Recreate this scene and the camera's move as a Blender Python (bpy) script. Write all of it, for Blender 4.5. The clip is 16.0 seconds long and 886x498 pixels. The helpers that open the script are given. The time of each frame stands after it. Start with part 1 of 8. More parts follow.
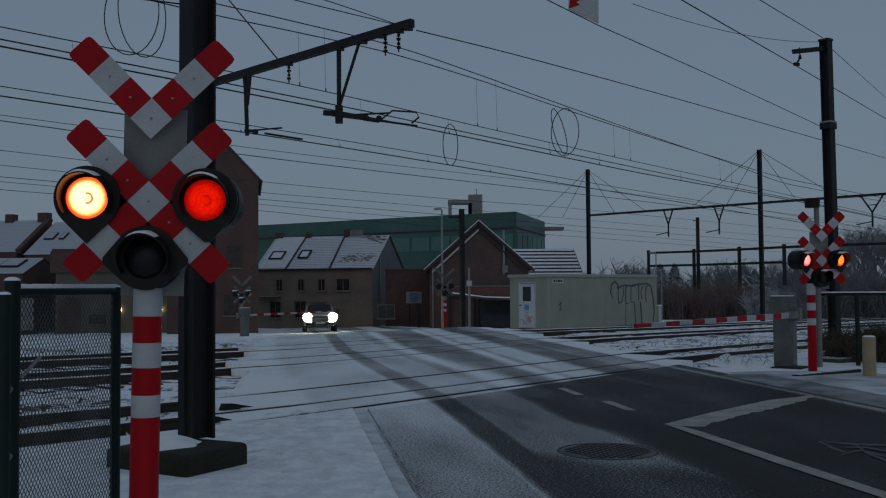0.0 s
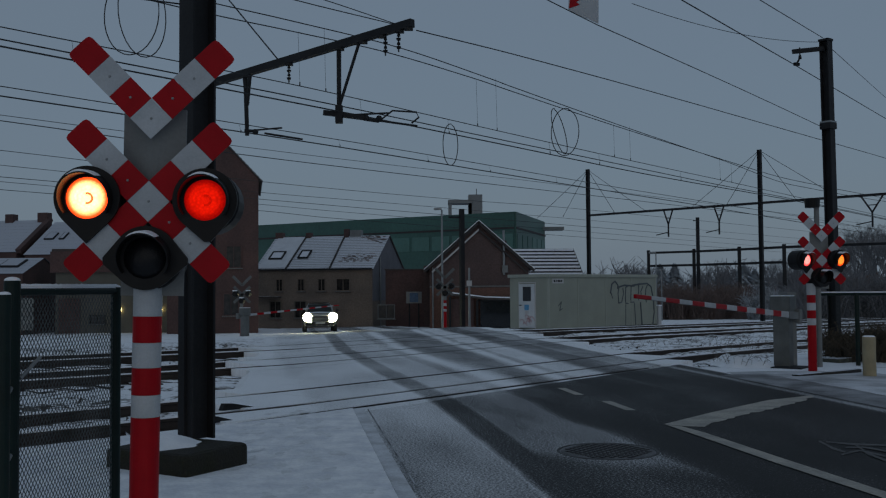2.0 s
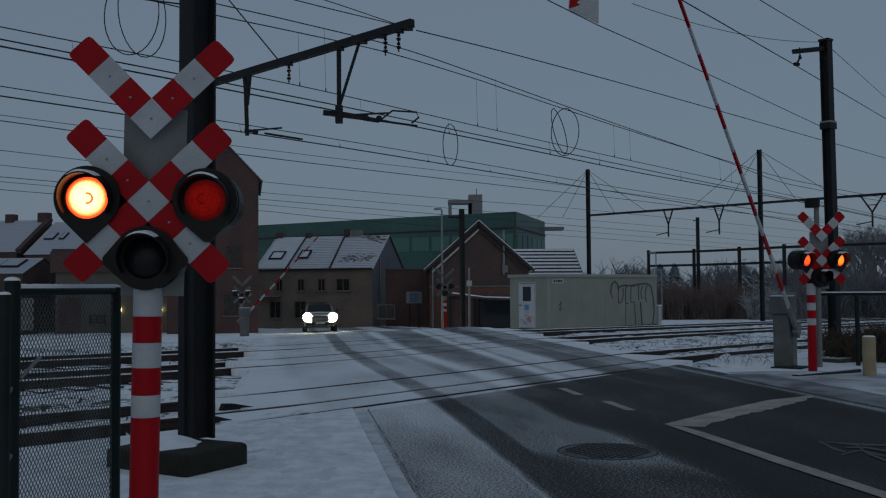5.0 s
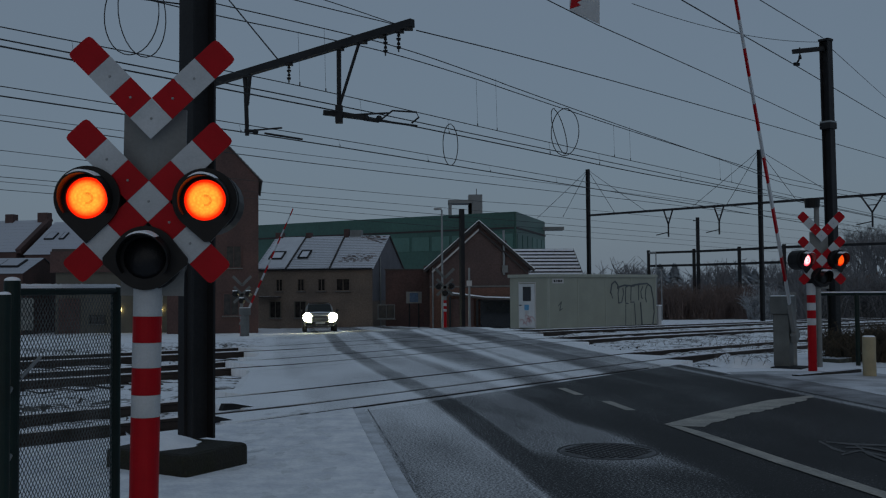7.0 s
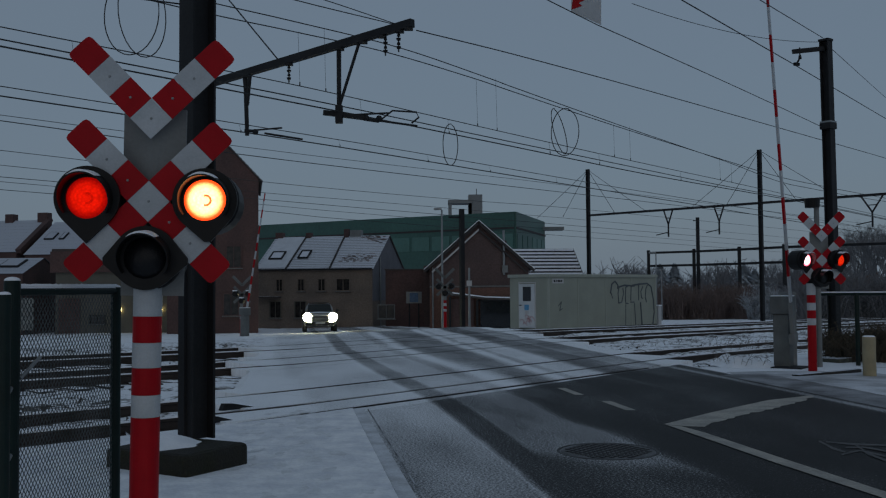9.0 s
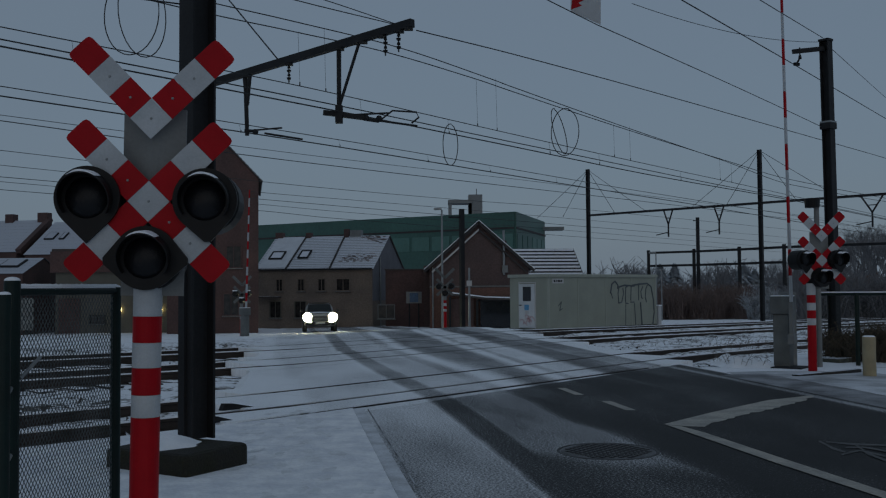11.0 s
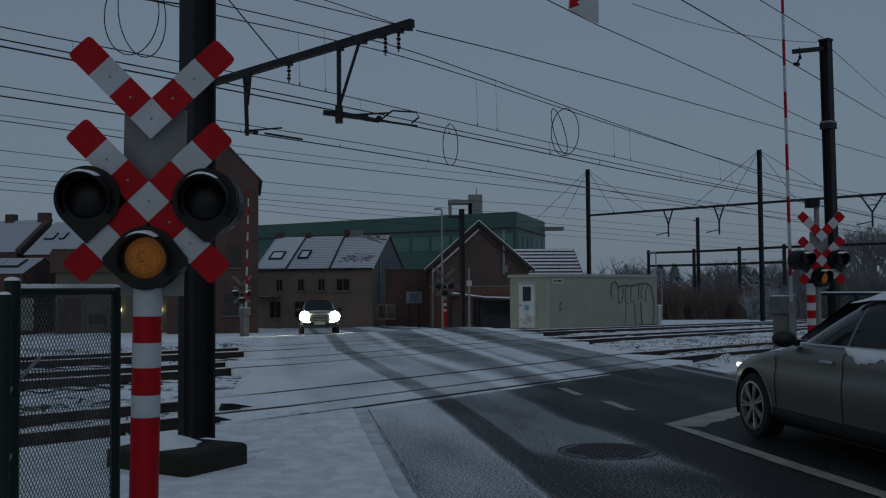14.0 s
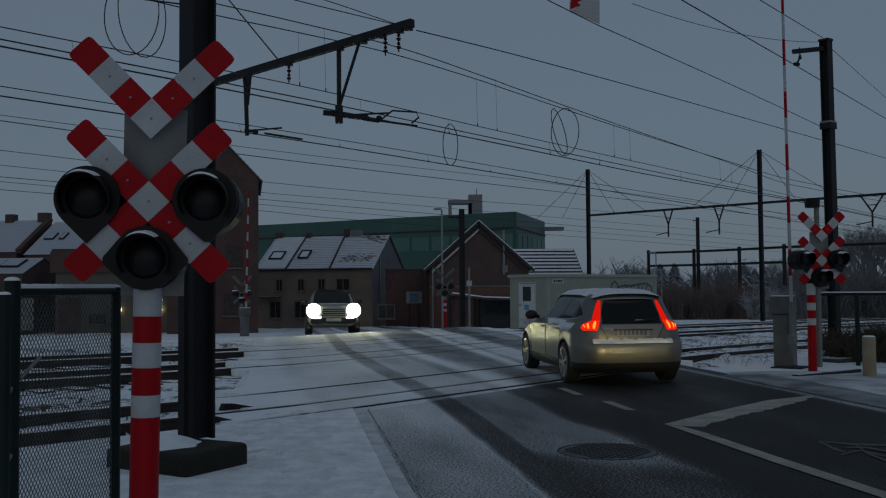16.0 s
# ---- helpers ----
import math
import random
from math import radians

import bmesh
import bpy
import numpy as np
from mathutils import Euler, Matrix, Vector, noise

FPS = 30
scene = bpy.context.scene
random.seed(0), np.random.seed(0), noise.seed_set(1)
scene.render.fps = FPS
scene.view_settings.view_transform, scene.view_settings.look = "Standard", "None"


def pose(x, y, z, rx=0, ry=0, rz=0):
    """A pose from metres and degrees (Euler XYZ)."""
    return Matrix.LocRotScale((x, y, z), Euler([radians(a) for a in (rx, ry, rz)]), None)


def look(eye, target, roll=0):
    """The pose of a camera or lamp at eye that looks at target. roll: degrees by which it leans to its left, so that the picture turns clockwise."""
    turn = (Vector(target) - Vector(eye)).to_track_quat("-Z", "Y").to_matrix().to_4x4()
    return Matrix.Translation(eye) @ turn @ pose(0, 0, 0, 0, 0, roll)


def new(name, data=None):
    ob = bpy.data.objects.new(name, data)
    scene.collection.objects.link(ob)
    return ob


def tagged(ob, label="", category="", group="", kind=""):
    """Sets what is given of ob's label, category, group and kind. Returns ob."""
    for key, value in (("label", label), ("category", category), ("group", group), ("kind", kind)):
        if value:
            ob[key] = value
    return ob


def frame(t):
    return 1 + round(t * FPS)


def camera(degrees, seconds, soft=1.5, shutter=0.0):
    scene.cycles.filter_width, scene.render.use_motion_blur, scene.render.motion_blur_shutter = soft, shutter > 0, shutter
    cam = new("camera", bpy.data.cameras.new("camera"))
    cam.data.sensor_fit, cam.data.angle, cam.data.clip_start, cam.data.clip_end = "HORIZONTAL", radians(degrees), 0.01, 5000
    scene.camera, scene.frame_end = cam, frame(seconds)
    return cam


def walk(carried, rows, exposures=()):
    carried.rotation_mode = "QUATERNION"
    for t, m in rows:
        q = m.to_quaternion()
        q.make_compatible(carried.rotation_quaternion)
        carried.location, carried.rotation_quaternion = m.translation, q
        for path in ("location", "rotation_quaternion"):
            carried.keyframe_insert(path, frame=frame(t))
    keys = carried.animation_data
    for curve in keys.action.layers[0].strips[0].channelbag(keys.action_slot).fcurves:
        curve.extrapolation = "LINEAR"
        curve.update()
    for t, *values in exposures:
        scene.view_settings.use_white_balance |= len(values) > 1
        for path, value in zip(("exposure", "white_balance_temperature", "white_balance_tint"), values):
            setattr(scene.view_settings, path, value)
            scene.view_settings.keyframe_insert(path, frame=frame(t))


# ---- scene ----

# ---------------------------------------------------------------- camera
EYE = (0.0, 0.0, 1.548)
VIEW = look(EYE, (0.0, 100.0, 1.548 + 4.032), -0.43)
cam = camera(49.63, 16.0, soft=1.2)
walk(cam, [(0.0, VIEW), (16.0, VIEW)], [(0.0, 0.0), (13.4, 0.0), (14.5, -0.10), (16.0, -0.30)])

# ---------------------------------------------------------------- world and light
world = bpy.data.worlds.new("overcast_dusk")
scene.world = world
world.use_nodes = True
wn, wl = world.node_tree.nodes, world.node_tree.links
sky = wn.new("ShaderNodeTexSky")
sky.sky_type, sky.sun_disc = "NISHITA", False
sky.sun_elevation, sky.sun_rotation = radians(9), radians(200)
sky.air_density, sky.dust_density, sky.ozone_density = 1.0, 2.0, 3.0
dim = wn.new("ShaderNodeMix")
dim.data_type, dim.blend_type = "RGBA", "MIX"
dim.inputs[0].default_value = 0.90
wl.new(sky.outputs[0], dim.inputs[6])
dim.inputs[7].default_value = (1.28, 1.66, 2.12, 1)
background = wn["Background"]
background.inputs[1].default_value = 0.109
wl.new(dim.outputs[2], background.inputs[0])
sun_data = bpy.data.lights.new("sun", "SUN")
sun_data.energy, sun_data.angle, sun_data.color = 0.12, radians(40), (1.0, 0.95, 0.9)
sun = new("sun", sun_data)
sun.matrix_world = look((30, -60, 40), (0, 20, 0))


# ---------------------------------------------------------------- materials
def material(name, colour, rough=0.7, metal=0.0, vary=0.25, scale=6.0, fine=60.0, bump=0.15, second=None, cover=0.0,
             cover_colour=(0.62, 0.66, 0.72), each=0.0, spec=0.5):
    """A worn surface: two scales of noise on the colour and relief, an optional second colour in patches, and snow on what faces up."""
    m = bpy.data.materials.new(name)
    m.use_nodes = True
    n, l = m.node_tree.nodes, m.node_tree.links
    b = n["Principled BSDF"]
    b.inputs["Roughness"].default_value, b.inputs["Metallic"].default_value = rough, metal
    b.inputs["Specular IOR Level"].default_value = spec
    co = n.new("ShaderNodeTexCoord")
    big, small = n.new("ShaderNodeTexNoise"), n.new("ShaderNodeTexNoise")
    for t, s, d in ((big, scale, 4), (small, fine, 3)):
        t.inputs["Scale"].default_value, t.inputs["Detail"].default_value = s, d
        l.new(co.outputs["Object"], t.inputs["Vector"])
    ramp = n.new("ShaderNodeValToRGB")
    other = second or tuple(c * (1 - vary) for c in colour)
    e = ramp.color_ramp.elements
    e[0].position, e[1].position = 0.35, 0.65
    e[0].color, e[1].color = (*other, 1), (*colour, 1)
    l.new(big.outputs["Fac"], ramp.inputs[0])
    mul = n.new("ShaderNodeMix")
    mul.data_type, mul.blend_type = "RGBA", "MULTIPLY"
    mul.inputs[0].default_value = min(1, vary * 1.6)
    l.new(ramp.outputs[0], mul.inputs[6])
    l.new(small.outputs["Fac"], mul.inputs[7])
    bright = n.new("ShaderNodeHueSaturation")
    bright.inputs["Value"].default_value = 1 + vary * 0.7
    l.new(mul.outputs[2], bright.inputs["Color"])
    out = bright.outputs[0]
    if each:
        info, ran = n.new("ShaderNodeObjectInfo"), n.new("ShaderNodeMapRange")
        ran.inputs[3].default_value, ran.inputs[4].default_value = 1 - each, 1 + each
        l.new(info.outputs["Random"], ran.inputs[0])
        h = n.new("ShaderNodeHueSaturation")
        l.new(ran.outputs[0], h.inputs["Value"])
        l.new(out, h.inputs["Color"])
        out = h.outputs[0]
    if cover:
        geo, sep, cr = n.new("ShaderNodeNewGeometry"), n.new("ShaderNodeSeparateXYZ"), n.new("ShaderNodeValToRGB")
        l.new(geo.outputs["Normal"], sep.inputs[0])
        add = n.new("ShaderNodeMath")
        add.operation = "MULTIPLY_ADD"
        add.inputs[1].default_value = 0.9
        l.new(big.outputs["Fac"], add.inputs[0])
        l.new(sep.outputs["Z"], add.inputs[2])
        cr.color_ramp.elements[0].position = 0.98 - 0.3 * cover
        cr.color_ramp.elements[1].position = 1.12 - 0.3 * cover
        half = n.new("ShaderNodeMath")
        half.operation, half.inputs[1].default_value = "MULTIPLY", 0.72
        l.new(add.outputs[0], half.inputs[0])
        l.new(half.outputs[0], cr.inputs[0])
        mx = n.new("ShaderNodeMix")
        mx.data_type = "RGBA"
        l.new(cr.outputs[0], mx.inputs[0])
        l.new(out, mx.inputs[6])
        mx.inputs[7].default_value = (*cover_colour, 1)
        out = mx.outputs[2]
    l.new(out, b.inputs["Base Color"])
    if bump:
        bp = n.new("ShaderNodeBump")
        bp.inputs["Strength"].default_value, bp.inputs["Distance"].default_value = bump, 0.02
        l.new(small.outputs["Fac"], bp.inputs["Height"])
        l.new(bp.outputs[0], b.inputs["Normal"])
    return m


def glow(name, colour, strength, edge=None, radius=0.12):
    """A surface that gives off light; with edge, a hot middle that turns to the edge colour at the rim, round the local x axis."""
    m = bpy.data.materials.new(name)
    m.use_nodes = True
    n, l = m.node_tree.nodes, m.node_tree.links
    n.remove(n["Principled BSDF"])
    em = n.new("ShaderNodeEmission")
    em.inputs[0].default_value, em.inputs[1].default_value = (*colour, 1), strength
    if edge:
        at, ln, ramp = n.new("ShaderNodeTexCoord"), n.new("ShaderNodeVectorMath"), n.new("ShaderNodeValToRGB")
        ln.operation = "LENGTH"
        uv = n.new("ShaderNodeUVMap")
        l.new(uv.outputs[0], ln.inputs[0])
        l.new(ln.outputs["Value"], ramp.inputs[0])
        e = ramp.color_ramp.elements
        e[0].position, e[1].position = 0.50, 0.97
        e[0].color, e[1].color = (*colour, 1), (*edge, 1)
        mid = e.new(0.80)
        mid.color = (*(min(1.0, 0.03 * a + 1.25 * b) for a, b in zip(colour, edge)), 1)
        # the bent bulb holder shows as a duller hook round the middle
        off, far, ring, spot, tint = n.new("ShaderNodeVectorMath"), n.new("ShaderNodeVectorMath"), n.new("ShaderNodeMath"), n.new("ShaderNodeMapRange"), n.new("ShaderNodeMix")
        off.operation, far.operation, ring.operation, tint.data_type = "SUBTRACT", "DISTANCE", "COMPARE", "RGBA"
        off.inputs[1].default_value = (0.06, -0.03, 0)
        l.new(uv.outputs[0], off.inputs[0])
        l.new(off.outputs[0], far.inputs[0])
        l.new(far.outputs["Value"], ring.inputs[0])
        ring.inputs[1].default_value, ring.inputs[2].default_value = 0.20, 0.045
        parts, half = n.new("ShaderNodeSeparateXYZ"), n.new("ShaderNodeMath")
        l.new(off.outputs[0], parts.inputs[0])
        half.operation, half.inputs[1].default_value = "GREATER_THAN", -0.06
        l.new(parts.outputs["X"], half.inputs[0])
        hook = n.new("ShaderNodeMath")
        hook.operation = "MULTIPLY"
        l.new(ring.outputs[0], hook.inputs[0])
        l.new(half.outputs[0], hook.inputs[1])
        l.new(hook.outputs[0], spot.inputs[0])
        spot.inputs[3].default_value, spot.inputs[4].default_value = 0.0, 0.9 if strength > 2 else 0.4
        l.new(spot.outputs[0], tint.inputs[0])
        l.new(ramp.outputs[0], tint.inputs[6])
        tint.inputs[7].default_value = (*(0.35 * c for c in edge), 1)
        l.new(tint.outputs[2], em.inputs[0])
        ribs, level = n.new("ShaderNodeTexVoronoi"), n.new("ShaderNodeMapRange")
        ribs.inputs["Scale"].default_value = 9
        l.new(uv.outputs[0], ribs.inputs["Vector"])
        level.inputs[3].default_value, level.inputs[4].default_value = strength * 1.2, strength * 0.75
        l.new(ribs.outputs["Distance"], level.inputs[0])
        wave, swing, ring = n.new("ShaderNodeMath"), n.new("ShaderNodeMath"), n.new("ShaderNodeMath")
        wave.operation, wave.inputs[1].default_value = "MULTIPLY", 34.0
        swing.operation = "SINE"
        ring.operation, ring.inputs[1].default_value, ring.inputs[2].default_value = "MULTIPLY_ADD", 0.06, 0.96
        l.new(ln.outputs["Value"], wave.inputs[0])
        l.new(wave.outputs[0], swing.inputs[0])
        l.new(swing.outputs[0], ring.inputs[0])
        both = n.new("ShaderNodeMath")
        both.operation = "MULTIPLY"
        l.new(level.outputs[0], both.inputs[0])
        l.new(ring.outputs[0], both.inputs[1])
        l.new(both.outputs[0], em.inputs[1])
    l.new(em.outputs[0], n["Material Output"].inputs[0])
    return m


SNOW = (0.90, 0.93, 0.98)
M = {
    "steel_dark": material("dark_weathered_steel", (0.024, 0.025, 0.028), 0.65, 0.0, 0.35, 2.0, 40, 0.1, spec=0.25),
    "steel_grey": material("galvanised_steel", (0.28, 0.30, 0.31), 0.55, 0.4, 0.2, 3.0, 50, 0.08),
    "concrete": material("wet_concrete", (0.12, 0.12, 0.10), 0.85, 0, 0.45, 5.0, 60, 0.4, second=(0.05, 0.055, 0.04), cover=0.75),
    "red": material("signal_red_paint", (0.36, 0.003, 0.009), 0.5, 0, 0.12, 8.0, 90, 0.03, spec=0.15),
    "white": material("signal_white_paint", (0.46, 0.49, 0.52), 0.5, 0, 0.15, 5.0, 90, 0.03, spec=0.2),
    "black": material("black_enamel", (0.008, 0.008, 0.009), 0.5, 0, 0.3, 8.0, 80, 0.05, spec=0.25),
    "grey_plate": material("grey_painted_plate", (0.20, 0.21, 0.21), 0.6, 0, 0.15, 4.0, 60, 0.05, spec=0.25),
    "snow": material("fresh_snow", SNOW, 0.75, 0, 0.10, 3.0, 60, 0.35),
    "rail": material("rusty_rail", (0.055, 0.040, 0.033), 0.6, 0.4, 0.35, 4.0, 60, 0.2),
    "sleeper": material("dark_sleeper", (0.035, 0.032, 0.030), 0.9, 0, 0.4, 5.0, 50, 0.4, cover=0.8, cover_colour=SNOW),
    "brick_dark": material("dark_brown_brick", (0.115, 0.066, 0.060), 0.9, 0, 0.4, 0.6, 9, 0.3, second=(0.080, 0.050, 0.047)),
    "brick_red": material("red_brick", (0.115, 0.076, 0.070), 0.9, 0, 0.4, 0.6, 9, 0.3, second=(0.085, 0.058, 0.055)),
    "brick_brown": material("brown_brick", (0.26, 0.205, 0.165), 0.9, 0, 0.4, 0.6, 9, 0.3, second=(0.19, 0.155, 0.13)),
    "slate_wall": material("slate_clad_wall", (0.145, 0.145, 0.165), 0.8, 0, 0.25, 1.0, 12, 0.2),
    "roof": material("snowy_roof_tiles", (0.09, 0.075, 0.07), 0.8, 0, 0.3, 0.7, 10, 0.3, cover=1.05, cover_colour=(0.74, 0.77, 0.84)),
    "roof_white": material("roof_under_snow", (0.16, 0.155, 0.16), 0.8, 0, 0.2, 0.5, 6, 0.3, cover=1.6, cover_colour=(0.80, 0.83, 0.90)),
    "roof_bare": material("dark_roof_tiles", (0.045, 0.04, 0.04), 0.8, 0, 0.3, 0.7, 10, 0.3),
    "cream": material("cream_render", (0.125, 0.120, 0.10), 0.85, 0, 0.2, 1.0, 20, 0.1),
    "kiosk": material("grey_green_panel", (0.30, 0.32, 0.27), 0.6, 0, 0.12, 1.2, 30, 0.05),
    "door": material("pale_door", (0.55, 0.58, 0.60), 0.5, 0, 0.1, 2.0, 30, 0.03),
    "glass_dark": material("dark_window_glass", (0.012, 0.014, 0.018), 0.08, 0, 0.1, 2.0, 5, 0.0),
    "frame_white": material("white_window_frame", (0.5, 0.5, 0.5), 0.5, 0, 0.1, 3.0, 30, 0.0),
    "green_clad": material("green_cladding", (0.042, 0.122, 0.102), 0.5, 0, 0.3, 0.1, 3, 0.0),
    "green_pale": material("pale_green_panel", (0.070, 0.170, 0.145), 0.5, 0, 0.2, 0.2, 3, 0.0),
    "fence_green": material("dark_green_coating", (0.006, 0.020, 0.018), 0.5, 0, 0.3, 6.0, 70, 0.05, spec=0.25),
    "wire": material("oxidised_copper_wire", (0.030, 0.032, 0.034), 0.6, 0.3, 0.2, 3.0, 30, 0.0),
    "beige": material("cream_bollard", (0.36, 0.31, 0.20), 0.7, 0, 0.2, 5.0, 60, 0.05),
    "marking": material("worn_road_paint", (0.46, 0.43, 0.37), 0.6, 0, 0.45, 3.5, 45, 0.1, second=(0.30, 0.29, 0.26)),
    "twig": material("bare_twigs", (0.19, 0.14, 0.125), 0.9, 0, 0.3, 3.0, 20, 0.1),
    "twig_frost": material("frosted_twigs", (0.56, 0.59, 0.62), 0.9, 0, 0.6, 2.0, 20, 0.1),
    # far paler and bluer than needles: haze is put into this colour
    "conifer": material("hazed_conifer", (0.42, 0.46, 0.50), 0.9, 0, 0.15, 2.0, 20, 0.1),
    "poster_pale": material("weathered_poster", (0.26, 0.28, 0.27), 0.7, 0, 0.4, 3, 30, 0.03),
    "hedge": material("brown_hedge", (0.12, 0.092, 0.064), 0.95, 0, 0.4, 4.0, 30, 0.1),
    # paler than bare twigs: distance haze put into the base colour
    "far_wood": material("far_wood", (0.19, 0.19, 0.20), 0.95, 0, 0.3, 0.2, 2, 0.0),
}


# ---------------------------------------------------------------- mesh helpers
def box(bm, sx, sy, sz, m=Matrix(), bevel=0.0):
    """A box of those sizes, its base at the pose m."""
    made = bmesh.ops.create_cube(bm, size=1, matrix=m @ Matrix.Translation((0, 0, sz / 2)) @ Matrix.Diagonal((sx, sy, sz, 1)))
    if bevel:
        edges = {e for v in made["verts"] for e in v.link_edges}
        bmesh.ops.bevel(bm, geom=list(edges), offset=bevel, segments=2, affect="EDGES", profile=0.5)
    return bm


def rod(bm, a, b, r, r2=None, sides=8):
    """A round bar from a to b."""
    a, b = Vector(a), Vector(b)
    d = b - a
    m = Matrix.Translation((a + b) / 2) @ d.to_track_quat("Z", "Y").to_matrix().to_4x4()
    bmesh.ops.create_cone(bm, cap_ends=True, segments=sides, radius1=r, radius2=r if r2 is None else r2, depth=d.length, matrix=m)
    return bm


def beam(bm, a, b, w, h):
    """A square bar from a to b, h upright."""
    a, b = Vector(a), Vector(b)
    d = b - a
    m = Matrix.Translation((a + b) / 2) @ d.to_track_quat("Y", "Z").to_matrix().to_4x4()
    bmesh.ops.create_cube(bm, size=1, matrix=m @ Matrix.Diagonal((w, d.length, h, 1)))
    return bm


def prism(bm, outline, depth, m=Matrix()):
    """A flat outline (x, z) drawn out by depth along y, both ways from its middle."""
    f = [bm.verts.new(m @ Vector((x, -depth / 2, z))) for x, z in outline]
    k = [bm.verts.new(m @ Vector((x, depth / 2, z))) for x, z in outline]
    bm.faces.new(f)
    bm.faces.new(k[::-1])
    for i in range(len(f)):
        j = (i + 1) % len(f)
        bm.faces.new((f[j], f[i], k[i], k[j]))
    return bm


def tube(bm, points, r, sides=5):
    """A thin round wire through points."""
    pts = [Vector(p) for p in points]
    rings = []
    for i, p in enumerate(pts):
        d = (pts[min(i + 1, len(pts) - 1)] - pts[max(i - 1, 0)]).normalized()
        q = d.to_track_quat("Z", "Y").to_matrix()
        rings.append([bm.verts.new(p + q @ Vector((r * math.cos(2 * math.pi * k / sides), r * math.sin(2 * math.pi * k / sides), 0))) for k in range(sides)])
    for a, b in zip(rings, rings[1:]):
        for k in range(sides):
            bm.faces.new((a[k], a[(k + 1) % sides], b[(k + 1) % sides], b[k]))
    return bm


def mesh_of(name, bm, mat, smooth=False):
    bmesh.ops.recalc_face_normals(bm, faces=bm.faces)
    me = bpy.data.meshes.new(name)
    bm.to_mesh(me)
    bm.free()
    for one in mat if isinstance(mat, (list, tuple)) else [mat]:
        me.materials.append(M[one] if isinstance(one, str) else one)
    if smooth:
        for p in me.polygons:
            p.use_smooth = True
    return me


def part(name, bm, mat, parent, label="", at=None, smooth=False):
    ob = new(name, mesh_of(name, bm, mat, smooth))
    ob.parent = parent
    if at is not None:
        ob.matrix_basis = at
    if label:
        tagged(ob, label)
    return ob


def thing(name, m, label, category, group="", kind=""):
    ob = new(name)
    ob.empty_display_size = 0.1
    ob.matrix_basis = m
    return tagged(ob, label, category, group, kind)


def setting(name, bm, mat, label, category, smooth=False, kind="structure"):
    return tagged(new(name, mesh_of(name, bm, mat, smooth)), label, category, "", kind)


# ---------------------------------------------------------------- the lie of the land
TRACK = radians(49)
ALONG, ACROSS = Vector((math.cos(TRACK), math.sin(TRACK), 0)), Vector((-math.sin(TRACK), math.cos(TRACK), 0))
TRACKS = (10.53, 15.85, 19.6)
ROAD_AT, ROAD_WAY = Vector((2.0, 13.7, 0)), Vector((-0.156, 0.988, 0)).normalized()
ROAD_SIDE = Vector((ROAD_WAY.y, -ROAD_WAY.x, 0))


def smooth(a, b, x):
    t = min(1, max(0, (x - a) / (b - a)))
    return t * t * (3 - 2 * t)


def road_u(v):
    return 11.65 + 0.84 * (v - 7.48)


def land(x, y):
    """The height of the ground: level at the crossing, falling along the line and behind it."""
    u, v = ALONG.x * x + ALONG.y * y, ACROSS.x * x + ACROSS.y * y
    s = u - road_u(v)
    start = 24.3 - 3.8 * smooth(3, 7, s)
    s = max(0, s - 5.5) - max(0, -s - 5.5)
    z = -0.017 * max(-15, min(90, s))
    drop = -1.9 * (1 - math.exp(-max(0, v - start) / 26))
    return max(-2.6, z + drop)


def uv(u, v, z=0.0):
    return ALONG * u + ACROSS * v + Vector((0, 0, z))


def road_point(a, s, dz=0.0):
    """a metres to the right of the centre line, s metres along it."""
    p = ROAD_AT + ROAD_SIDE * a + ROAD_WAY * s
    p.z = land(p.x, p.y) + dz
    return p


# ---------------------------------------------------------------- ground, road, tracks
def spaced(lo, hi, fine_lo, fine_hi, step):
    out, x, d = [], fine_lo, step
    while x > lo:
        x -= d
        d *= 1.35
        out.append(x)
    out = out[::-1]
    x = fine_lo
    while x < fine_hi:
        out.append(x)
        x += step
    d = step
    while x < hi:
        out.append(x)
        x += d
        d *= 1.35
    return out


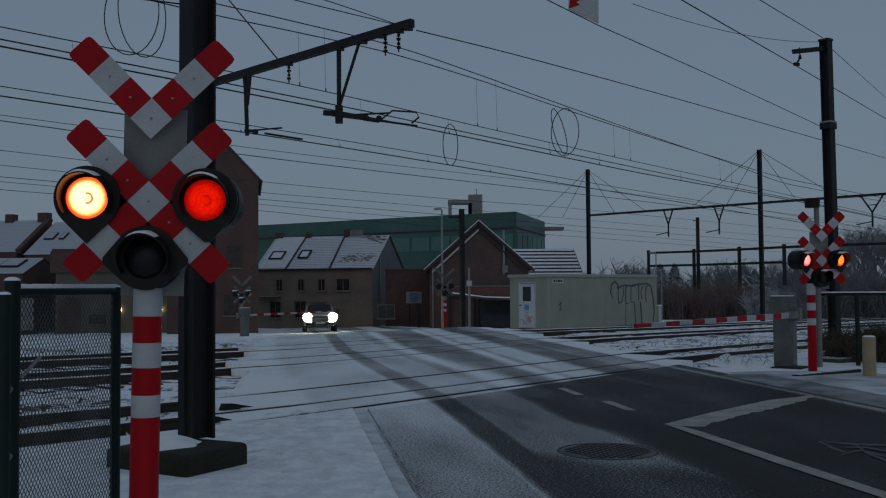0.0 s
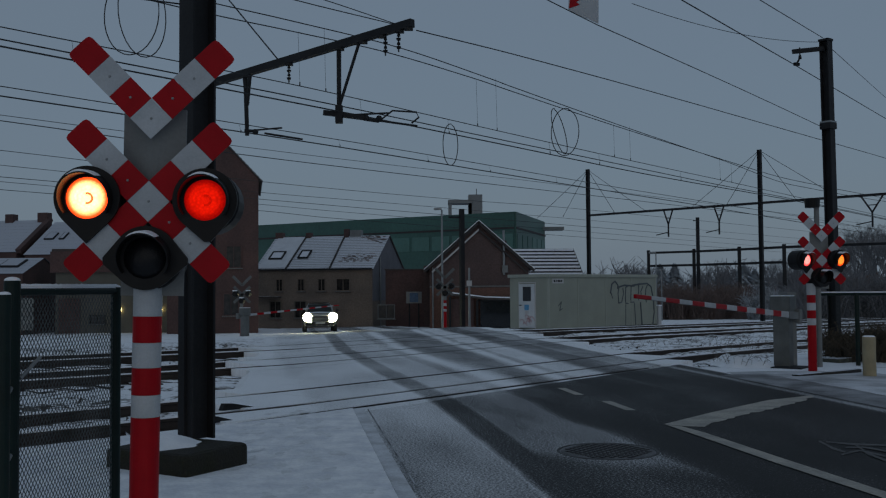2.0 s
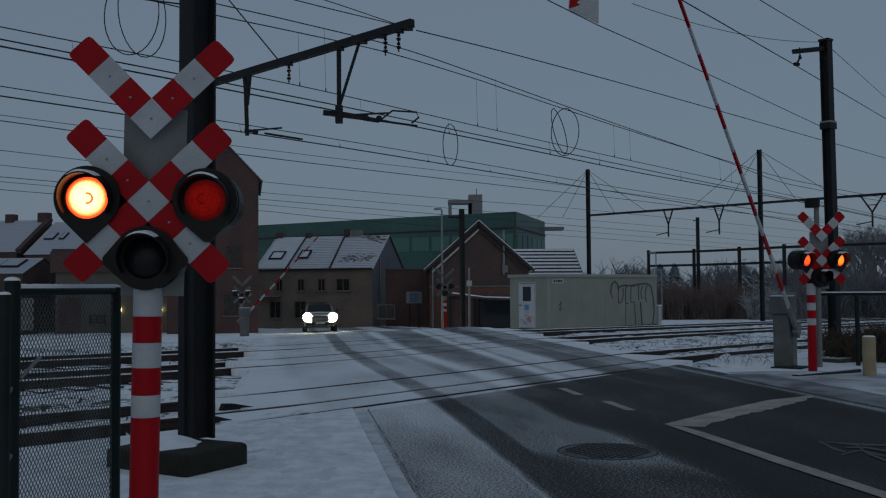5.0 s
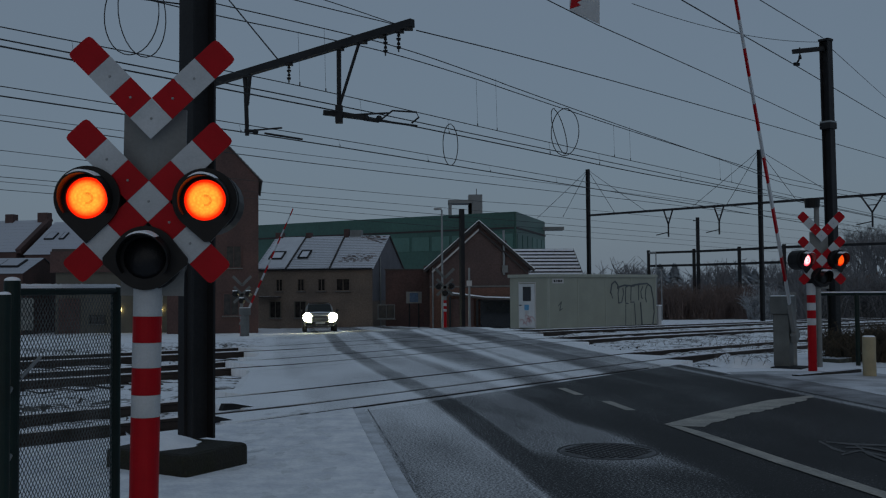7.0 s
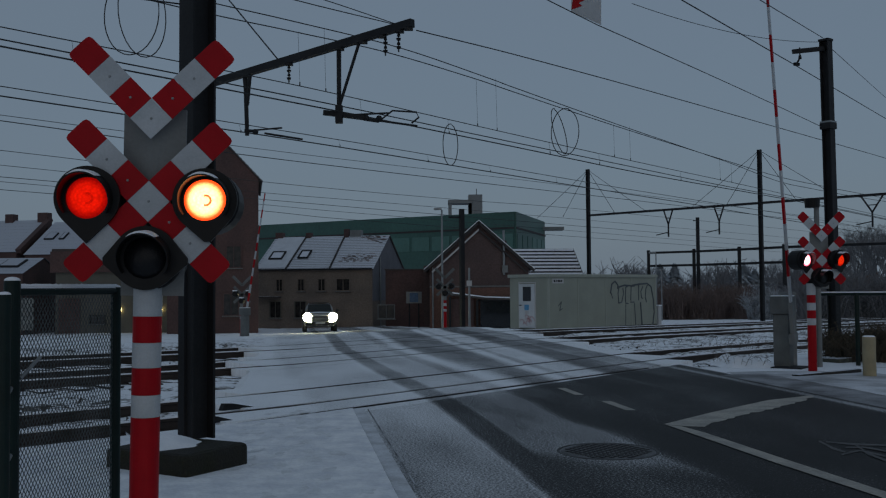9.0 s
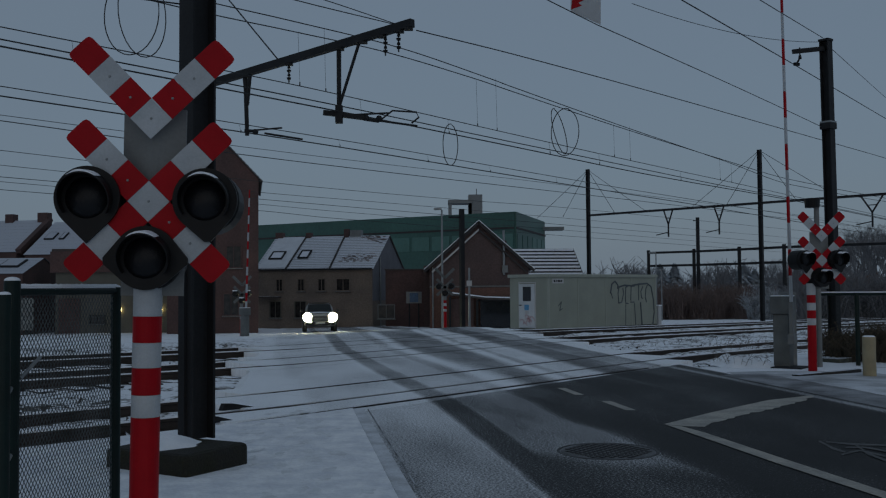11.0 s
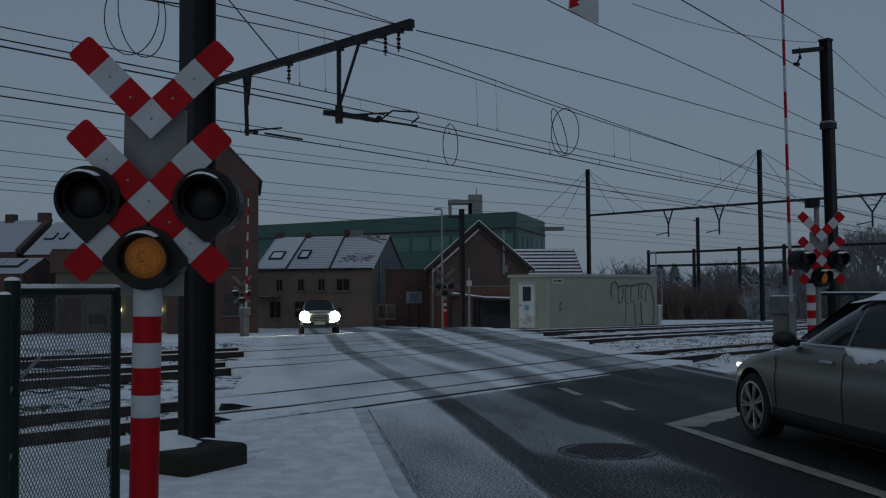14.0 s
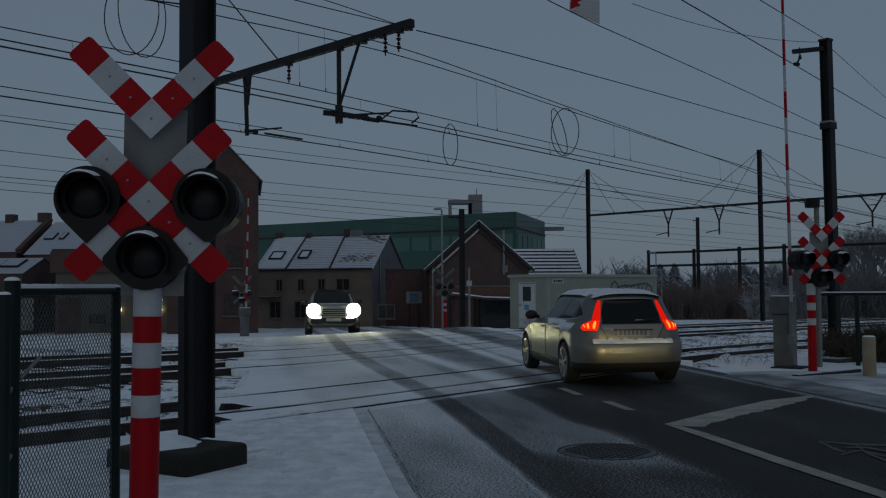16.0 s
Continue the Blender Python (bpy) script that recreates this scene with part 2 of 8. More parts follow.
def build_ground():
    """One sheet of snowy ground that reaches the horizon, with a rough ballast strip along the line."""
    us, vs = spaced(-2500, 2500, -6, 62, 0.5), spaced(-2500, 2500, -12, 62, 0.5)
    bm = bmesh.new()
    grid = []
    for u in us:
        row = []
        for v in vs:
            p = uv(u, v)
            z = land(p.x, p.y)
            bed = smooth(8.2, 8.9, v) * (1 - smooth(21.2, 22.2, v))
            du = u - road_u(v)
            off = smooth(5.0, 6.0, du) + smooth(6.6, 7.6, -du)
            rough = noise.noise((u * 1.7, v * 1.7, 0)) * 0.03 + noise.noise((u * 5, v * 5, 3)) * 0.02
            z += rough * off * (0.6 + bed)
            z -= (0.13 - 0.060 * smooth(5.5, 8.0, du)) * bed + 0.02 * (1 - off) * (1 - bed)
            row.append(bm.verts.new((p.x, p.y, z)))
        grid.append(row)
    for a, b in zip(grid, grid[1:]):
        for i in range(len(vs) - 1):
            bm.faces.new((a[i], b[i], b[i + 1], a[i + 1]))
    m = bpy.data.materials.new("snow_over_ballast_and_grass")
    m.use_nodes = True
    n, l = m.node_tree.nodes, m.node_tree.links
    b = n["Principled BSDF"]
    b.inputs["Roughness"].default_value = 0.8
    co = n.new("ShaderNodeTexCoord")
    rot = n.new("ShaderNodeMapping")
    rot.inputs["Rotation"].default_value = (0, 0, -TRACK)
    l.new(co.outputs["Object"], rot.inputs[0])
    sep = n.new("ShaderNodeSeparateXYZ")
    l.new(rot.outputs[0], sep.inputs[0])
    stones, patches = n.new("ShaderNodeTexVoronoi"), n.new("ShaderNodeTexNoise")
    stones.inputs["Scale"].default_value, patches.inputs["Scale"].default_value, patches.inputs["Detail"].default_value = 9, 1.1, 6
    l.new(co.outputs["Object"], stones.inputs["Vector"])
    l.new(co.outputs["Object"], patches.inputs["Vector"])
    bed_in = n.new("ShaderNodeMapRange")
    bed_in.inputs[1].default_value, bed_in.inputs[2].default_value = 8.2, 9.0
    bed_out = n.new("ShaderNodeMapRange")
    bed_out.inputs[1].default_value, bed_out.inputs[2].default_value = 24.5, 22.0
    for r in (bed_in, bed_out):
        l.new(sep.outputs["Y"], r.inputs[0])
    bed = n.new("ShaderNodeMath")
    bed.operation = "MULTIPLY"
    l.new(bed_in.outputs[0], bed.inputs[0])
    l.new(bed_out.outputs[0], bed.inputs[1])
    bare = n.new("ShaderNodeMath")
    bare.operation = "MULTIPLY_ADD"
    l.new(stones.outputs["Distance"], bare.inputs[0])
    bare.inputs[1].default_value = 0.55
    l.new(patches.outputs["Fac"], bare.inputs[2])
    edge = n.new("ShaderNodeMapRange")
    edge.inputs[1].default_value, edge.inputs[2].default_value = 0.80, 0.96
    l.new(bare.outputs[0], edge.inputs[0])
    mask = n.new("ShaderNodeMath")
    mask.operation = "MULTIPLY"
    l.new(edge.outputs[0], mask.inputs[0])
    l.new(bed.outputs[0], mask.inputs[1])
    grass = n.new("ShaderNodeMapRange")
    grass.inputs[1].default_value, grass.inputs[2].default_value = 0.62, 0.72
    l.new(patches.outputs["Fac"], grass.inputs[0])
    both = n.new("ShaderNodeMath")
    both.operation, both.use_clamp = "MULTIPLY_ADD", True
    both.inputs[1].default_value = 0.7
    l.new(grass.outputs[0], both.inputs[0])
    l.new(mask.outputs[0], both.inputs[2])
    mix = n.new("ShaderNodeMix")
    mix.data_type = "RGBA"
    l.new(both.outputs[0], mix.inputs[0])
    mix.inputs[6].default_value, mix.inputs[7].default_value = (*SNOW, 1), (0.075, 0.066, 0.055, 1)
    l.new(mix.outputs[2], b.inputs["Base Color"])
    bp = n.new("ShaderNodeBump")
    bp.inputs["Strength"].default_value, bp.inputs["Distance"].default_value = 0.6, 0.05
    l.new(stones.outputs["Distance"], bp.inputs["Height"])
    l.new(bp.outputs[0], b.inputs["Normal"])
    return setting("ground", bm, m, "thin fresh snow over ballast and grass beside the railway", "ground", True)


def road_material():
    """Wet asphalt under thin snow that the tyres have worn off in bands; x runs across the road, y along it."""
    m = bpy.data.materials.new("snowy_asphalt")
    m.use_nodes = True
    n, l = m.node_tree.nodes, m.node_tree.links
    b = n["Principled BSDF"]
    co, sep = n.new("ShaderNodeUVMap"), n.new("ShaderNodeSeparateXYZ")
    l.new(co.outputs[0], sep.inputs[0])

    def math_node(op, a, c, d=None, clamp=False):
        k = n.new("ShaderNodeMath")
        k.operation, k.use_clamp = op, clamp
        for i, val in enumerate((a, c, d)):
            if val is None:
                continue
            if isinstance(val, (int, float)):
                k.inputs[i].default_value = val
            else:
                l.new(val, k.inputs[i])
        return k.outputs[0]

    def step(x, a, c):
        k = n.new("ShaderNodeMapRange")
        k.interpolation_type = "SMOOTHSTEP"
        k.inputs[1].default_value, k.inputs[2].default_value = a, c
        l.new(x, k.inputs[0])
        return k.outputs[0]

    def noisy(scale, detail=4, stretch=(1, 1, 1)):
        mp, t = n.new("ShaderNodeMapping"), n.new("ShaderNodeTexNoise")
        mp.inputs["Scale"].default_value = stretch
        l.new(co.outputs[0], mp.inputs[0])
        l.new(mp.outputs[0], t.inputs["Vector"])
        t.inputs["Scale"].default_value, t.inputs["Detail"].default_value = scale, detail
        return t.outputs["Fac"]

    y = sep.outputs["Y"]
    warp = math_node("MULTIPLY_ADD", noisy(0.35, 3, (1, 0.4, 1)), 0.14, -0.07)
    ragged = math_node("MULTIPLY_ADD", noisy(3.0, 4, (1, 0.5, 1)), 0.07, -0.035)
    x = math_node("ADD", math_node("ADD", sep.outputs["X"], warp), ragged)
    # the tyre bands of the left lane lean a little beyond the near edge of the crossing
    ahead = math_node("MINIMUM", math_node("MAXIMUM", y, -0.5), 11.0)
    lean = math_node("MULTIPLY", math_node("MULTIPLY", ahead, 0.068), math_node("SUBTRACT", 1.0, step(x, -1.0, -0.2)))
    x = math_node("ADD", x, lean)
    skew = math_node("MULTIPLY_ADD", sep.outputs["X"], -0.88, y)

    def band(centre, half, soft):
        d = math_node("ABSOLUTE", math_node("SUBTRACT", x, centre), 0)
        return math_node("SUBTRACT", 1.0, step(d, half, half + soft))

    def most(*parts):
        out = parts[0]
        for p in parts[1:]:
            out = math_node("MAXIMUM", out, p)
        return out

    near = math_node("SUBTRACT", 1.0, step(skew, 1.68, 1.80))
    worn = most(*[math_node("MULTIPLY", band(c, half, soft), math_node("MULTIPLY_ADD", near, amount - beyond, beyond)) for c, half, soft, amount, beyond in WORN_BANDS])
    # the approach lane before the deck is worn bare from the centre strip to the far kerb
    wide = math_node("MULTIPLY_ADD", math_node("SUBTRACT", 1.0, step(y, -3.8, -2.2)), -0.22, x)
    lane = math_node("MULTIPLY", math_node("SUBTRACT", step(wide, -1.42, -0.78), step(x, 3.36, 3.50)), near)
    lane = math_node("MULTIPLY", lane, math_node("MULTIPLY_ADD", step(skew, -2.4, 1.2), -0.16, 1.0))
    # nearer still both lanes are bare right of the left tyre band
    close = math_node("MULTIPLY", math_node("MULTIPLY", step(x, -2.36, -2.14), 0.84), math_node("SUBTRACT", 1.0, step(math_node("MULTIPLY_ADD", x, 0.9, y), -6.9, -4.6)))
    verge = math_node("MULTIPLY", math_node("SUBTRACT", 1.0, step(x, -2.34, -2.2)), math_node("MULTIPLY_ADD", math_node("SUBTRACT", 1.0, step(y, -7.5, -0.5)), 0.26, 0.32))
    worn = most(worn, lane, close, math_node("MULTIPLY", verge, near))
    fringe = math_node("MULTIPLY", band(3.05, 0.02, 0.14), 0.34)
    worn = math_node("SUBTRACT", worn, fringe, None, True)
    grain = noisy(48, 5)
    patch = noisy(0.9, 5, (1, 0.35, 1))
    grit = noisy(120, 3)
    level = math_node("MULTIPLY_ADD", patch, 0.7, math_node("MULTIPLY_ADD", grain, 1.5, math_node("MULTIPLY_ADD", grit, 1.3, -1.75)))
    snow = math_node("SUBTRACT", 1.0, worn)
    snow = math_node("ADD", snow, level)
    cover = step(snow, 0.10, 1.05)
    mix = n.new("ShaderNodeMix")
    mix.data_type = "RGBA"
    l.new(cover, mix.inputs[0])
    tar = n.new("ShaderNodeMix")
    tar.data_type = "RGBA"
    l.new(noisy(1.6, 6, (1, 0.6, 1)), tar.inputs[0])
    tar.inputs[6].default_value, tar.inputs[7].default_value = (0.010, 0.0108, 0.0115, 1), (0.027, 0.028, 0.029, 1)
    l.new(tar.outputs[2], mix.inputs[6])
    mix.inputs[7].default_value = (0.92, 0.95, 0.99, 1)
    l.new(mix.outputs[2], b.inputs["Base Color"])
    rough = n.new("ShaderNodeMapRange")
    rough.inputs[3].default_value, rough.inputs[4].default_value = 0.65, 0.8
    l.new(cover, rough.inputs[0])
    l.new(rough.outputs[0], b.inputs["Roughness"])
    b.inputs["Specular IOR Level"].default_value = 0.14
    bp = n.new("ShaderNodeBump")
    bp.inputs["Strength"].default_value, bp.inputs["Distance"].default_value = 0.5, 0.01
    l.new(grain, bp.inputs["Height"])
    l.new(bp.outputs[0], b.inputs["Normal"])
    return m


# centre, half width and soft edge of each worn band, and how bare it is before and beyond the near edge of the deck
WORN_BANDS = ((-2.08, 0.11, 0.22, 0.84, 0.58), (-0.98, 0.05, 0.30, 0.55, 0.42), (-0.14, 0.14, 0.38, 0.9, 0.58), (1.80, 0.26, 0.44, 0.95, 0.66),
              (-1.45, 0.5, 0.4, 0.60, 0.30), (0.9, 0.4, 0.3, 0.95, 0.16), (2.6, 0.3, 0.35, 0.8, 0.50), (-3.1, 0.6, 0.4, 0.10, 0.20), (0.55, 0.04, 0.16, 0.9, 0.36))


def strip(a0, a1, s0, s1, lift, na=2, ns=2, fall=0.0):
    """A sheet of the road between two offsets from its centre line, with uv in metres."""
    bm = bmesh.new()
    layer = bm.loops.layers.uv.new("UVMap")
    rows = []
    for j in range(ns + 1):
        s = s0 + (s1 - s0) * j / ns
        rows.append([(bm.verts.new(road_point(a0 + (a1 - a0) * i / na, s, lift)), (a0 + (a1 - a0) * i / na, s)) for i in range(na + 1)])
    for p, q in zip(rows, rows[1:]):
        for i in range(na):
            quad = (p[i], p[i + 1], q[i + 1], q[i])
            f = bm.faces.new([k[0] for k in quad])
            for lp, k in zip(f.loops, quad):
                lp[layer].uv = k[1]
    return bm


def path_sheet(a0, a1, v_edge, far, lift, bumpy):
    """A sheet along the road that ends on a line beside the tracks, with uv in metres."""
    bm = bmesh.new()
    layer = bm.loops.layers.uv.new("UVMap")
    rows = []
    for i in range(13):
        a = a0 + (a1 - a0) * i / 12
        at = (ROAD_AT + ROAD_SIDE * a).dot(ACROSS)
        end = (v_edge - at) / ROAD_WAY.dot(ACROSS)
        row = []
        for j in range(141):
            s = end + (far - end) * (j / 140) ** 1.5
            bumps = bumpy * (0.014 * noise.noise((a * 2.2, s * 2.2, 5)) + 0.010 * noise.noise((a * 6, s * 6, 8)))
            row.append((bm.verts.new(road_point(a, s, lift + bumps * (0 < i < 12 and j > 0))), (a, s)))
        rows.append(row)
    for p, q in zip(rows, rows[1:]):
        for j in range(140):
            quad = (p[j], p[j + 1], q[j + 1], q[j])
            f = bm.faces.new([k[0] for k in quad])
            for lp, k in zip(f.loops, quad):
                lp[layer].uv = k[1]
    return bm


def build_road():
    road = setting("road", path_sheet(-3.205, 3.48, 8.98, -20, 0.004, 0.0), road_material(), "wet asphalt road under thin snow with worn tyre bands", "road", True)
    setting("road_far_side", path_sheet(-4.9, 3.4, 21.3, 95, 0.004, 0.0), bpy.data.materials["snowy_asphalt"], "snowy road beyond the crossing", "road", True)
    setting("pavement", path_sheet(-9.5, -3.345, 8.98, -20, 0.018, 0.0), "snow_path", "snow-covered footpath beside the road", "pavement", True)
    setting("gutter", strip(-3.345, -3.205, -20, -0.60, 0.006, 1, 60), "gutter_snow", "narrow concrete gutter dusted with snow", "gutter")
    for a, end in ((-3.352, -1.2), (-3.165, -0.95)):
        setting("gutter_joint", strip(a, a + 0.014, -20, end, 0.0085, 1, 60), "joint", "dark open joint beside the gutter", "joint")
    # snowy asphalt between the tracks, wider than the road
    t1, t2, t3 = TRACKS
    for v0, v1 in ((8.985, t1 - 1.43), (t1 + 1.53, t2 - 1.43), (t2 + 1.53, t3 - 1.43), (t3 + 1.53, 21.9)):
        bm = bmesh.new()
        layer = bm.loops.layers.uv.new("UVMap")
        n = max(2, int((v1 - v0) / 0.4))
        rows = []
        for j in range(n + 1):
            v = v0 + (v1 - v0) * j / n
            row = []
            for k in range(26):
                p = uv(road_u(v) - 6.6 + 11.6 * min(24, max(0, k - 0.5 if 0 < k < 25 else k * 24 / 25)) / 24, v)
                low = 0.13 if k in (0, 25) or j in (0, n) else 0.0
                row.append(bm.verts.new((p.x, p.y, land(p.x, p.y) + 0.012 - low)))
            rows.append(row)
        for p, q in zip(rows, rows[1:]):
            for i in range(25):
                f = bm.faces.new((p[i], p[i + 1], q[i + 1], q[i]))
        top = [[vert for vert in r] for r in rows]
        for j in (0, n):
            edge = rows[1] if j == 0 else rows[n - 1]
            for a_, b_ in zip(rows[j], edge):
                b_.co.x, b_.co.y = a_.co.x + (b_.co.x - a_.co.x) * 0.02, a_.co.y + (b_.co.y - a_.co.y) * 0.02
        for f in bm.faces:
            for lp in f.loops:
                d = Vector((lp.vert.co.x, lp.vert.co.y, 0)) - ROAD_AT
                lp[layer].uv = (d.dot(ROAD_SIDE), d.dot(ROAD_WAY))
        setting("crossing_apron", bm, bpy.data.materials["snowy_asphalt"], "snow-dusted asphalt between the tracks of the crossing", "road")
    right = strip(3.48, 6.2, -20, 2.9, 0.012, 3, 60)
    setting("pavement_right", right, "snow_thin", "footpath under thin grey snow beside the road", "pavement", True)
    bm = bmesh.new()
    rows = []
    for k in range(181):
        s = -20 + 22.4 * k / 180
        wide = 4.02 + 0.16 * noise.noise((s * 0.7, 3, 1)) + 0.08 * noise.noise((s * 3, 3, 4))
        rows.append([bm.verts.new(road_point(a, s, dz)) for a, dz in ((3.20, 0.0075), (3.42, 0.0165), (wide - 0.10, 0.0165), (wide, 0.0125))])
    for p, q in zip(rows, rows[1:]):
        for i in range(3):
            bm.faces.new((p[i], p[i + 1], q[i + 1], q[i]))
    setting("slush_strip", bm, "slush", "grey trodden slush along the edge of the road", "slush", True)
    return road


M["slush"] = material("grey_trodden_slush", (0.33, 0.345, 0.37), 0.7, 0, 0.4, 2.0, 40, 0.5, second=(0.13, 0.135, 0.145))
# near black: thickens the dark groove lines along the rails and deck edge
M["rail_polished"] = material("dark_crossing_line", (0.022, 0.021, 0.021), 0.6, 0.3, 0.3, 3, 40, 0.02)
M["snow_thin"] = material("thin_grey_snow", (0.70, 0.73, 0.78), 0.8, 0, 0.3, 1.2, 40, 0.4, second=(0.30, 0.315, 0.335))
M["joint"] = material("dark_joint", (0.05, 0.05, 0.055), 0.9, 0, 0.5, 2.5, 40, 0.1, second=(0.55, 0.58, 0.62))
M["snow_path"] = material("trodden_snow", (0.95, 0.97, 1.0), 0.8, 0, 0.20, 4.2, 28, 0.8, second=(0.74, 0.77, 0.83))
M["gutter_snow"] = material("gutter_concrete_snow", (0.74, 0.77, 0.82), 0.8, 0, 0.3, 4.0, 50, 0.3)
build_ground()
build_road()


def flat_poly(points, lift):
    bm = bmesh.new()
    bm.faces.new([bm.verts.new((x, y, land(x, y) + lift)) for x, y in points])
    return bm


def build_markings():
    # stop line across the approach lane, and the unbroken centre line before it
    edge = [(2.45, 10.76), (2.62, 10.60), (2.84, 10.53), (2.99, 10.81), (3.21, 11.03), (3.57, 11.47), (4.22, 12.17), (4.64, 12.65), (5.08, 13.23), (5.14, 13.46), (4.84, 13.24), (4.36, 12.94), (3.24, 11.71)]
    ragged = []
    for i, (p, q) in enumerate(zip(edge, edge[1:] + edge[:1])):
        for k in range(8 if 2 < i < 8 else 2):
            f = k / (8 if 2 < i < 8 else 2)
            x, y = p[0] + (q[0] - p[0]) * f, p[1] + (q[1] - p[1]) * f
            d = 0.07 * noise.noise((x * 6, y * 6, 2)) if 2 < i < 8 else 0.0
            ragged.append((x + 0.7 * d, y - 0.7 * d))
    setting("stop_line", flat_poly(ragged, 0.009), "marking", "worn pale stop line with a ragged edge before the crossing", "road marking")
    setting("centre_line", flat_poly([(2.45, 10.74), (2.60, 10.55), (2.73, 10.10), (2.99, 8.64), (3.27, 7.18), (3.70, 3.6), (3.57, 3.55), (3.15, 7.00), (2.86, 8.40), (2.61, 9.85)], 0.012), "marking", "worn unbroken white centre line", "road marking")
    for x, y in ((2.24, 12.45), (1.85, 14.17)):
        dx, dy = ROAD_WAY.x * 0.48, ROAD_WAY.y * 0.48
        setting("centre_dash", flat_poly([(x - dx - 0.06, y - dy), (x - dx + 0.07, y - dy), (x + dx + 0.07, y + dy), (x + dx - 0.06, y + dy)], 0.011), "marking", "worn white centre dash", "road marking")


build_markings()
RAIL_OUTLINE = [(-0.075, 0), (0.075, 0), (0.075, 0.012), (0.012, 0.035), (0.012, 0.115), (0.036, 0.128), (0.036, 0.158), (-0.036, 0.158), (-0.036, 0.128), (-0.012, 0.115), (-0.012, 0.035), (-0.075, 0.012)]


def rail_z(u, v):
    p = uv(u, v)
    return land(p.x, p.y)


def build_track(v, u0, u1):
    """A railway track: sleepers, two rails, snow lying on the heads."""
    t = tagged(new("railway_track"), "rusty rails on dark sleepers in snowy ballast", "track", "tracks of the line")
    for side in (-0.7525, 0.7525):
        bm = bmesh.new()
        us = [u0 + (u1 - u0) * k / 60 for k in range(61)]
        rings = []
        for u in us:
            p = uv(u, v + side, rail_z(u, v) - 0.145)
            rings.append([bm.verts.new(p + ACROSS * x + Vector((0, 0, z))) for x, z in RAIL_OUTLINE])
        for a, b in zip(rings, rings[1:]):
            for k in range(12):
                bm.faces.new((a[k], a[(k + 1) % 12], b[(k + 1) % 12], b[k]))
        part("rail", bm, "rail", t)
        bm = bmesh.new()
        c = road_u(v + side)
        beam(bm, uv(c - 6.5, v + side, rail_z(c, v) + 0.0145), uv(c + 4.9, v + side, rail_z(c, v) + 0.0145), 0.055, 0.003)
        part("rail_head", bm, "rail_polished", t)
        for first, last in ((u0, road_u(v + side) - 7.0), (road_u(v + side) + 5.4, u1)):
            bm = bmesh.new()
            n = 24
            pts = []
            for k in range(n + 1):
                m0 = first + (last - first) * k / n
                pts.append(uv(m0, v + side, rail_z(m0, v) + 0.012))
            tube(bm, pts, 0.024, 6)
            part("snow_cap", bm, "snow", t)
    shared = None
    u = u0 + 0.3
    count = 0
    while u < u1 and count < 260:
        if not -7.2 < u - road_u(v) < 5.6:
            if shared is None:
                bm = bmesh.new()
                box(bm, 0.26, 2.55, 0.16, Matrix(), 0.012)
                shared = mesh_of("sleeper", bm, "sleeper")
            s = new("sleeper", shared)
            s.parent = t
            s.matrix_basis = Matrix.Translation(uv(u, v, rail_z(u, v) - 0.285)) @ Matrix.Rotation(TRACK, 4, "Z")
            count += 1
        u += 0.6
    return t


for v in TRACKS:
    build_track(v, -14, 110)


def build_crossing_deck():
    """Flush panels between and beside the rails where the road crosses, with open grooves along the rails."""
    for v in TRACKS:
        c = road_u(v)
        deck = tagged(new("crossing_deck"), "snow-covered level crossing panels between the rails", "crossing deck", "", "structure")
        for lo, hi in ((-1.42, -0.795), (-0.655, 0.655), (0.795, 1.52)):
            c = road_u(v + (lo + hi) / 2)
            for k in range(8):
                bm = bmesh.new()
                a, b = c - 6.6 + 1.45 * k, c - 6.6 + 1.45 * (k + 1) - 0.008
                u_mid = (a + b) / 2
                top = 0.014
                vs = []
                for u, w in ((a, lo), (b, lo), (b, hi), (a, hi)):
                    p = uv(u, v + w)
                    vs.append((bm.verts.new((p.x, p.y, land(p.x, p.y) + top)), bm.verts.new((p.x, p.y, land(p.x, p.y) - 0.12)), p))
                bm.faces.new([q[0] for q in vs])
                for i in range(4):
                    j = (i + 1) % 4
                    bm.faces.new((vs[i][0], vs[i][1], vs[j][1], vs[j][0]))
                layer = bm.loops.layers.uv.new("UVMap")
                for f in bm.faces:
                    for lp in f.loops:
                        d = Vector((lp.vert.co.x, lp.vert.co.y, 0)) - ROAD_AT
                        lp[layer].uv = (d.dot(ROAD_SIDE), d.dot(ROAD_WAY))
                part("panel", bm, bpy.data.materials["snowy_asphalt"], deck)
    c = road_u(9.0)
    bm = bmesh.new()
    beam(bm, uv(c - 6.6, 9.02, land(0, 12) + 0.004), uv(c + 3.2, 8.94, land(0, 12) + 0.004), 0.026, 0.035)
    setting("deck_edge", bm, "rail_polished", "dark steel edge of the crossing deck", "edge")


build_crossing_deck()


# ---------------------------------------------------------------- masts and overhead line
def i_mast(bm, w, d, h, m=Matrix(), t=0.022):
    """An H-section post in one piece, flanges across y."""
    x, y, c = w / 2, d / 2, t / 2
    ring = [(-x, -y), (x, -y), (x, -y + t), (c, -y + t), (c, y - t), (x, y - t), (x, y), (-x, y), (-x, y - t), (-c, y - t), (-c, -y + t), (-x, -y + t)]
    lo = [bm.verts.new(m @ Vector((px, py, 0))) for px, py in ring]
    hi = [bm.verts.new(m @ Vector((px, py, h))) for px, py in ring]
    bm.faces.new(lo[::-1])
    bm.faces.new(hi)
    for k in range(12):
        j = (k + 1) % 12
        bm.faces.new((lo[k], lo[j], hi[j], hi[k]))
    return bm


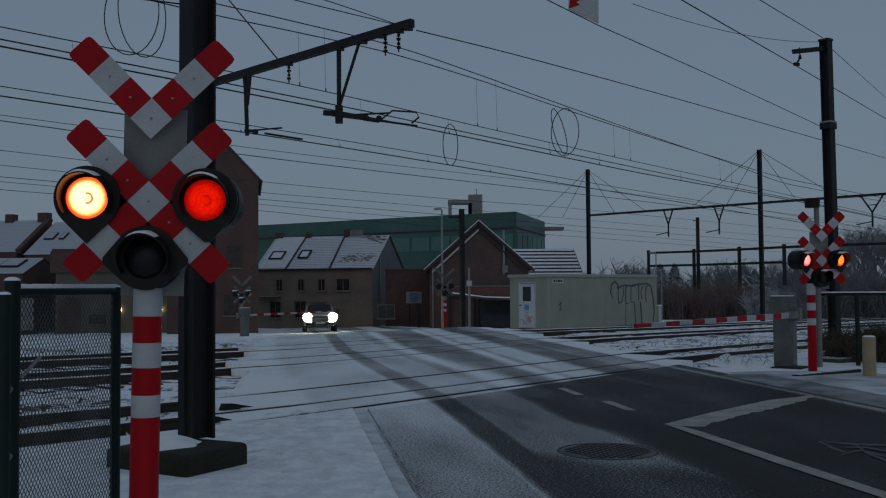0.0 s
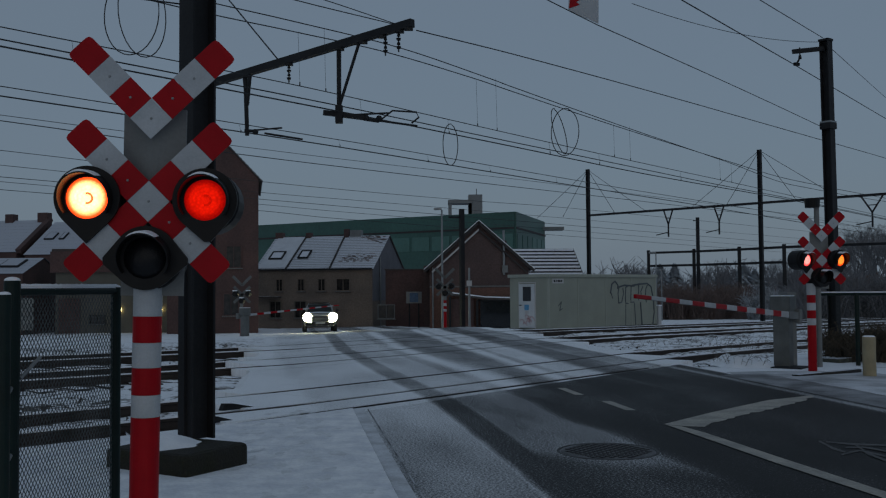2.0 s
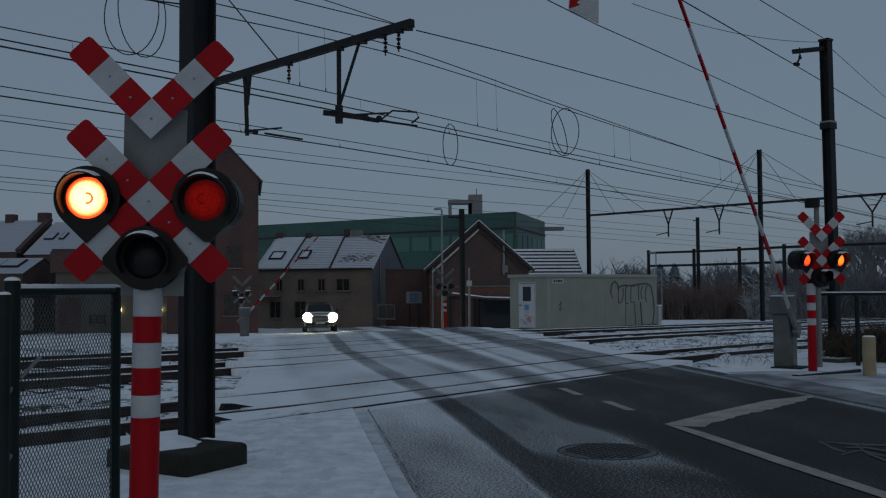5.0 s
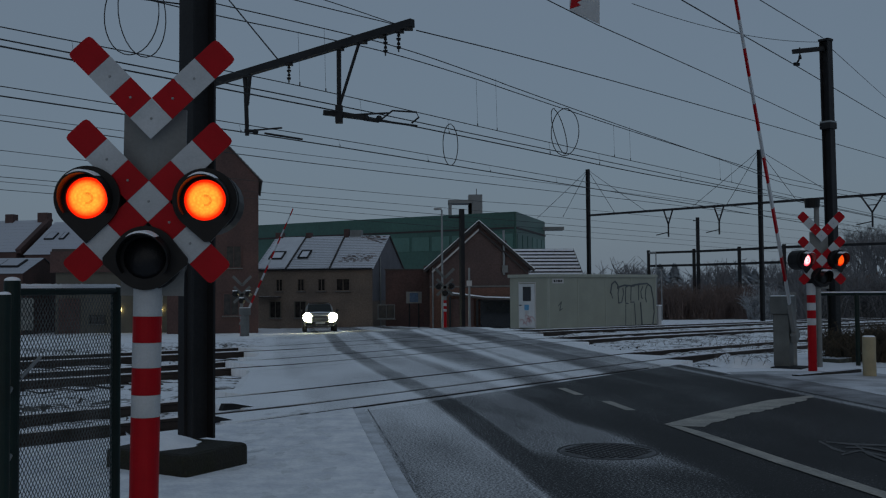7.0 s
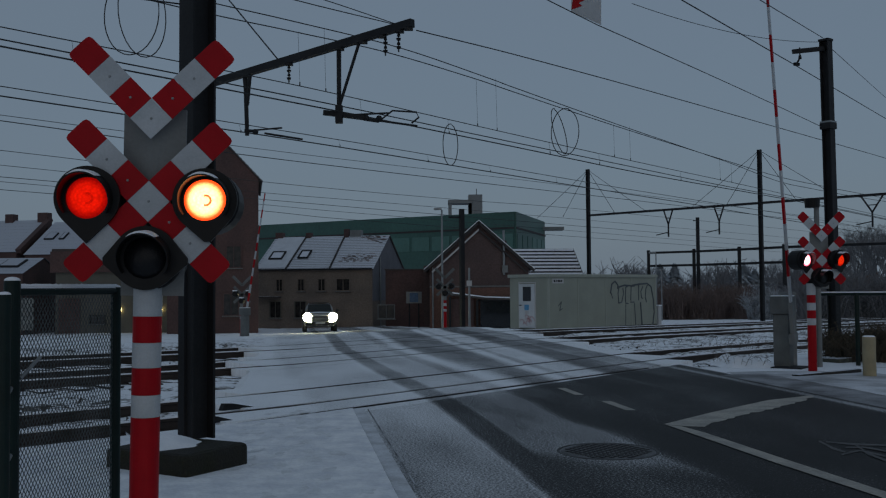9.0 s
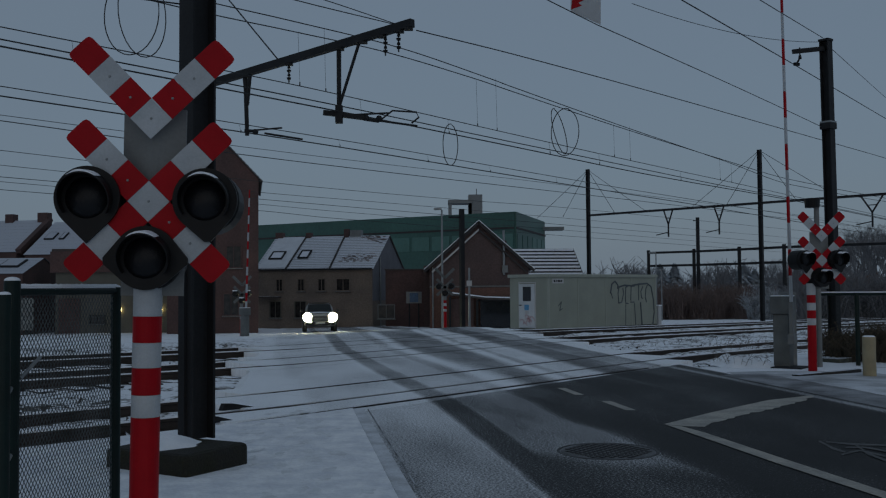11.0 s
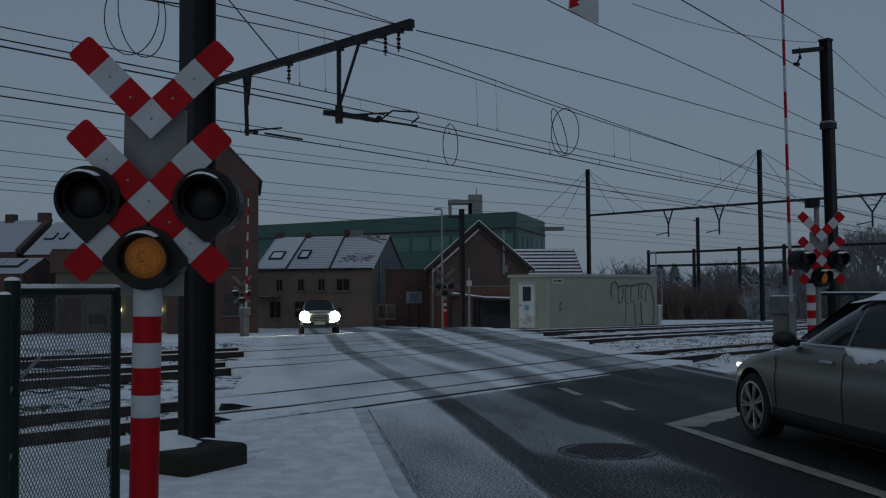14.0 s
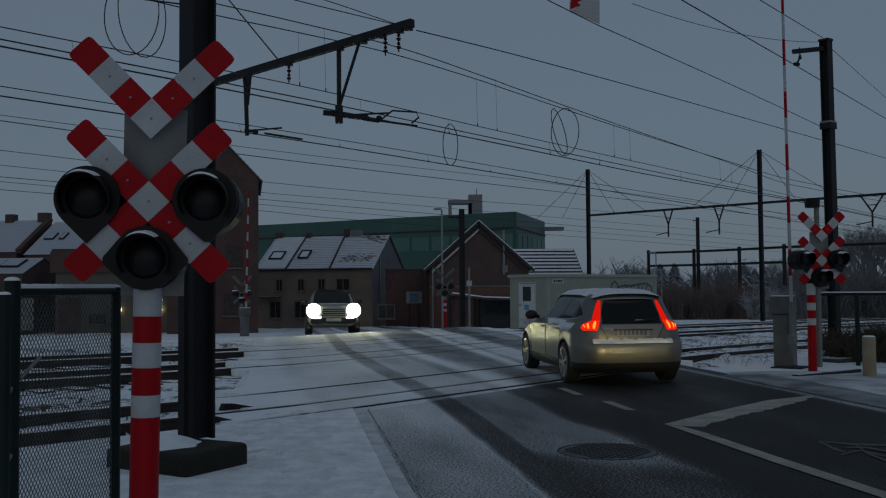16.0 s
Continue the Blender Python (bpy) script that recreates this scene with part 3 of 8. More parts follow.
def build_near_mast():
    mast = thing("catenary_mast", pose(-2.24, 8.72, 0.20, 0, 0, -38), "dark steel overhead-line mast on a snowy concrete footing", "mast")
    part("post", i_mast(bmesh.new(), 0.20, 0.26, 11.0), "steel_dark", mast)
    part("earth_strap", box(bmesh.new(), 0.012, 0.05, 2.6, Matrix.Translation((0.02, -0.136, 0.0))), "steel_dark", mast)
    return mast


def build_footing():
    f = thing("mast_footing", pose(-2.30, 8.33, 0, 0, 0, 62), "mossy concrete mast footing topped with snow", "footing")
    bm = bmesh.new()
    box(bm, 0.78, 0.92, 0.27, Matrix.Translation((0, 0, -0.06)), 0.045)
    part("block", bm, "footing", f)
    bm = bmesh.new()
    back = f.matrix_basis.inverted()
    rows = []
    for i in range(25):
        row = []
        for j in range(25):
            x, y = -2.74 + 0.66 * i / 24, 7.98 + 0.78 * j / 24
            d = math.hypot((x + 2.41) / 0.31, (y - 8.36) / 0.37) * (1 + 0.16 * noise.noise((x * 7, y * 7, 5)))
            peak = max(0.0, 1 - d) ** 0.8
            row.append(bm.verts.new(back @ Vector((x, y, 0.196 + 0.115 * peak + (0.012 * noise.noise((x * 9, y * 9, 0)) if peak > 0 else 0)))))
        rows.append(row)
    for a, b in zip(rows, rows[1:]):
        for j in range(24):
            if max(v.co.z for v in (a[j], a[j + 1], b[j + 1], b[j])) > 0.1965:
                bm.faces.new((a[j], a[j + 1], b[j + 1], b[j]))
    for v in [v for v in bm.verts if not v.link_faces]:
        bm.verts.remove(v)
    part("snow_heap", bm, "snow", f, smooth=True)


M["footing"] = material("mossy_footing", (0.022, 0.021, 0.018), 0.9, 0, 0.6, 5.0, 50, 0.6, second=(0.019, 0.019, 0.007))
build_near_mast()
build_footing()


def build_arm_mast():
    """The mast hidden behind the near one, with its long arm over two tracks."""
    foot = Vector((-6.2, 24.4, land(-6.2, 24.4)))
    mast = thing("cantilever_mast", Matrix.Translation(foot), "dark steel mast with a long tubular arm over two tracks", "mast")
    bm = bmesh.new()
    i_mast(bm, 0.26, 0.26, 10.0 - foot.z)
    part("post", bm, "steel_dark", mast)
    a, b = Vector((-6.2, 24.4, 6.75)) - foot, Vector((-0.61, 20.1, 7.16)) - foot
    bm = bmesh.new()
    beam(bm, a, b, 0.14, 0.17)
    for k in (0.256, 0.465, 0.70, 0.80, 0.88, 0.95, 0.985):
        p = a.lerp(b, k)
        box(bm, 0.18, 0.16, 0.05, Matrix.Translation(p - Vector((0, 0, 0.13))))
    part("arm", bm, "steel_dark", mast)
    bm = bmesh.new()
    tube(bm, [Vector((0, 0, 9.9 - foot.z)), a.lerp(b, 0.41) + Vector((0, 0, 0.1))], 0.018)
    part("stay", bm, "wire", mast)
    for k, z_low, brace in ((0.256, 5.40, (-0.07, 0.07)), (0.695, 5.42, (0.0, 0.36))):
        top = a.lerp(b, k)
        low = Vector((top.x, top.y, z_low - foot.z - 0.1))
        d = (b - a).normalized()
        bm = bmesh.new()
        rod(bm, top + d * brace[0], low + (d * 0.0), 0.055, 0.05)
        if brace[1] > 0.1:
            rod(bm, top + d * (brace[1] + 0.3), low + Vector((0, 0, 0.3)), 0.035)
        else:
            rod(bm, top + d * 0.12 + Vector((0, 0, 0)), low + Vector((0, 0, 0.75)), 0.045)
            rod(bm, top - d * 0.12, low + Vector((0, 0, 0.75)), 0.045)
            rod(bm, low + Vector((0, 0, 0.8)) - d * 0.07, low + Vector((0, 0, 0.8)) + d * 0.07, 0.02)
        part("drop_bracket", bm, "steel_dark", mast)
        bm = bmesh.new()
        d = Vector((1.08, 0.25, -0.03))
        if brace[1] > 0.1:
            beam(bm, low + Vector((0, 0, 0.16)) - d * 0.32, low + Vector((0, 0, 0.10)) + d * 0.50, 0.10, 0.11)
            box(bm, 0.16, 0.16, 0.40, Matrix.Translation(low - Vector((0, 0, 0.06))))
        else:
            rod(bm, low + Vector((0, 0, 0.12)) - d * 0.06, low + Vector((0, 0, 0.12)) + d * 0.2, 0.04)
        for g in (0.55, 0.82) if brace[1] > 0.1 else (0.18,):
            bmesh.ops.create_uvsphere(bm, u_segments=8, v_segments=6, radius=0.075, matrix=Matrix.Translation(low + Vector((0, 0, 0.10)) + d * g))
        end = low + ALONG * 0.9 + d * 0.7
        d = d if brace[1] > 0.1 else d * 0.75
        rod(bm, low + Vector((0, 0, 0.14)) + d * 0.2, low + Vector((0, 0, 0.24)) + d * 1.02, 0.022)
        rod(bm, low + Vector((0, 0, 0.08)) + d * 0.5, low + Vector((0, 0, -0.02)) + d * 1.62, 0.026)
        if brace[1] < 0.1:
            part("registration_arm", bm, "steel_dark", mast)
            continue
        tube(bm, [low + d * 0.5 + Vector((0, 0, 0.05)), low + d * 0.8 + Vector((0, 0, 0.02)), low + d * 1.1 + Vector((0, 0, 0.30)), low + d * 1.6 + Vector((0, 0, 0.30)), low + d * 1.65 + Vector((0, 0, 0.18)), low + d * 1.5 + Vector((0, 0, 0.04))], 0.022)
        part("registration_arm", bm, "steel_dark", mast)
    for k in (0.465, 0.892, 0.945):
        p = a.lerp(b, k) - Vector((0, 0, 0.1))
        bm = bmesh.new()
        for j in range(4):
            rod(bm, p - Vector((0, 0, 0.05 + 0.09 * j)), p - Vector((0, 0, 0.10 + 0.09 * j)), 0.055 if j % 2 else 0.03, 0.04, 8)
        rod(bm, p, p - Vector((0, 0, 0.44)), 0.018, sides=6)
        part("insulator", bm, "black", mast)
    return mast


build_arm_mast()


def build_right_mast():
    x, y = 8.88, 21.8
    z = land(x, y)
    mast = thing("overhead_line_mast", pose(x, y, z, 0, -0.9, 40), "dark steel mast with a short feeder bracket", "mast")
    part("post", i_mast(bmesh.new(), 0.21, 0.21, 7.22), "steel_dark", mast)
    bm = bmesh.new()
    d = Matrix.Rotation(radians(-40), 3, "Z") @ Vector((-0.98, -0.2, 0))
    beam(bm, Vector((0, 0, 7.04)), Vector((0, 0, 6.94)) + d * 0.84, 0.06, 0.10)
    part("bracket", bm, "steel_dark", mast)
    bm = bmesh.new()
    rod(bm, Vector((0, 0, 7.04)) + d * 0.66, Vector((0, 0, 6.82)) + d * 0.66, 0.016)
    rod(bm, Vector((0, 0, 6.86)) + d * 0.66, Vector((0, 0, 6.78)) + d * 0.66, 0.03, 0.04)
    rod(bm, Vector((0, 0, 6.80)) + d * 0.66, Vector((0, 0, 6.68)) + d * 0.74, 0.022)
    box(bm, 0.16, 0.08, 0.07, Matrix.Translation(Vector((0, 0, 6.62)) + d * 0.75), 0.01)
    part("insulator", bm, "black", mast)
    part("clamp_strap", box(bmesh.new(), 0.285, 0.255, 0.035, Matrix.Translation((0, 0, 5.325))), "steel_grey", mast)
    bm = bmesh.new()
    box(bm, 0.24, 0.24, 0.05, Matrix.Translation((0, 0, 7.20)))
    part("cap", bm, "steel_dark", mast)
    bm = bmesh.new()
    box(bm, 0.29, 0.26, 0.14, Matrix.Translation((0, 0, 5.18)))
    part("clamp", bm, "steel_dark", mast)


build_right_mast()


def build_portal(feet, top, beam_z, drops, w=0.22):
    """Masts joined by a light beam with V-shaped drop brackets."""
    a, b = Vector(feet[0]), Vector(feet[-1])
    g = thing("line_portal", Matrix.Translation((a.x, a.y, land(a.x, a.y))), "dark steel overhead-line portal with a slim cross beam", "portal", "portals of the line")
    base = Vector((a.x, a.y, land(a.x, a.y)))
    for x, y, has in feet:
        if has:
            bm = bmesh.new()
            i_mast(bm, w, w, top - land(x, y), Matrix.Translation(Vector((x, y, land(x, y))) - base) @ Matrix.Rotation(TRACK, 4, "Z"))
            part("post", bm, "steel_dark", g)
            for sgn in (-1, 1):
                d = Vector((b.x - a.x, b.y - a.y, 0)).normalized() * sgn
                if (sgn < 0 and (x, y) == (a.x, a.y)):
                    continue
                for reach in (2.2, 4.6):
                    bm = bmesh.new()
                    tube(bm, [Vector((x, y, top - 0.05)) - base, Vector((x, y, beam_z + 0.05)) + d * reach - base], 0.016)
                    part("stay", bm, "wire", g)
    bm = bmesh.new()
    beam(bm, Vector((a.x, a.y, beam_z)) - base, Vector((b.x, b.y, beam_z)) - base, 0.13, 0.14)
    part("beam", bm, "steel_dark", g)
    d = Vector((b.x - a.x, b.y - a.y, 0)).normalized()
    for k in drops:
        p = Vector((a.x, a.y, beam_z)).lerp(Vector((b.x, b.y, beam_z)), k) - base
        bm = bmesh.new()
        wide = 0.34 if k < 0.6 else 0.62
        rod(bm, p + d * wide, p - Vector((0, 0, 0.95)), 0.05)
        rod(bm, p - d * wide, p - Vector((0, 0, 0.95)), 0.05)
        rod(bm, p - Vector((0, 0, 0.9)), p - Vector((0, 0, 1.75)), 0.055)
        rod(bm, p - Vector((0, 0, 0.55)) - d * wide * 0.4, p - Vector((0, 0, 0.55)) + d * wide * 0.4, 0.025)
        rod(bm, p - Vector((0, 0, 1.45)), p - Vector((0, 0, 1.6)) - d * 0.9, 0.03)
        part("drop_bracket", bm, "steel_dark", g)
    return g


build_portal([(10.05, 66.0, True), (18.95, 57.0, True), (27.5, 48.3, False)], 9.65, 6.45, (0.255, 0.40, 0.772))


# ---------------------------------------------------------------- wires
GUYS = (((3.81, 15.0, 6.07), (7.84, 21.4, 6.57), 0.0, 0.013),
        ((7.84, 21.4, 6.57), (13.97, 30.0, 6.77), 0.0, 0.013),
        ((5.05, 15.0, 6.06), (8.72, 21.7, 7.19), 0.0, 0.010),
        ((8.90, 21.7, 6.95), (13.99, 30.0, 7.43), 0.0, 0.009),
        ((0.90, 11.0, 5.05), (2.14, 13.0, 5.13), 0.0, 0.008),
        ((2.14, 13.0, 5.13), (8.60, 21.6, 5.13), -0.02, 0.008),
        ((3.02, 15.0, 6.02), (8.57, 21.6, 7.07), 0.16, 0.006),
        ((-4.03, 9.0, 4.47), (-2.51, 9.1, 4.29), 0.0, 0.008))
# offset across the line, thickness, and the heights along it
LINES = {
    "near": ((15.85, 0.011, ((-30, 6.6), (10.5, 7.01), (13.4, 7.10), (16.2, 7.17), (19.6, 7.07), (21.0, 6.99), (26.5, 6.70), (34.2, 6.38), (41.4, 6.14), (70, 6.3), (130, 6.0))),
             (15.95, 0.011, ((-30, 6.9), (10.4, 7.28), (13.5, 7.36), (16.8, 7.40), (20.4, 7.21), (21.2, 7.15), (27.5, 6.76), (35.2, 6.34), (41.5, 5.95), (70, 6.2), (130, 5.9))),
             (15.85, 0.0095, ((-30, 6.0), (7.1, 5.93), (11.6, 5.95), (14.4, 5.93), (21.0, 5.79), (27.3, 5.67), (36.6, 5.53), (60, 5.1), (130, 4.0))),
             (15.95, 0.012, ((-30, 6.0), (7.1, 5.75), (14.5, 5.70), (21.2, 5.59), (25.4, 5.53), (33.6, 5.40), (41.6, 5.33), (130, 3.9))),
             (15.75, 0.014, ((-30, 5.9), (7.0, 5.58), (14.3, 5.52), (20.9, 5.42), (28.4, 5.28), (42.9, 5.20), (130, 3.8)))),
    "middle": ((19.6, 0.0095, ((-30, 5.9), (8.8, 5.74), (19.2, 5.68), (26.5, 5.57), (33.7, 5.46), (60, 5.2), (130, 4.0))),
               (19.6, 0.014, ((-30, 5.7), (8.8, 5.54), (18.0, 5.49), (28.8, 5.32), (40.3, 5.18), (130, 3.7)))),
}
DROPPERS = {"near": ((13.45, 7.10, 5.95), (14.2, 7.36, 5.93), (19.56, 7.06, 5.82), (20.4, 7.20, 5.80), (26.5, 6.69, 5.69), (27.5, 6.76, 5.67), (34.2, 6.39, 5.56), (35.2, 6.35, 5.55),
                     (8.3, 5.93, 5.56), (15.3, 5.93, 5.51), (18.4, 5.84, 5.47), (22.9, 5.75, 5.42), (25.6, 5.70, 5.36), (31.0, 5.61, 5.28), (38.0, 5.50, 5.22)),
            "middle": ((14.8, 5.70, 5.51), (18.2, 5.68, 5.49), (21.9, 5.63, 5.43), (25.0, 5.58, 5.38), (28.9, 5.53, 5.32), (33.0, 5.47, 5.26))}
FEEDERS = ((15.85, 0.011, ((-30, 6.9), (13.47, 7.80), (16.49, 7.90))), (15.85, 0.010, ((-30, 8.6), (14.26, 7.99), (16.49, 7.92))),
           (15.85, 0.014, ((17.3, 7.91), (21.1, 8.03), (29.0, 8.16), (41.5, 8.28), (55, 8.41), (120, 8.7))),
           (25.0, 0.012, ((-40, 6.5), (11.2, 5.99), (18.6, 5.88), (27.2, 5.89), (45, 6.0), (120, 6.3))),
           (25.0, 0.008, ((-40, 6.3), (18.8, 6.13), (37.5, 6.30), (120, 6.6))),
           (32.0, 0.010, ((-40, 6.6), (14.3, 6.24), (25, 6.05), (37.6, 6.11), (48, 6.28), (120, 6.5))),
           (38.0, 0.010, ((-40, 6.9), (17, 6.53), (29.9, 6.35), (37.2, 6.38), (120, 6.5))), (38.0, 0.012, ((-40, 6.3), (29.9, 6.01), (37.2, 5.98), (120, 5.8))),
           (45.0, 0.011, ((-40, 7.2), (35.5, 6.53), (41, 6.45), (120, 6.0))), (45.0, 0.013, ((-40, 6.8), (35.6, 6.15), (41, 6.0), (120, 5.5))))


def strung(v, knots, n=5):
    """Points along a wire through (u, z) knots, rounded a little between them."""
    pts = []
    for i in range(len(knots) - 1):
        (u0, z0), (u1, z1) = knots[i], knots[i + 1]
        before, after = knots[max(0, i - 1)], knots[min(len(knots) - 1, i + 2)]
        m0, m1 = (z1 - before[1]) / (u1 - before[0]), (after[1] - z0) / (after[0] - u0)
        for k in range(n):
            t, h = k / n, u1 - u0
            z = (2 * t ** 3 - 3 * t * t + 1) * z0 + (t ** 3 - 2 * t * t + t) * h * m0 + (3 * t * t - 2 * t ** 3) * z1 + (t ** 3 - t * t) * h * m1
            pts.append(uv(u0 + t * h, v, z))
    return pts + [uv(knots[-1][0], v, knots[-1][1])]


def build_wires():
    for key, wires in LINES.items():
        line = tagged(new("overhead_line"), "thin dark contact and carrier wires with droppers", "overhead wire", "overhead lines")
        for v, r, knots in wires:
            part("contact_wire" if r > 0.01 else "carrier_wire", tube(bmesh.new(), strung(v, knots), r * 1.2, 5), "wire", line)
        v = wires[-1][0]
        for u, hi, lo in DROPPERS[key]:
            bm = bmesh.new()
            tube(bm, [uv(u, v + 0.05, hi), uv(u + 0.05, v + 0.05, lo)], 0.004, 3)
            rod(bm, uv(u + 0.05, v + 0.05, lo - 0.01), uv(u + 0.05, v + 0.05, lo + 0.06), 0.014, sides=5)
            part("dropper", bm, "wire", line)
    for v, r, knots in FEEDERS:
        w = tagged(new("feeder_wire"), "thin dark wire strung along the railway", "wire", "wires of the line")
        part("strand", tube(bmesh.new(), strung(v, knots), r * 1.15, 5), "wire", w)
    for a, b, sag, r in GUYS:
        w = tagged(new("guy_wire"), "thin dark wire between two masts", "wire", "wires of the line")
        a, b = Vector(a), Vector(b)
        pts = [a.lerp(b, k / 14) - Vector((0, 0, sag * 4 * (k / 14) * (1 - k / 14))) for k in range(15)]
        part("strand", tube(bmesh.new(), pts, r, 4), "wire", w)


def build_loops():
    """Spare cable coiled in loops that hang from the wires."""
    def ring(c, rx, rz, lean, twist, r=0.012, turns=1.0):
        out = []
        for k in range(29):
            a = radians(80) + 2 * math.pi * turns * k / 28
            out.append(c + Vector((rx * math.cos(a) + lean * math.sin(a), 0.08 * k / 28 + twist * math.cos(a), rz * math.sin(a))))
        return out
    for spec in (((-3.05, 9.3, 4.26), 0.245, 0.40, 0.03), ((-2.98, 9.4, 4.30), 0.215, 0.44, -0.03), ((0.21, 24.3, 5.19), 0.19, 0.53, 0.0), ((3.13, 24.2, 5.48), 0.36, 0.60, 0.03), ((2.98, 24.2, 5.5), 0.15, 0.58, -0.14)):
        c = tagged(new("cable_loop"), "loop of thin dark spare cable hanging in the air", "cable", "hanging cable loops")
        part("cable", tube(bmesh.new(), ring(Vector(spec[0]), *spec[1:], 0.05), 0.012 if spec[0][1] > 20 else 0.006, 5), "wire", c)


build_wires()
build_loops()


# ---------------------------------------------------------------- crossing signals
DARK_LENS = material("unlit_lens", (0.012, 0.013, 0.016), 0.32, 0, 0.3, 25.0, 120, 0.2, spec=0.22)
RED_STATES = [DARK_LENS, glow("ember_red", (0.16, 0.004, 0.003), 0.9, (0.05, 0.002, 0.002)), glow("dull_red", (1.0, 0.010, 0.002), 0.85, (0.30, 0.002, 0.001)),
              glow("orange_red", (1.0, 0.32, 0.03), 1.5, (0.75, 0.008, 0.001)), glow("hot_red", (1.0, 0.74, 0.25), 3.3, (0.75, 0.03, 0.002))]
FAR_LEFT = [DARK_LENS, glow("orange_red_aside", (1.0, 0.14, 0.03), 1.3, (0.7, 0.01, 0.004)), glow("pink_red_aside", (1.0, 0.30, 0.26), 1.8, (0.9, 0.03, 0.03)),
            glow("pale_pink_red", (1.0, 0.42, 0.44), 2.4, (0.95, 0.04, 0.06)), glow("pink_white_red", (1.0, 0.52, 0.58), 3.6, (1.0, 0.08, 0.12))]
FAR_RIGHT = [DARK_LENS, RED_STATES[1], glow("deep_red_aside", (1.0, 0.03, 0.005), 0.9, (0.4, 0.006, 0.002)), glow("red_orange_aside", (1.0, 0.12, 0.01), 1.2, (0.6, 0.01, 0.002)), glow("orange_aside", (1.0, 0.26, 0.03), 1.7, (0.8, 0.03, 0.003))]
AMBER_STATES = [DARK_LENS, glow("ember_amber", (0.11, 0.045, 0.012), 0.8, (0.05, 0.02, 0.006)), glow("dull_amber", (0.38, 0.15, 0.02), 0.9, (0.18, 0.06, 0.01)),
                glow("amber", (1.0, 0.56, 0.08), 1.25, (0.40, 0.12, 0.010)), glow("hot_amber", (1.0, 0.80, 0.30), 3.0, (0.75, 0.34, 0.03))]


CAP_WAYS = (Vector((0, 0, 1)), Vector((0, 0, -1)), Vector((0, -1, 0)), Vector((math.sin(radians(120)), -math.cos(radians(120)), 0)), Vector((-math.sin(radians(120)), -math.cos(radians(120)), 0)))
BALL = 0.172


def lamp_ball(states):
    """A ball-shaped lamp carrier that turns in its housing: five domed lenses, each of another brightness."""
    bm = bmesh.new()
    layer = bm.loops.layers.uv.new("UVMap")
    for k, way in enumerate(CAP_WAYS):
        q = way.to_track_quat("Z", "Y").to_matrix()
        rings = []
        for i in range(7):
            lat = radians(44.6 * i / 6)
            rings.append([(bm.verts.new(q @ Vector((BALL * math.sin(lat) * math.cos(a), BALL * math.sin(lat) * math.sin(a), BALL * math.cos(lat)))), (i / 6 * math.cos(a), i / 6 * math.sin(a)))
                          for a in [2 * math.pi * j / 28 for j in range(28 if i else 1)]])
        for a, b in zip(rings, rings[1:]):
            for j in range(28):
                quad = (a[0], b[j], b[(j + 1) % 28]) if len(a) == 1 else (a[j], b[j], b[(j + 1) % 28], a[(j + 1) % 28])
                f = bm.faces.new([p[0] for p in quad])
                f.material_index = k
                f.smooth = True
                for lp, p in zip(f.loops, quad):
                    lp[layer].uv = p[1]
    me = bpy.data.meshes.new("lens")
    bm.to_mesh(me)
    bm.free()
    for s in states:
        me.materials.append(s)
    return me


def square_arm(parent, cx, cz, angle, kinds, y, step=0.160):
    """A flat arm of red and white squares."""
    n = len(kinds)
    for i, kind in enumerate(kinds):
        bm = bmesh.new()
        off = (i - (n - 1) / 2) * step
        m = pose(cx, y, cz, 0, -angle, 0) @ Matrix.Translation((off, 0, 0))
        half = step / 2 - 0.0008
        pts = [(-half, -half), (half, -half), (half, half), (-half, half)]
        if kind == "red" and (i == n - 1 or i == 0 and n == 7):
            s = 1 if i else -1
            pts = [(-half * s, -half), (half * s - 0.024 * s, -half), (half * s - 0.007 * s, -half + 0.007), (half * s, -half + 0.024), (half * s, half - 0.024), (half * s - 0.007 * s, half - 0.007), (half * s - 0.024 * s, half), (-half * s, half)]
        prism(bm, pts, 0.006, m)
        square = part("square", bm, kind, parent)
        if i == n // 2 or (n == 3 and i == 0):
            part("bolt", rod(bmesh.new(), m @ Vector((0, -0.002, 0)), m @ Vector((0, -0.008, 0)), 0.008, 0.006, 8), "steel_grey", square)


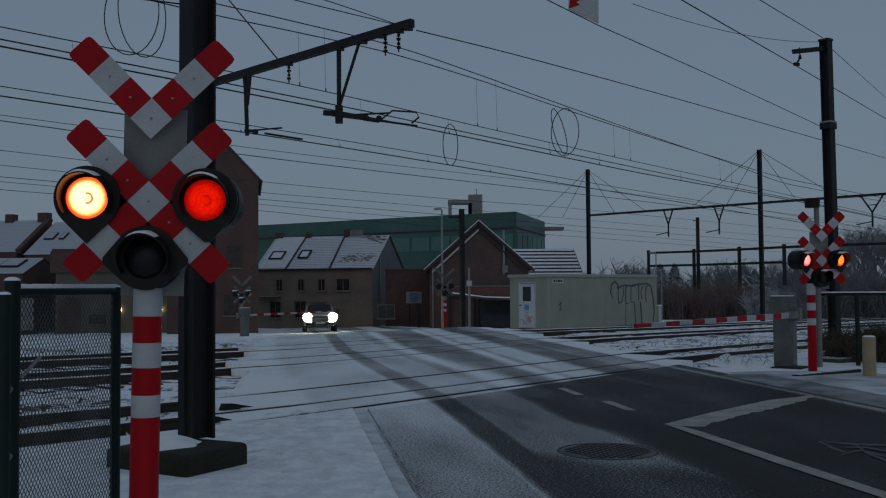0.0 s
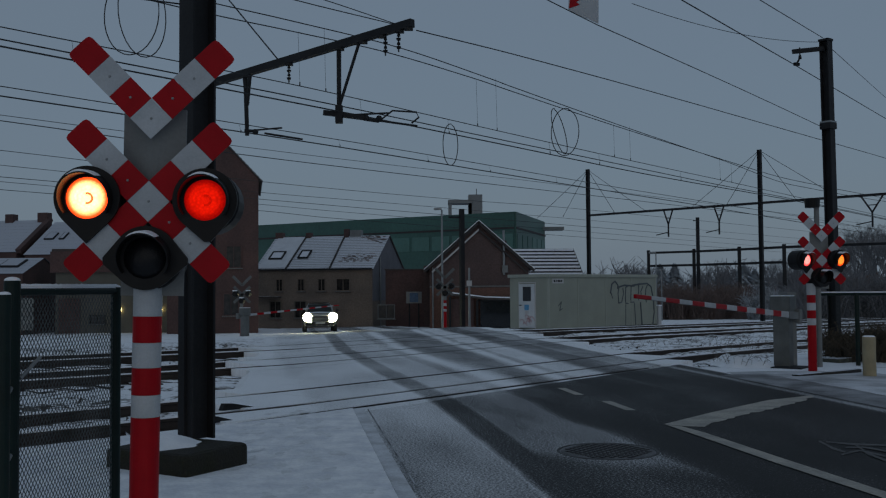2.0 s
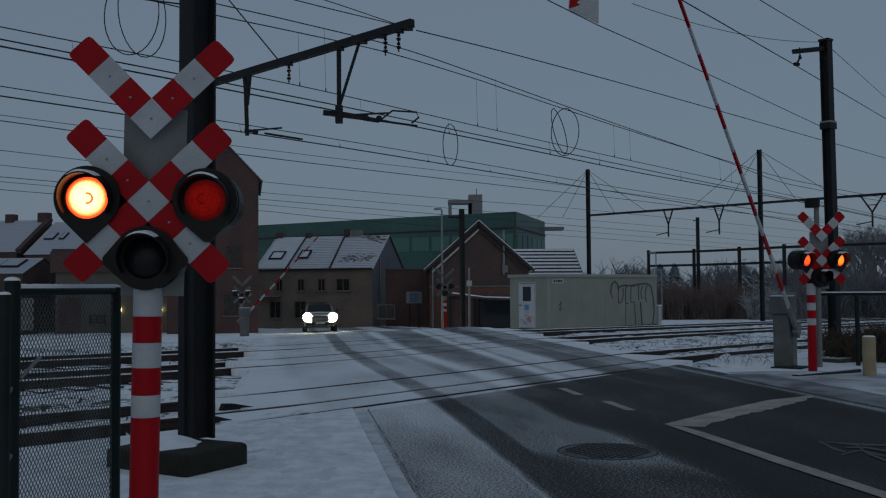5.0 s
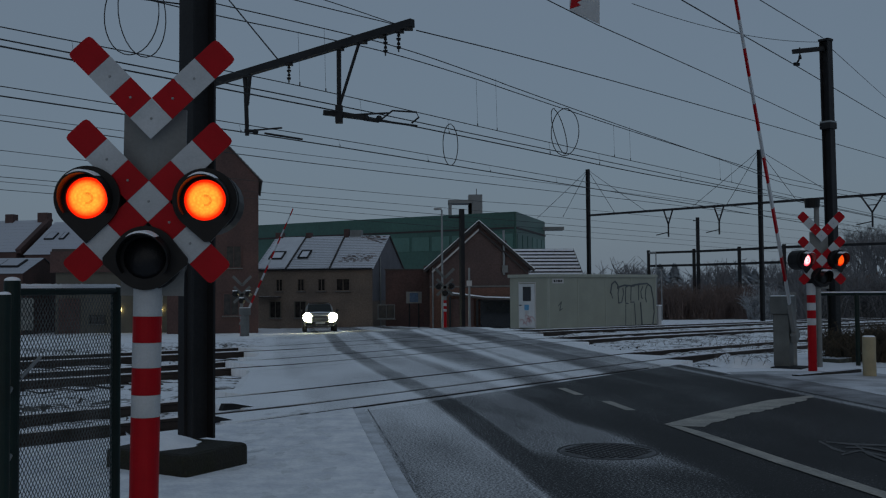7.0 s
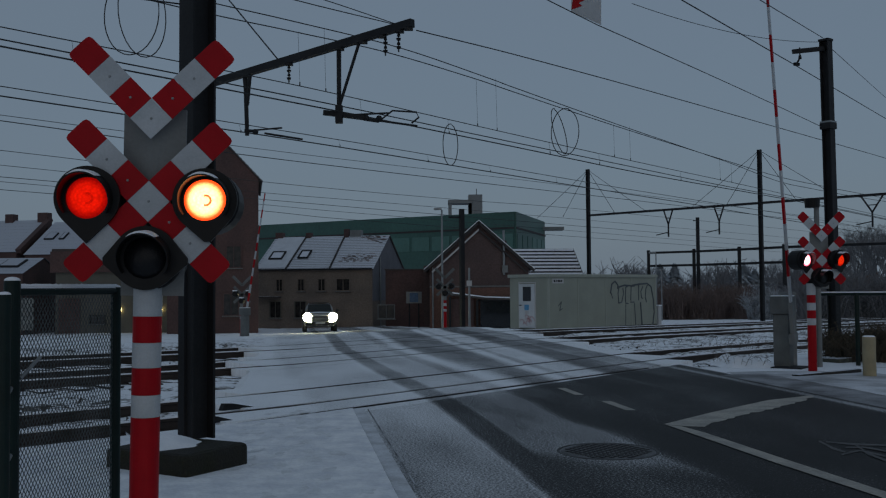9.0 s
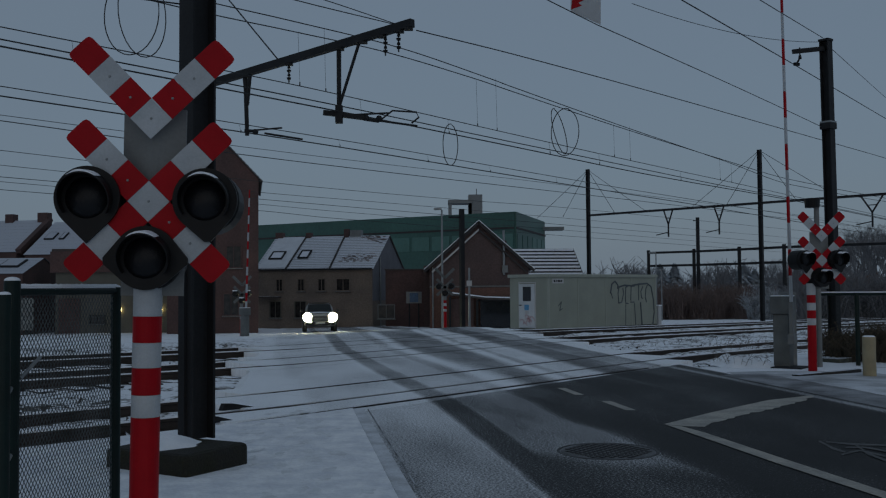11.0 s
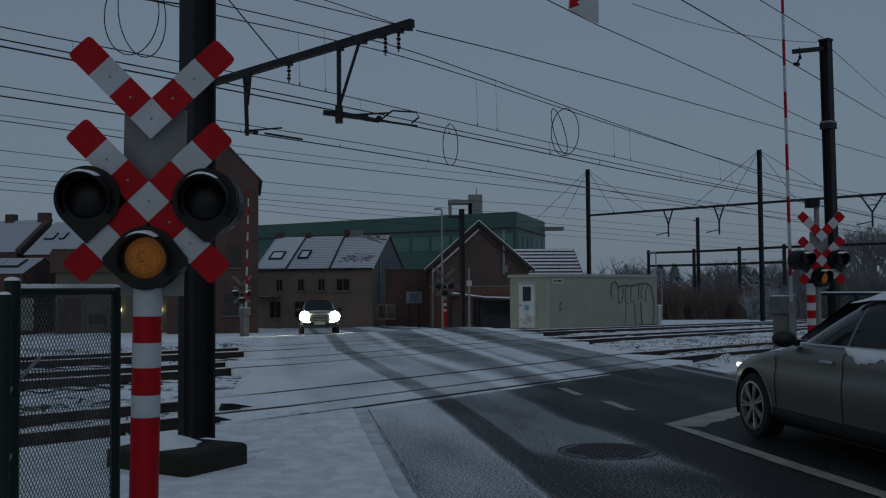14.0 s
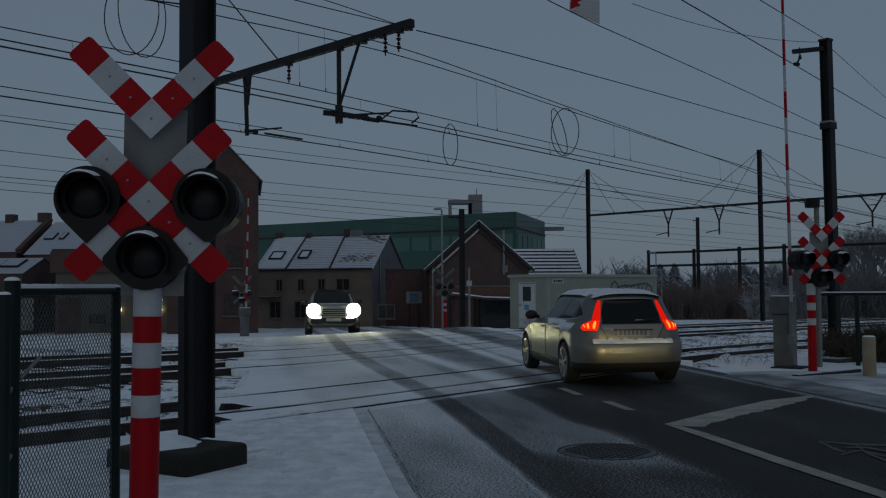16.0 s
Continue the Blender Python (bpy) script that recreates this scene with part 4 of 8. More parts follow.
def signal_lamp(parent, x, z, states, tip, aim=0.0, mesh_cache={}):
    """Black teardrop board with a hooded lamp."""
    r, hole = 0.174, 0.113
    board = bmesh.new()
    ring = []
    pts_out = []
    for k in range(40):
        a = 2 * math.pi * k / 40
        px, pz = r * math.cos(a), r * math.sin(a)
        q = r
        for tx, tz in tip:
            far, way = math.hypot(tx, tz), math.atan2(tz, tx)
            turn = (a - way + math.pi) % (2 * math.pi) - math.pi
            open_to = math.acos(r / far)
            if abs(turn) < open_to:
                q = max(q, r / math.cos(open_to - abs(turn)))
        px, pz = q * math.cos(a), q * math.sin(a)
        pts_out.append((px, pz))
        ring.append((hole * math.cos(a), hole * math.sin(a)))
    layers = []
    for y in (-0.012, 0.012):
        layers.append(([board.verts.new((px, y, pz)) for px, pz in pts_out], [board.verts.new((px, y, pz)) for px, pz in ring]))
    for k in range(40):
        j = (k + 1) % 40
        for o, i in layers:
            board.faces.new((o[k], o[j], i[j], i[k]))
        board.faces.new((layers[0][0][k], layers[0][0][j], layers[1][0][j], layers[1][0][k]))
        board.faces.new((layers[0][1][k], layers[0][1][j], layers[1][1][j], layers[1][1][k]))
    lamp = part("lamp", board, "black", parent, "black hooded signal lamp", pose(x, -0.10 - abs(aim) * 0.002, z, 0, 0, aim))
    hood = bmesh.new()
    n = 28
    rows = []
    for rad in (0.137, 0.131):
        for end in (0, 1):
            row = []
            for k in range(n + 1):
                a = radians(-35 + 250 * k / n)
                lift = 0.5 + 0.5 * math.sin(a)
                row.append(hood.verts.new((rad * math.cos(a), -0.01 - end * (0.03 + 0.115 * lift), rad * math.sin(a) - end * 0.012)))
            rows.append(row)
    for p, q in ((rows[0], rows[1]), (rows[2], rows[3]), (rows[1], rows[3]), (rows[0], rows[2])):
        for k in range(n):
            hood.faces.new((p[k], p[k + 1], q[k + 1], q[k]))
    part("hood", hood, "black", lamp, smooth=False)
    bm = bmesh.new()
    rows = []
    for k in range(13):
        a = radians(58 + 64 * k / 12)
        lift = 0.5 + 0.5 * math.sin(a)
        y1 = -0.01 - (0.03 + 0.115 * lift)
        h = 0.010 * math.sin(math.pi * k / 12) + 0.001
        rows.append([bm.verts.new(p) for p in ((0.139 * math.cos(a), -0.02, 0.139 * math.sin(a)), (0.139 * math.cos(a), -0.02, 0.139 * math.sin(a) + h), (0.139 * math.cos(a), y1, 0.139 * math.sin(a) - 0.012 + h), (0.139 * math.cos(a), y1, 0.139 * math.sin(a) - 0.012))])
    for p, q in zip(rows, rows[1:]):
        for i in range(4):
            bm.faces.new((p[i], p[(i + 1) % 4], q[(i + 1) % 4], q[i]))
    part("snow_cap", bm, "snow", lamp)
    body = bmesh.new()
    rings = []
    for y, rad in ((0.012, 0.150), (0.06, 0.178), (0.28, 0.178), (0.34, 0.10), (0.35, 0.0)):
        rings.append([body.verts.new((rad * math.cos(2 * math.pi * k / 24), y, rad * math.sin(2 * math.pi * k / 24))) for k in range(24)])
    for p, q in zip(rings, rings[1:]):
        for k in range(24):
            body.faces.new((p[k], p[(k + 1) % 24], q[(k + 1) % 24], q[k]))
    bmesh.ops.remove_doubles(body, verts=body.verts, dist=0.0005)
    part("housing", body, "black", lamp)
    key = id(states)
    if key not in mesh_cache:
        mesh_cache[key] = lamp_ball(states)
    lens = new("lens", mesh_cache[key])
    lens.parent = lamp
    lens.matrix_basis = pose(0, LENS_BACK, 0)
    return lens


LENS_BACK = 0.136
BANDS = ((0.0, 0.84, "red"), (0.84, 0.961, "white"), (0.961, 1.108, "red"), (1.108, 1.245, "white"), (1.245, 1.388, "red"), (1.388, 1.60, "white"))


def build_signal(x, y, turn, aim=0.0, lean=0.0, shift=0.0, reds=(RED_STATES, RED_STATES)):
    """A level-crossing signal: striped post, double diagonal cross, two red lamps and one amber; shift: how far its head is set off the post."""
    s = thing("crossing_signal", pose(x, y, land(x, y), 0, lean, turn), "red and white double-cross level crossing signal with black hooded lamps", "signal", "crossing signals")
    for a, b, kind in BANDS:
        bm = bmesh.new()
        rod(bm, (0, 0, a - (0.1 if a == 0 else 0)), (0, 0, b - 0.0015), 0.0775, sides=28)
        part("post_band", bm, kind, s, smooth=False)
    bm = bmesh.new()
    lo = [(-0.155, 0.03, 1.50), (0.015, -0.03, 1.50), (0.185, 0.03, 1.50), (0.185, 0.05, 1.50), (0.015, -0.01, 1.50), (-0.155, 0.05, 1.50)]
    ring0 = [bm.verts.new(p) for p in lo]
    ring1 = [bm.verts.new((x, y, 2.54)) for x, y, z in lo]
    bm.faces.new(ring0)
    bm.faces.new(ring1[::-1])
    for k in range(6):
        bm.faces.new((ring0[k], ring0[(k + 1) % 6], ring1[(k + 1) % 6], ring1[k]))
    bmesh.ops.translate(bm, vec=(shift, 0, 0), verts=bm.verts)
    part("back_plate", bm, "grey_plate", s)
    if shift:
        part("bracket", box(bmesh.new(), shift + 0.2, 0.05, 0.08, Matrix.Translation((shift / 2, 0.02, 1.62)), 0.008), "steel_grey", s)
    c = 0.010 + shift
    square_arm(s, c, 2.014, 45, ("red", "white", "red", "white", "red", "white", "red"), -0.082)
    for dx, dz, kinds, ang in ((-1, 1, ("red", "white", "red"), 135), (1, -1, ("red", "white", "red"), -45)):
        d = 0.160 * 2 / math.sqrt(2)
        square_arm(s, c + dx * d, 2.014 + dz * d, ang, kinds, -0.082)
    d = 0.160 * 2 / math.sqrt(2)
    square_arm(s, c + 0.005, 2.468, 45, ("white",), -0.082)
    square_arm(s, c + 0.005 + d, 2.468 + d, 45, ("red", "white", "red"), -0.082)
    square_arm(s, c + 0.005 - d, 2.468 + d, 135, ("red", "white", "red"), -0.082)
    left = signal_lamp(s, -0.310 + shift, 2.026, reds[0], ((0.0, -0.245),), aim)
    right = signal_lamp(s, 0.315 + shift, 2.024, reds[1], ((0.02, -0.245),), aim)
    low = signal_lamp(s, 0.004 + shift, 1.705, AMBER_STATES, ((-0.24, -0.02), (0.24, -0.02)), aim)
    return left, right, low


LENSES = [build_signal(-1.650, 5.28, 5, 0.0, 0.9), build_signal(6.72, 17.53, 3, 21, 0.0, 0.17, (FAR_LEFT, FAR_RIGHT))]


# ---------------------------------------------------------------- barriers
M["machine_grey"] = material("weathered_machine_grey", (0.150, 0.162, 0.162), 0.6, 0, 0.25, 4.0, 60, 0.05, spec=0.25)


def build_barrier(x, y, azimuth, length):
    """A half barrier: machine cabinet and a striped boom that turns on it. Returns the boom."""
    b = thing("barrier_machine", pose(x, y, land(x, y), 0, 0, azimuth), "grey steel level crossing barrier machine with snow on its lid", "barrier", "barriers")
    bm = bmesh.new()
    box(bm, 0.31, 0.30, 1.06, Matrix.Translation((-0.24, -0.23, -0.05)), 0.015)
    part("cabinet", bm, "machine_grey", b)
    bm = bmesh.new()
    box(bm, 0.42, 0.38, 0.34, Matrix.Translation((-0.24, -0.23, 1.013)), 0.02)
    part("gear_box", bm, "machine_grey", b)
    bm = bmesh.new()
    box(bm, 0.39, 0.35, 0.02, Matrix.Translation((-0.24, -0.23, 1.354)), 0.008)
    part("snow_cap", bm, "snow", b)
    boom = thing("barrier_boom", pose(x, y, land(x, y) + 1.0, 0, 0, azimuth), "red and white striped barrier boom", "barrier boom", "barrier booms")
    n = 14
    for k in range(n):
        x0, x1 = 0.25 + (length - 0.25) * k / n, 0.25 + (length - 0.25) * (k + 1) / n
        h = 0.108 - 0.058 * k / n
        bm = bmesh.new()
        box(bm, x1 - x0 - 0.002, 0.042, h, Matrix.Translation(((x0 + x1) / 2, 0, -h / 2)), 0.008)
        part("stripe", bm, "white" if k % 2 == 0 else "red", boom)
    bm = bmesh.new()
    box(bm, 0.80, 0.07, 0.14, Matrix.Translation((-0.15, 0, -0.07)), 0.01)
    part("root", bm, "grey_plate", boom)
    bm = bmesh.new()
    box(bm, 0.20, 0.12, 0.26, Matrix.Translation((-0.45, 0, -0.13)), 0.02)
    part("counterweight", bm, "grey_plate", boom)
    return boom


NEAR_AZIMUTH, FAR_AZIMUTH = 235.0, 49.0
NEAR_PIVOT, FAR_PIVOT = (6.6, 18.2), (-9.47, 46.0)
NEAR_BOOM = build_barrier(*NEAR_PIVOT, NEAR_AZIMUTH, 7.25)
FAR_BOOM = build_barrier(*FAR_PIVOT, FAR_AZIMUTH, 6.05)


# ---------------------------------------------------------------- buildings
def window(parent, x, y, z, w, h, frame_mat="frame_white", depth=0.10):
    """A window set into a front wall at y: frame, sill and a dark pane."""
    win = new("window")
    win.parent = parent
    win.matrix_basis = pose(x, y, z)
    bm = bmesh.new()
    for sx in (-1, 1):
        box(bm, 0.06, depth, h, Matrix.Translation((sx * (w / 2 - 0.03), 0, 0)))
    for sz in (0, h - 0.06):
        box(bm, w - 0.12, depth, 0.06, Matrix.Translation((0, 0, sz)))
    box(bm, 0.04, depth * 0.8, h - 0.12, Matrix.Translation((0, 0, 0.06)))
    part("frame", bm, frame_mat, win)
    part("pane", box(bmesh.new(), w - 0.1, 0.02, h - 0.1, Matrix.Translation((0, 0.02, 0.05))), "pane_curtain", win)
    part("sill", box(bmesh.new(), w + 0.12, 0.16, 0.06, Matrix.Translation((0, -0.03, -0.062))), "sill_stone", win)
    return win


M["roof_far"] = material("thinly_snowed_roof", (0.10, 0.10, 0.11), 0.8, 0, 0.3, 0.9, 8, 0.3, cover=1.3, cover_colour=(0.42, 0.45, 0.51))
M["roof_row"] = material("streaky_snowed_tiles", (0.13, 0.115, 0.11), 0.8, 0, 0.35, 1.6, 14, 0.3, cover=0.98, cover_colour=(0.60, 0.63, 0.69))
M["pane_curtain"] = material("dim_curtained_pane", (0.055, 0.05, 0.045), 0.12, 0, 0.4, 3, 10, 0.0, second=(0.02, 0.02, 0.022))
M["car_roof_white"] = material("smooth_roof_snow", (0.66, 0.69, 0.74), 0.8, 0, 0.12, 2, 20, 0.2)
M["tile_red"] = material("bare_roof_tiles", (0.24, 0.20, 0.19), 0.8, 0, 0.3, 3, 20, 0.2, each=0.35)
M["brick_orange"] = material("orange_brick", (0.175, 0.092, 0.070), 0.9, 0, 0.4, 0.8, 12, 0.3, second=(0.14, 0.075, 0.058))
M["sill_stone"] = material("stone_sill", (0.16, 0.16, 0.155), 0.8, 0, 0.2, 3, 30, 0.1, cover=0.6)


def gable_house(name, x, y, turn, w, d, eave, rise, wall_mat, roof_mat, label, ridge_along=True, base=None, courses=14, overhang=0.25, lip=0.03):
    """Walls, two roof slopes built of tile courses, and gutters. Front at local y = 0; the ridge runs along x, or away from the front."""
    z0 = land(x, y) if base is None else base
    h = thing(name, pose(x, y, z0, 0, 0, turn), label, "house", "houses by the crossing")
    bm = bmesh.new()
    if ridge_along:
        prism(bm, [(-d / 2, -0.3), (d / 2, -0.3), (d / 2, eave), (0, eave + rise), (-d / 2, eave)], w, Matrix.Translation((0, d / 2, 0)) @ Matrix.Rotation(radians(90), 4, "Z"))
    else:
        prism(bm, [(-w / 2, -0.3), (w / 2, -0.3), (w / 2, eave), (0, eave + rise), (-w / 2, eave)], d, Matrix.Translation((0, d / 2, 0)))
    part("wall", bm, wall_mat, h)
    run = d / 2 if ridge_along else w / 2
    slope = math.atan2(rise, run)
    length = math.hypot(rise, run) + overhang
    n = courses
    step = length / n
    tile = prism(bmesh.new(), [(0, 0.02), (step + 0.01, 0.02), (step + 0.01, 0.06 + lip), (0, 0.06)], (w if ridge_along else d) + 2 * overhang * 0.6)
    shared = mesh_of("tile_course", tile, roof_mat)
    for side in (-1, 1):
        turn_m = Matrix.Rotation(radians(-90 * side) if ridge_along else (0 if side > 0 else math.pi), 4, "Z")
        m = Matrix.Translation((0, d / 2, eave + rise)) @ turn_m @ Matrix.Rotation(slope, 4, "Y")
        for k in range(n):
            course = new("tile_course", shared)
            course.parent = h
            course.matrix_basis = m @ Matrix.Translation((step * k, 0, 0))
    return h


def build_houses():
    # tall gable behind the mast
    h = gable_house("brick_gable_house", -13.2, 55, 11.5, 5.1, 9, 8.95, 2.7, "brick_dark", "roof_white", "tall dark brown brick gable house with snow on its roof", ridge_along=False)
    for x, z in ((1.15, 3.75), (1.0, 1.0)):
        window(h, x, -0.02, z, 0.9, 1.3, "brick_dark")
    # row of low brick houses with a slate-clad end
    row = gable_house("brick_row_house", -9.2, 68.1, -13, 8.7, 8.0, 4.20, 2.45, "brick_brown", "roof_row", "low brown brick row house under a snowy tiled roof", courses=20, lip=0.022)
    for x, w in ((-2.6, 0.55), (-0.95, 0.55), (0.6, 0.60), (2.2, 1.05)):
        window(row, x, -0.02, 2.60, w, 0.90, "brick_brown")
    for x in (-2.9, -1.0):
        window(row, x, -0.02, 0.7, 0.9, 1.2, "cream")
    part("canopy", box(bmesh.new(), 1.5, 0.7, 0.10, Matrix.Translation((-3.2, -0.35, 2.15)), 0.01), "roof", row)
    part("gutter", rod(bmesh.new(), (-4.5, -0.22, 4.15), (4.4, -0.22, 4.15), 0.06), "steel_dark", row)
    part("end_cladding", prism(bmesh.new(), [(-4.0, 1.9), (4.0, 1.9), (4.0, 4.2), (0, 6.62), (-4.0, 4.2)], 0.05, Matrix.Translation((4.36, 4.0, 0)) @ Matrix.Rotation(radians(90), 4, "Z")), "slate_wall", row)
    for x, w, hgt in ((-4.2, 0.6, 0.25), (-1.85, 0.42, 0.20), (1.15, 0.36, 0.42)):
        part("chimney", box(bmesh.new(), w, 0.5, 1.2 + hgt, Matrix.Translation((x, 4.0, 5.6)), 0.02), "brick_dark", row)
    part("chimney", box(bmesh.new(), 0.85, 0.6, 1.42, Matrix.Translation((1.85, 4.1, 5.7)), 0.02), "grey_plate", row)
    for x, s, w in ((-3.35, 0.64, 0.95), (-1.25, 0.62, 0.70)):
        sky_l = new("roof_window")
        sky_l.parent = row
        sl = math.atan2(2.45, 4.0)
        sky_l.matrix_basis = pose(x, 4.0 - 4.0 * s, 4.2 + 2.45 * (1 - s) + 0.12) @ Matrix.Rotation(sl, 4, "X")
        bm = bmesh.new()
        for sx in (-1, 1):
            box(bm, 0.10, 1.1, 0.10, Matrix.Translation((sx * w / 2, 0, 0)))
            box(bm, w, 0.10, 0.10, Matrix.Translation((0, sx * 0.5, 0)))
        part("frame", bm, "steel_dark", sky_l)
        part("pane", box(bmesh.new(), w - 0.1, 0.95, 0.04, Matrix.Translation((0, 0, 0.01))), "roof", sky_l)
    for x, top in ((-2.05, -2.05), (1.25, 1.0)):
        part("party_verge", beam(bmesh.new(), Vector((x, -0.2, 4.2)), Vector((top, 4.0, 6.75)), 0.11, 0.10), "roof_bare", row)
    part("snow_sheet", box(bmesh.new(), 2.15, 4.5, 0.02, pose(-3.2, 1.92, 5.47) @ Matrix.Rotation(math.atan2(2.45, 4.0), 4, "X")), "car_roof_white", row, "unbroken snow over the roof tiles")
    part("downpipe", rod(bmesh.new(), (4.46, 1.6, 0), (4.46, 1.6, 5.0), 0.05), "steel_grey", row)
    # tiles of the end roof that the snow has left bare, by the ridge and low down
    rng, sl = random.Random(3), math.atan2(2.45, 4.0)
    bare = mesh_of("bare_tile", box(bmesh.new(), 0.20, 0.10, 0.012), "tile_red")
    for k in range(120):
        x = rng.uniform(2.4, 4.35) if k < 60 else rng.uniform(1.7, 4.2)
        s = rng.uniform(0.02, 0.26) * (x - 2.0) / 2.2 + 0.02 if k < 60 else rng.gauss(0.72, 0.06)
        t = new("bare_tile", bare)
        t.parent = row
        t.matrix_basis = pose(x, 4.0 - 4.0 * s, 4.2 + 2.45 * (1 - s) + 0.085) @ Matrix.Rotation(sl, 4, "X")
    # gable house facing the crossing
    g = gable_house("red_gable_house", 2.25, 60, 0, 6.2, 9, 3.85, 2.75, "brick_red", "roof", "red brick gable house with snow-edged verges", ridge_along=False, courses=16, overhang=0.4)
    for sx in (-1, 1):
        part("verge_board", beam(bmesh.new(), (0, -0.30, 6.62), (sx * 3.45, -0.30, 3.56), 0.08, 0.20), "roof_bare", g)
        part("snow_cap", beam(bmesh.new(), (0, -0.30, 6.74), (sx * 3.45, -0.30, 3.68), 0.09, 0.035), "snow", g)
        part("inner_verge", beam(bmesh.new(), (0, -0.16, 6.15), (sx * 2.95, -0.16, 3.50), 0.06, 0.10), "frame_white" if sx < 0 else "roof_bare", g)
    part("string_course", box(bmesh.new(), 6.22, 0.06, 0.10, Matrix.Translation((0, -0.02, 2.55))), "sill_stone", g)
    part("lower_wall", box(bmesh.new(), 6.18, 0.05, 2.5, Matrix.Translation((0, -0.012, 0.02))), "brick_orange", g)
    part("downpipe", rod(bmesh.new(), (-2.9, -0.1, 0), (-2.9, -0.1, 3.8), 0.05), "steel_grey", g)
    part("chimney", box(bmesh.new(), 0.45, 0.45, 1.0, Matrix.Translation((1.7, 3.0, 4.6))), "brick_red", g)
    part("flue", rod(bmesh.new(), (1.55, -0.12, 3.3), (1.55, -0.12, 6.1), 0.07), "steel_grey", g)
    part("meter_box", box(bmesh.new(), 0.35, 0.2, 0.45, Matrix.Translation((1.62, -0.12, 3.45))), "grey_plate", g)
    # lean-to in front of it
    lean = thing("garage_lean_to", pose(2.9, 56.8, land(2.9, 56.8), 0, 0, 0), "dark open lean-to garage with a snowy sloping roof", "garage")
    part("roof", prism(bmesh.new(), [(-2.7, 2.02), (-0.4, 1.72), (2.6, 1.62), (2.6, 1.76), (-0.4, 1.86), (-2.7, 2.16)], 3.0, Matrix.Translation((0, 1.5, 0))), "roof", lean)
    part("snow_cap", tube(bmesh.new(), [(-2.7, -0.02, 2.17), (-0.4, -0.02, 1.87), (2.6, -0.02, 1.77)], 0.04, 5), "snow", lean)
    for x in (-2.5, -0.9, 2.4):
        part("post", box(bmesh.new(), 0.14, 0.14, 2.0 if x < -2 else 1.75, Matrix.Translation((x, 0.1, -0.1))), "steel_dark", lean)
    # black sheet standing in for the shade inside the open garage
    part("door", box(bmesh.new(), 3.0, 0.06, 1.75, Matrix.Translation((0.8, 0.35, -0.05))), "glass_dark", lean)
    part("side_wall", box(bmesh.new(), 1.3, 0.08, 1.8, Matrix.Translation((-1.75, 0.3, -0.05))), "brick_dark", lean)
    part("lintel", box(bmesh.new(), 3.3, 0.10, 0.12, Matrix.Translation((0.75, 0.28, 1.60))), "steel_dark", lean)
    # house behind with a slatted snowy roof
    b = gable_house("slat_roof_house", 7.7, 68, 8, 4.6, 6, 3.2, 2.3, "brick_red", "roof_bare", "brick house whose roof shows rows of snow", courses=4)
    for k in range(9):
        s = (k + 0.5) / 9
        bm = bmesh.new()
        beam(bm, (-2.35, 3.0 * s - 0.1, 3.2 + 2.3 * s + 0.08), (2.35, 3.0 * s - 0.1, 3.2 + 2.3 * s + 0.08), 0.20, 0.14)
        part("snow_row", bm, "snow", b)
    # wall with signs between the houses
    yard = thing("yard_wall", pose(-2.0, 66.5, land(-2, 66.5), 0, 0, 0), "dark brick yard wall between two houses", "wall")
    part("wall", box(bmesh.new(), 3.6, 0.3, 4.2, Matrix.Translation((-0.2, 0, -0.3))), "brick_dark", yard)
    part("coping", box(bmesh.new(), 3.7, 0.4, 0.10, Matrix.Translation((-0.2, 0, 3.9))), "roof", yard)
    part("pillar", box(bmesh.new(), 0.7, 0.5, 4.5, Matrix.Translation((1.0, -0.3, -0.3))), "brick_red", yard)
    window(yard, -1.95, -0.18, 0.55, 1.2, 1.0, "grey_plate")
    # low cream building and the houses behind it
    c = thing("low_cream_building", pose(-20.0, 58, land(-20, 58), 0, 0, 0), "low cream rendered building with a brown fascia", "building")
    part("wall", box(bmesh.new(), 6.9, 6, 3.97, Matrix.Translation((0, 3, -0.3))), "cream", c)
    part("fascia", box(bmesh.new(), 7.2, 0.3, 1.27, Matrix.Translation((-0.1, -0.10, 3.67))), "brick_dark", c)
    part("roof", box(bmesh.new(), 7.2, 6.2, 0.16, Matrix.Translation((-0.1, 3.1, 4.945))), "roof", c)
    window(c, -0.9, -0.03, 0.55, 0.95, 0.55, "steel_dark")
    part("door", box(bmesh.new(), 1.3, 0.06, 2.2, Matrix.Translation((-2.6, -0.03, -0.1))), "brick_dark", c)
    lit = glow("lit_lamp", (1.0, 0.78, 0.28), 7.0)
    for x in (0.45, 2.93):
        part("wall_lamp", box(bmesh.new(), 0.20, 0.10, 0.24, Matrix.Translation((x, -0.08, 1.28)), 0.02), lit, c, "small lit yellow lamp")
    annex = gable_house("brick_annex", -28.44, 57.5, 0, 6.4, 6, 2.56 - land(-28.44, 57.5), 1.0, "brick_dark", "roof_far", "low dark red brick annex under a snowy roof", courses=6, lip=0.004, overhang=0.1)
    sky_l = part("roof_window", box(bmesh.new(), 1.25, 1.5, 0.10, pose(1.85, 1.75, 2.56 - land(-28.44, 57.5) + 0.63) @ Matrix.Rotation(math.atan2(1.0, 3.0), 4, "X")), "steel_dark", annex)
    part("pane", box(bmesh.new(), 1.05, 1.3, 0.03, pose(1.85, 1.75, 2.56 - land(-28.44, 57.5) + 0.735) @ Matrix.Rotation(math.atan2(1.0, 3.0), 4, "X")), "roof_far", sky_l)
    d = thing("poster_board", pose(-24.9, 56.6, land(-24.9, 56.6)), "pale poster board beside the road", "board")
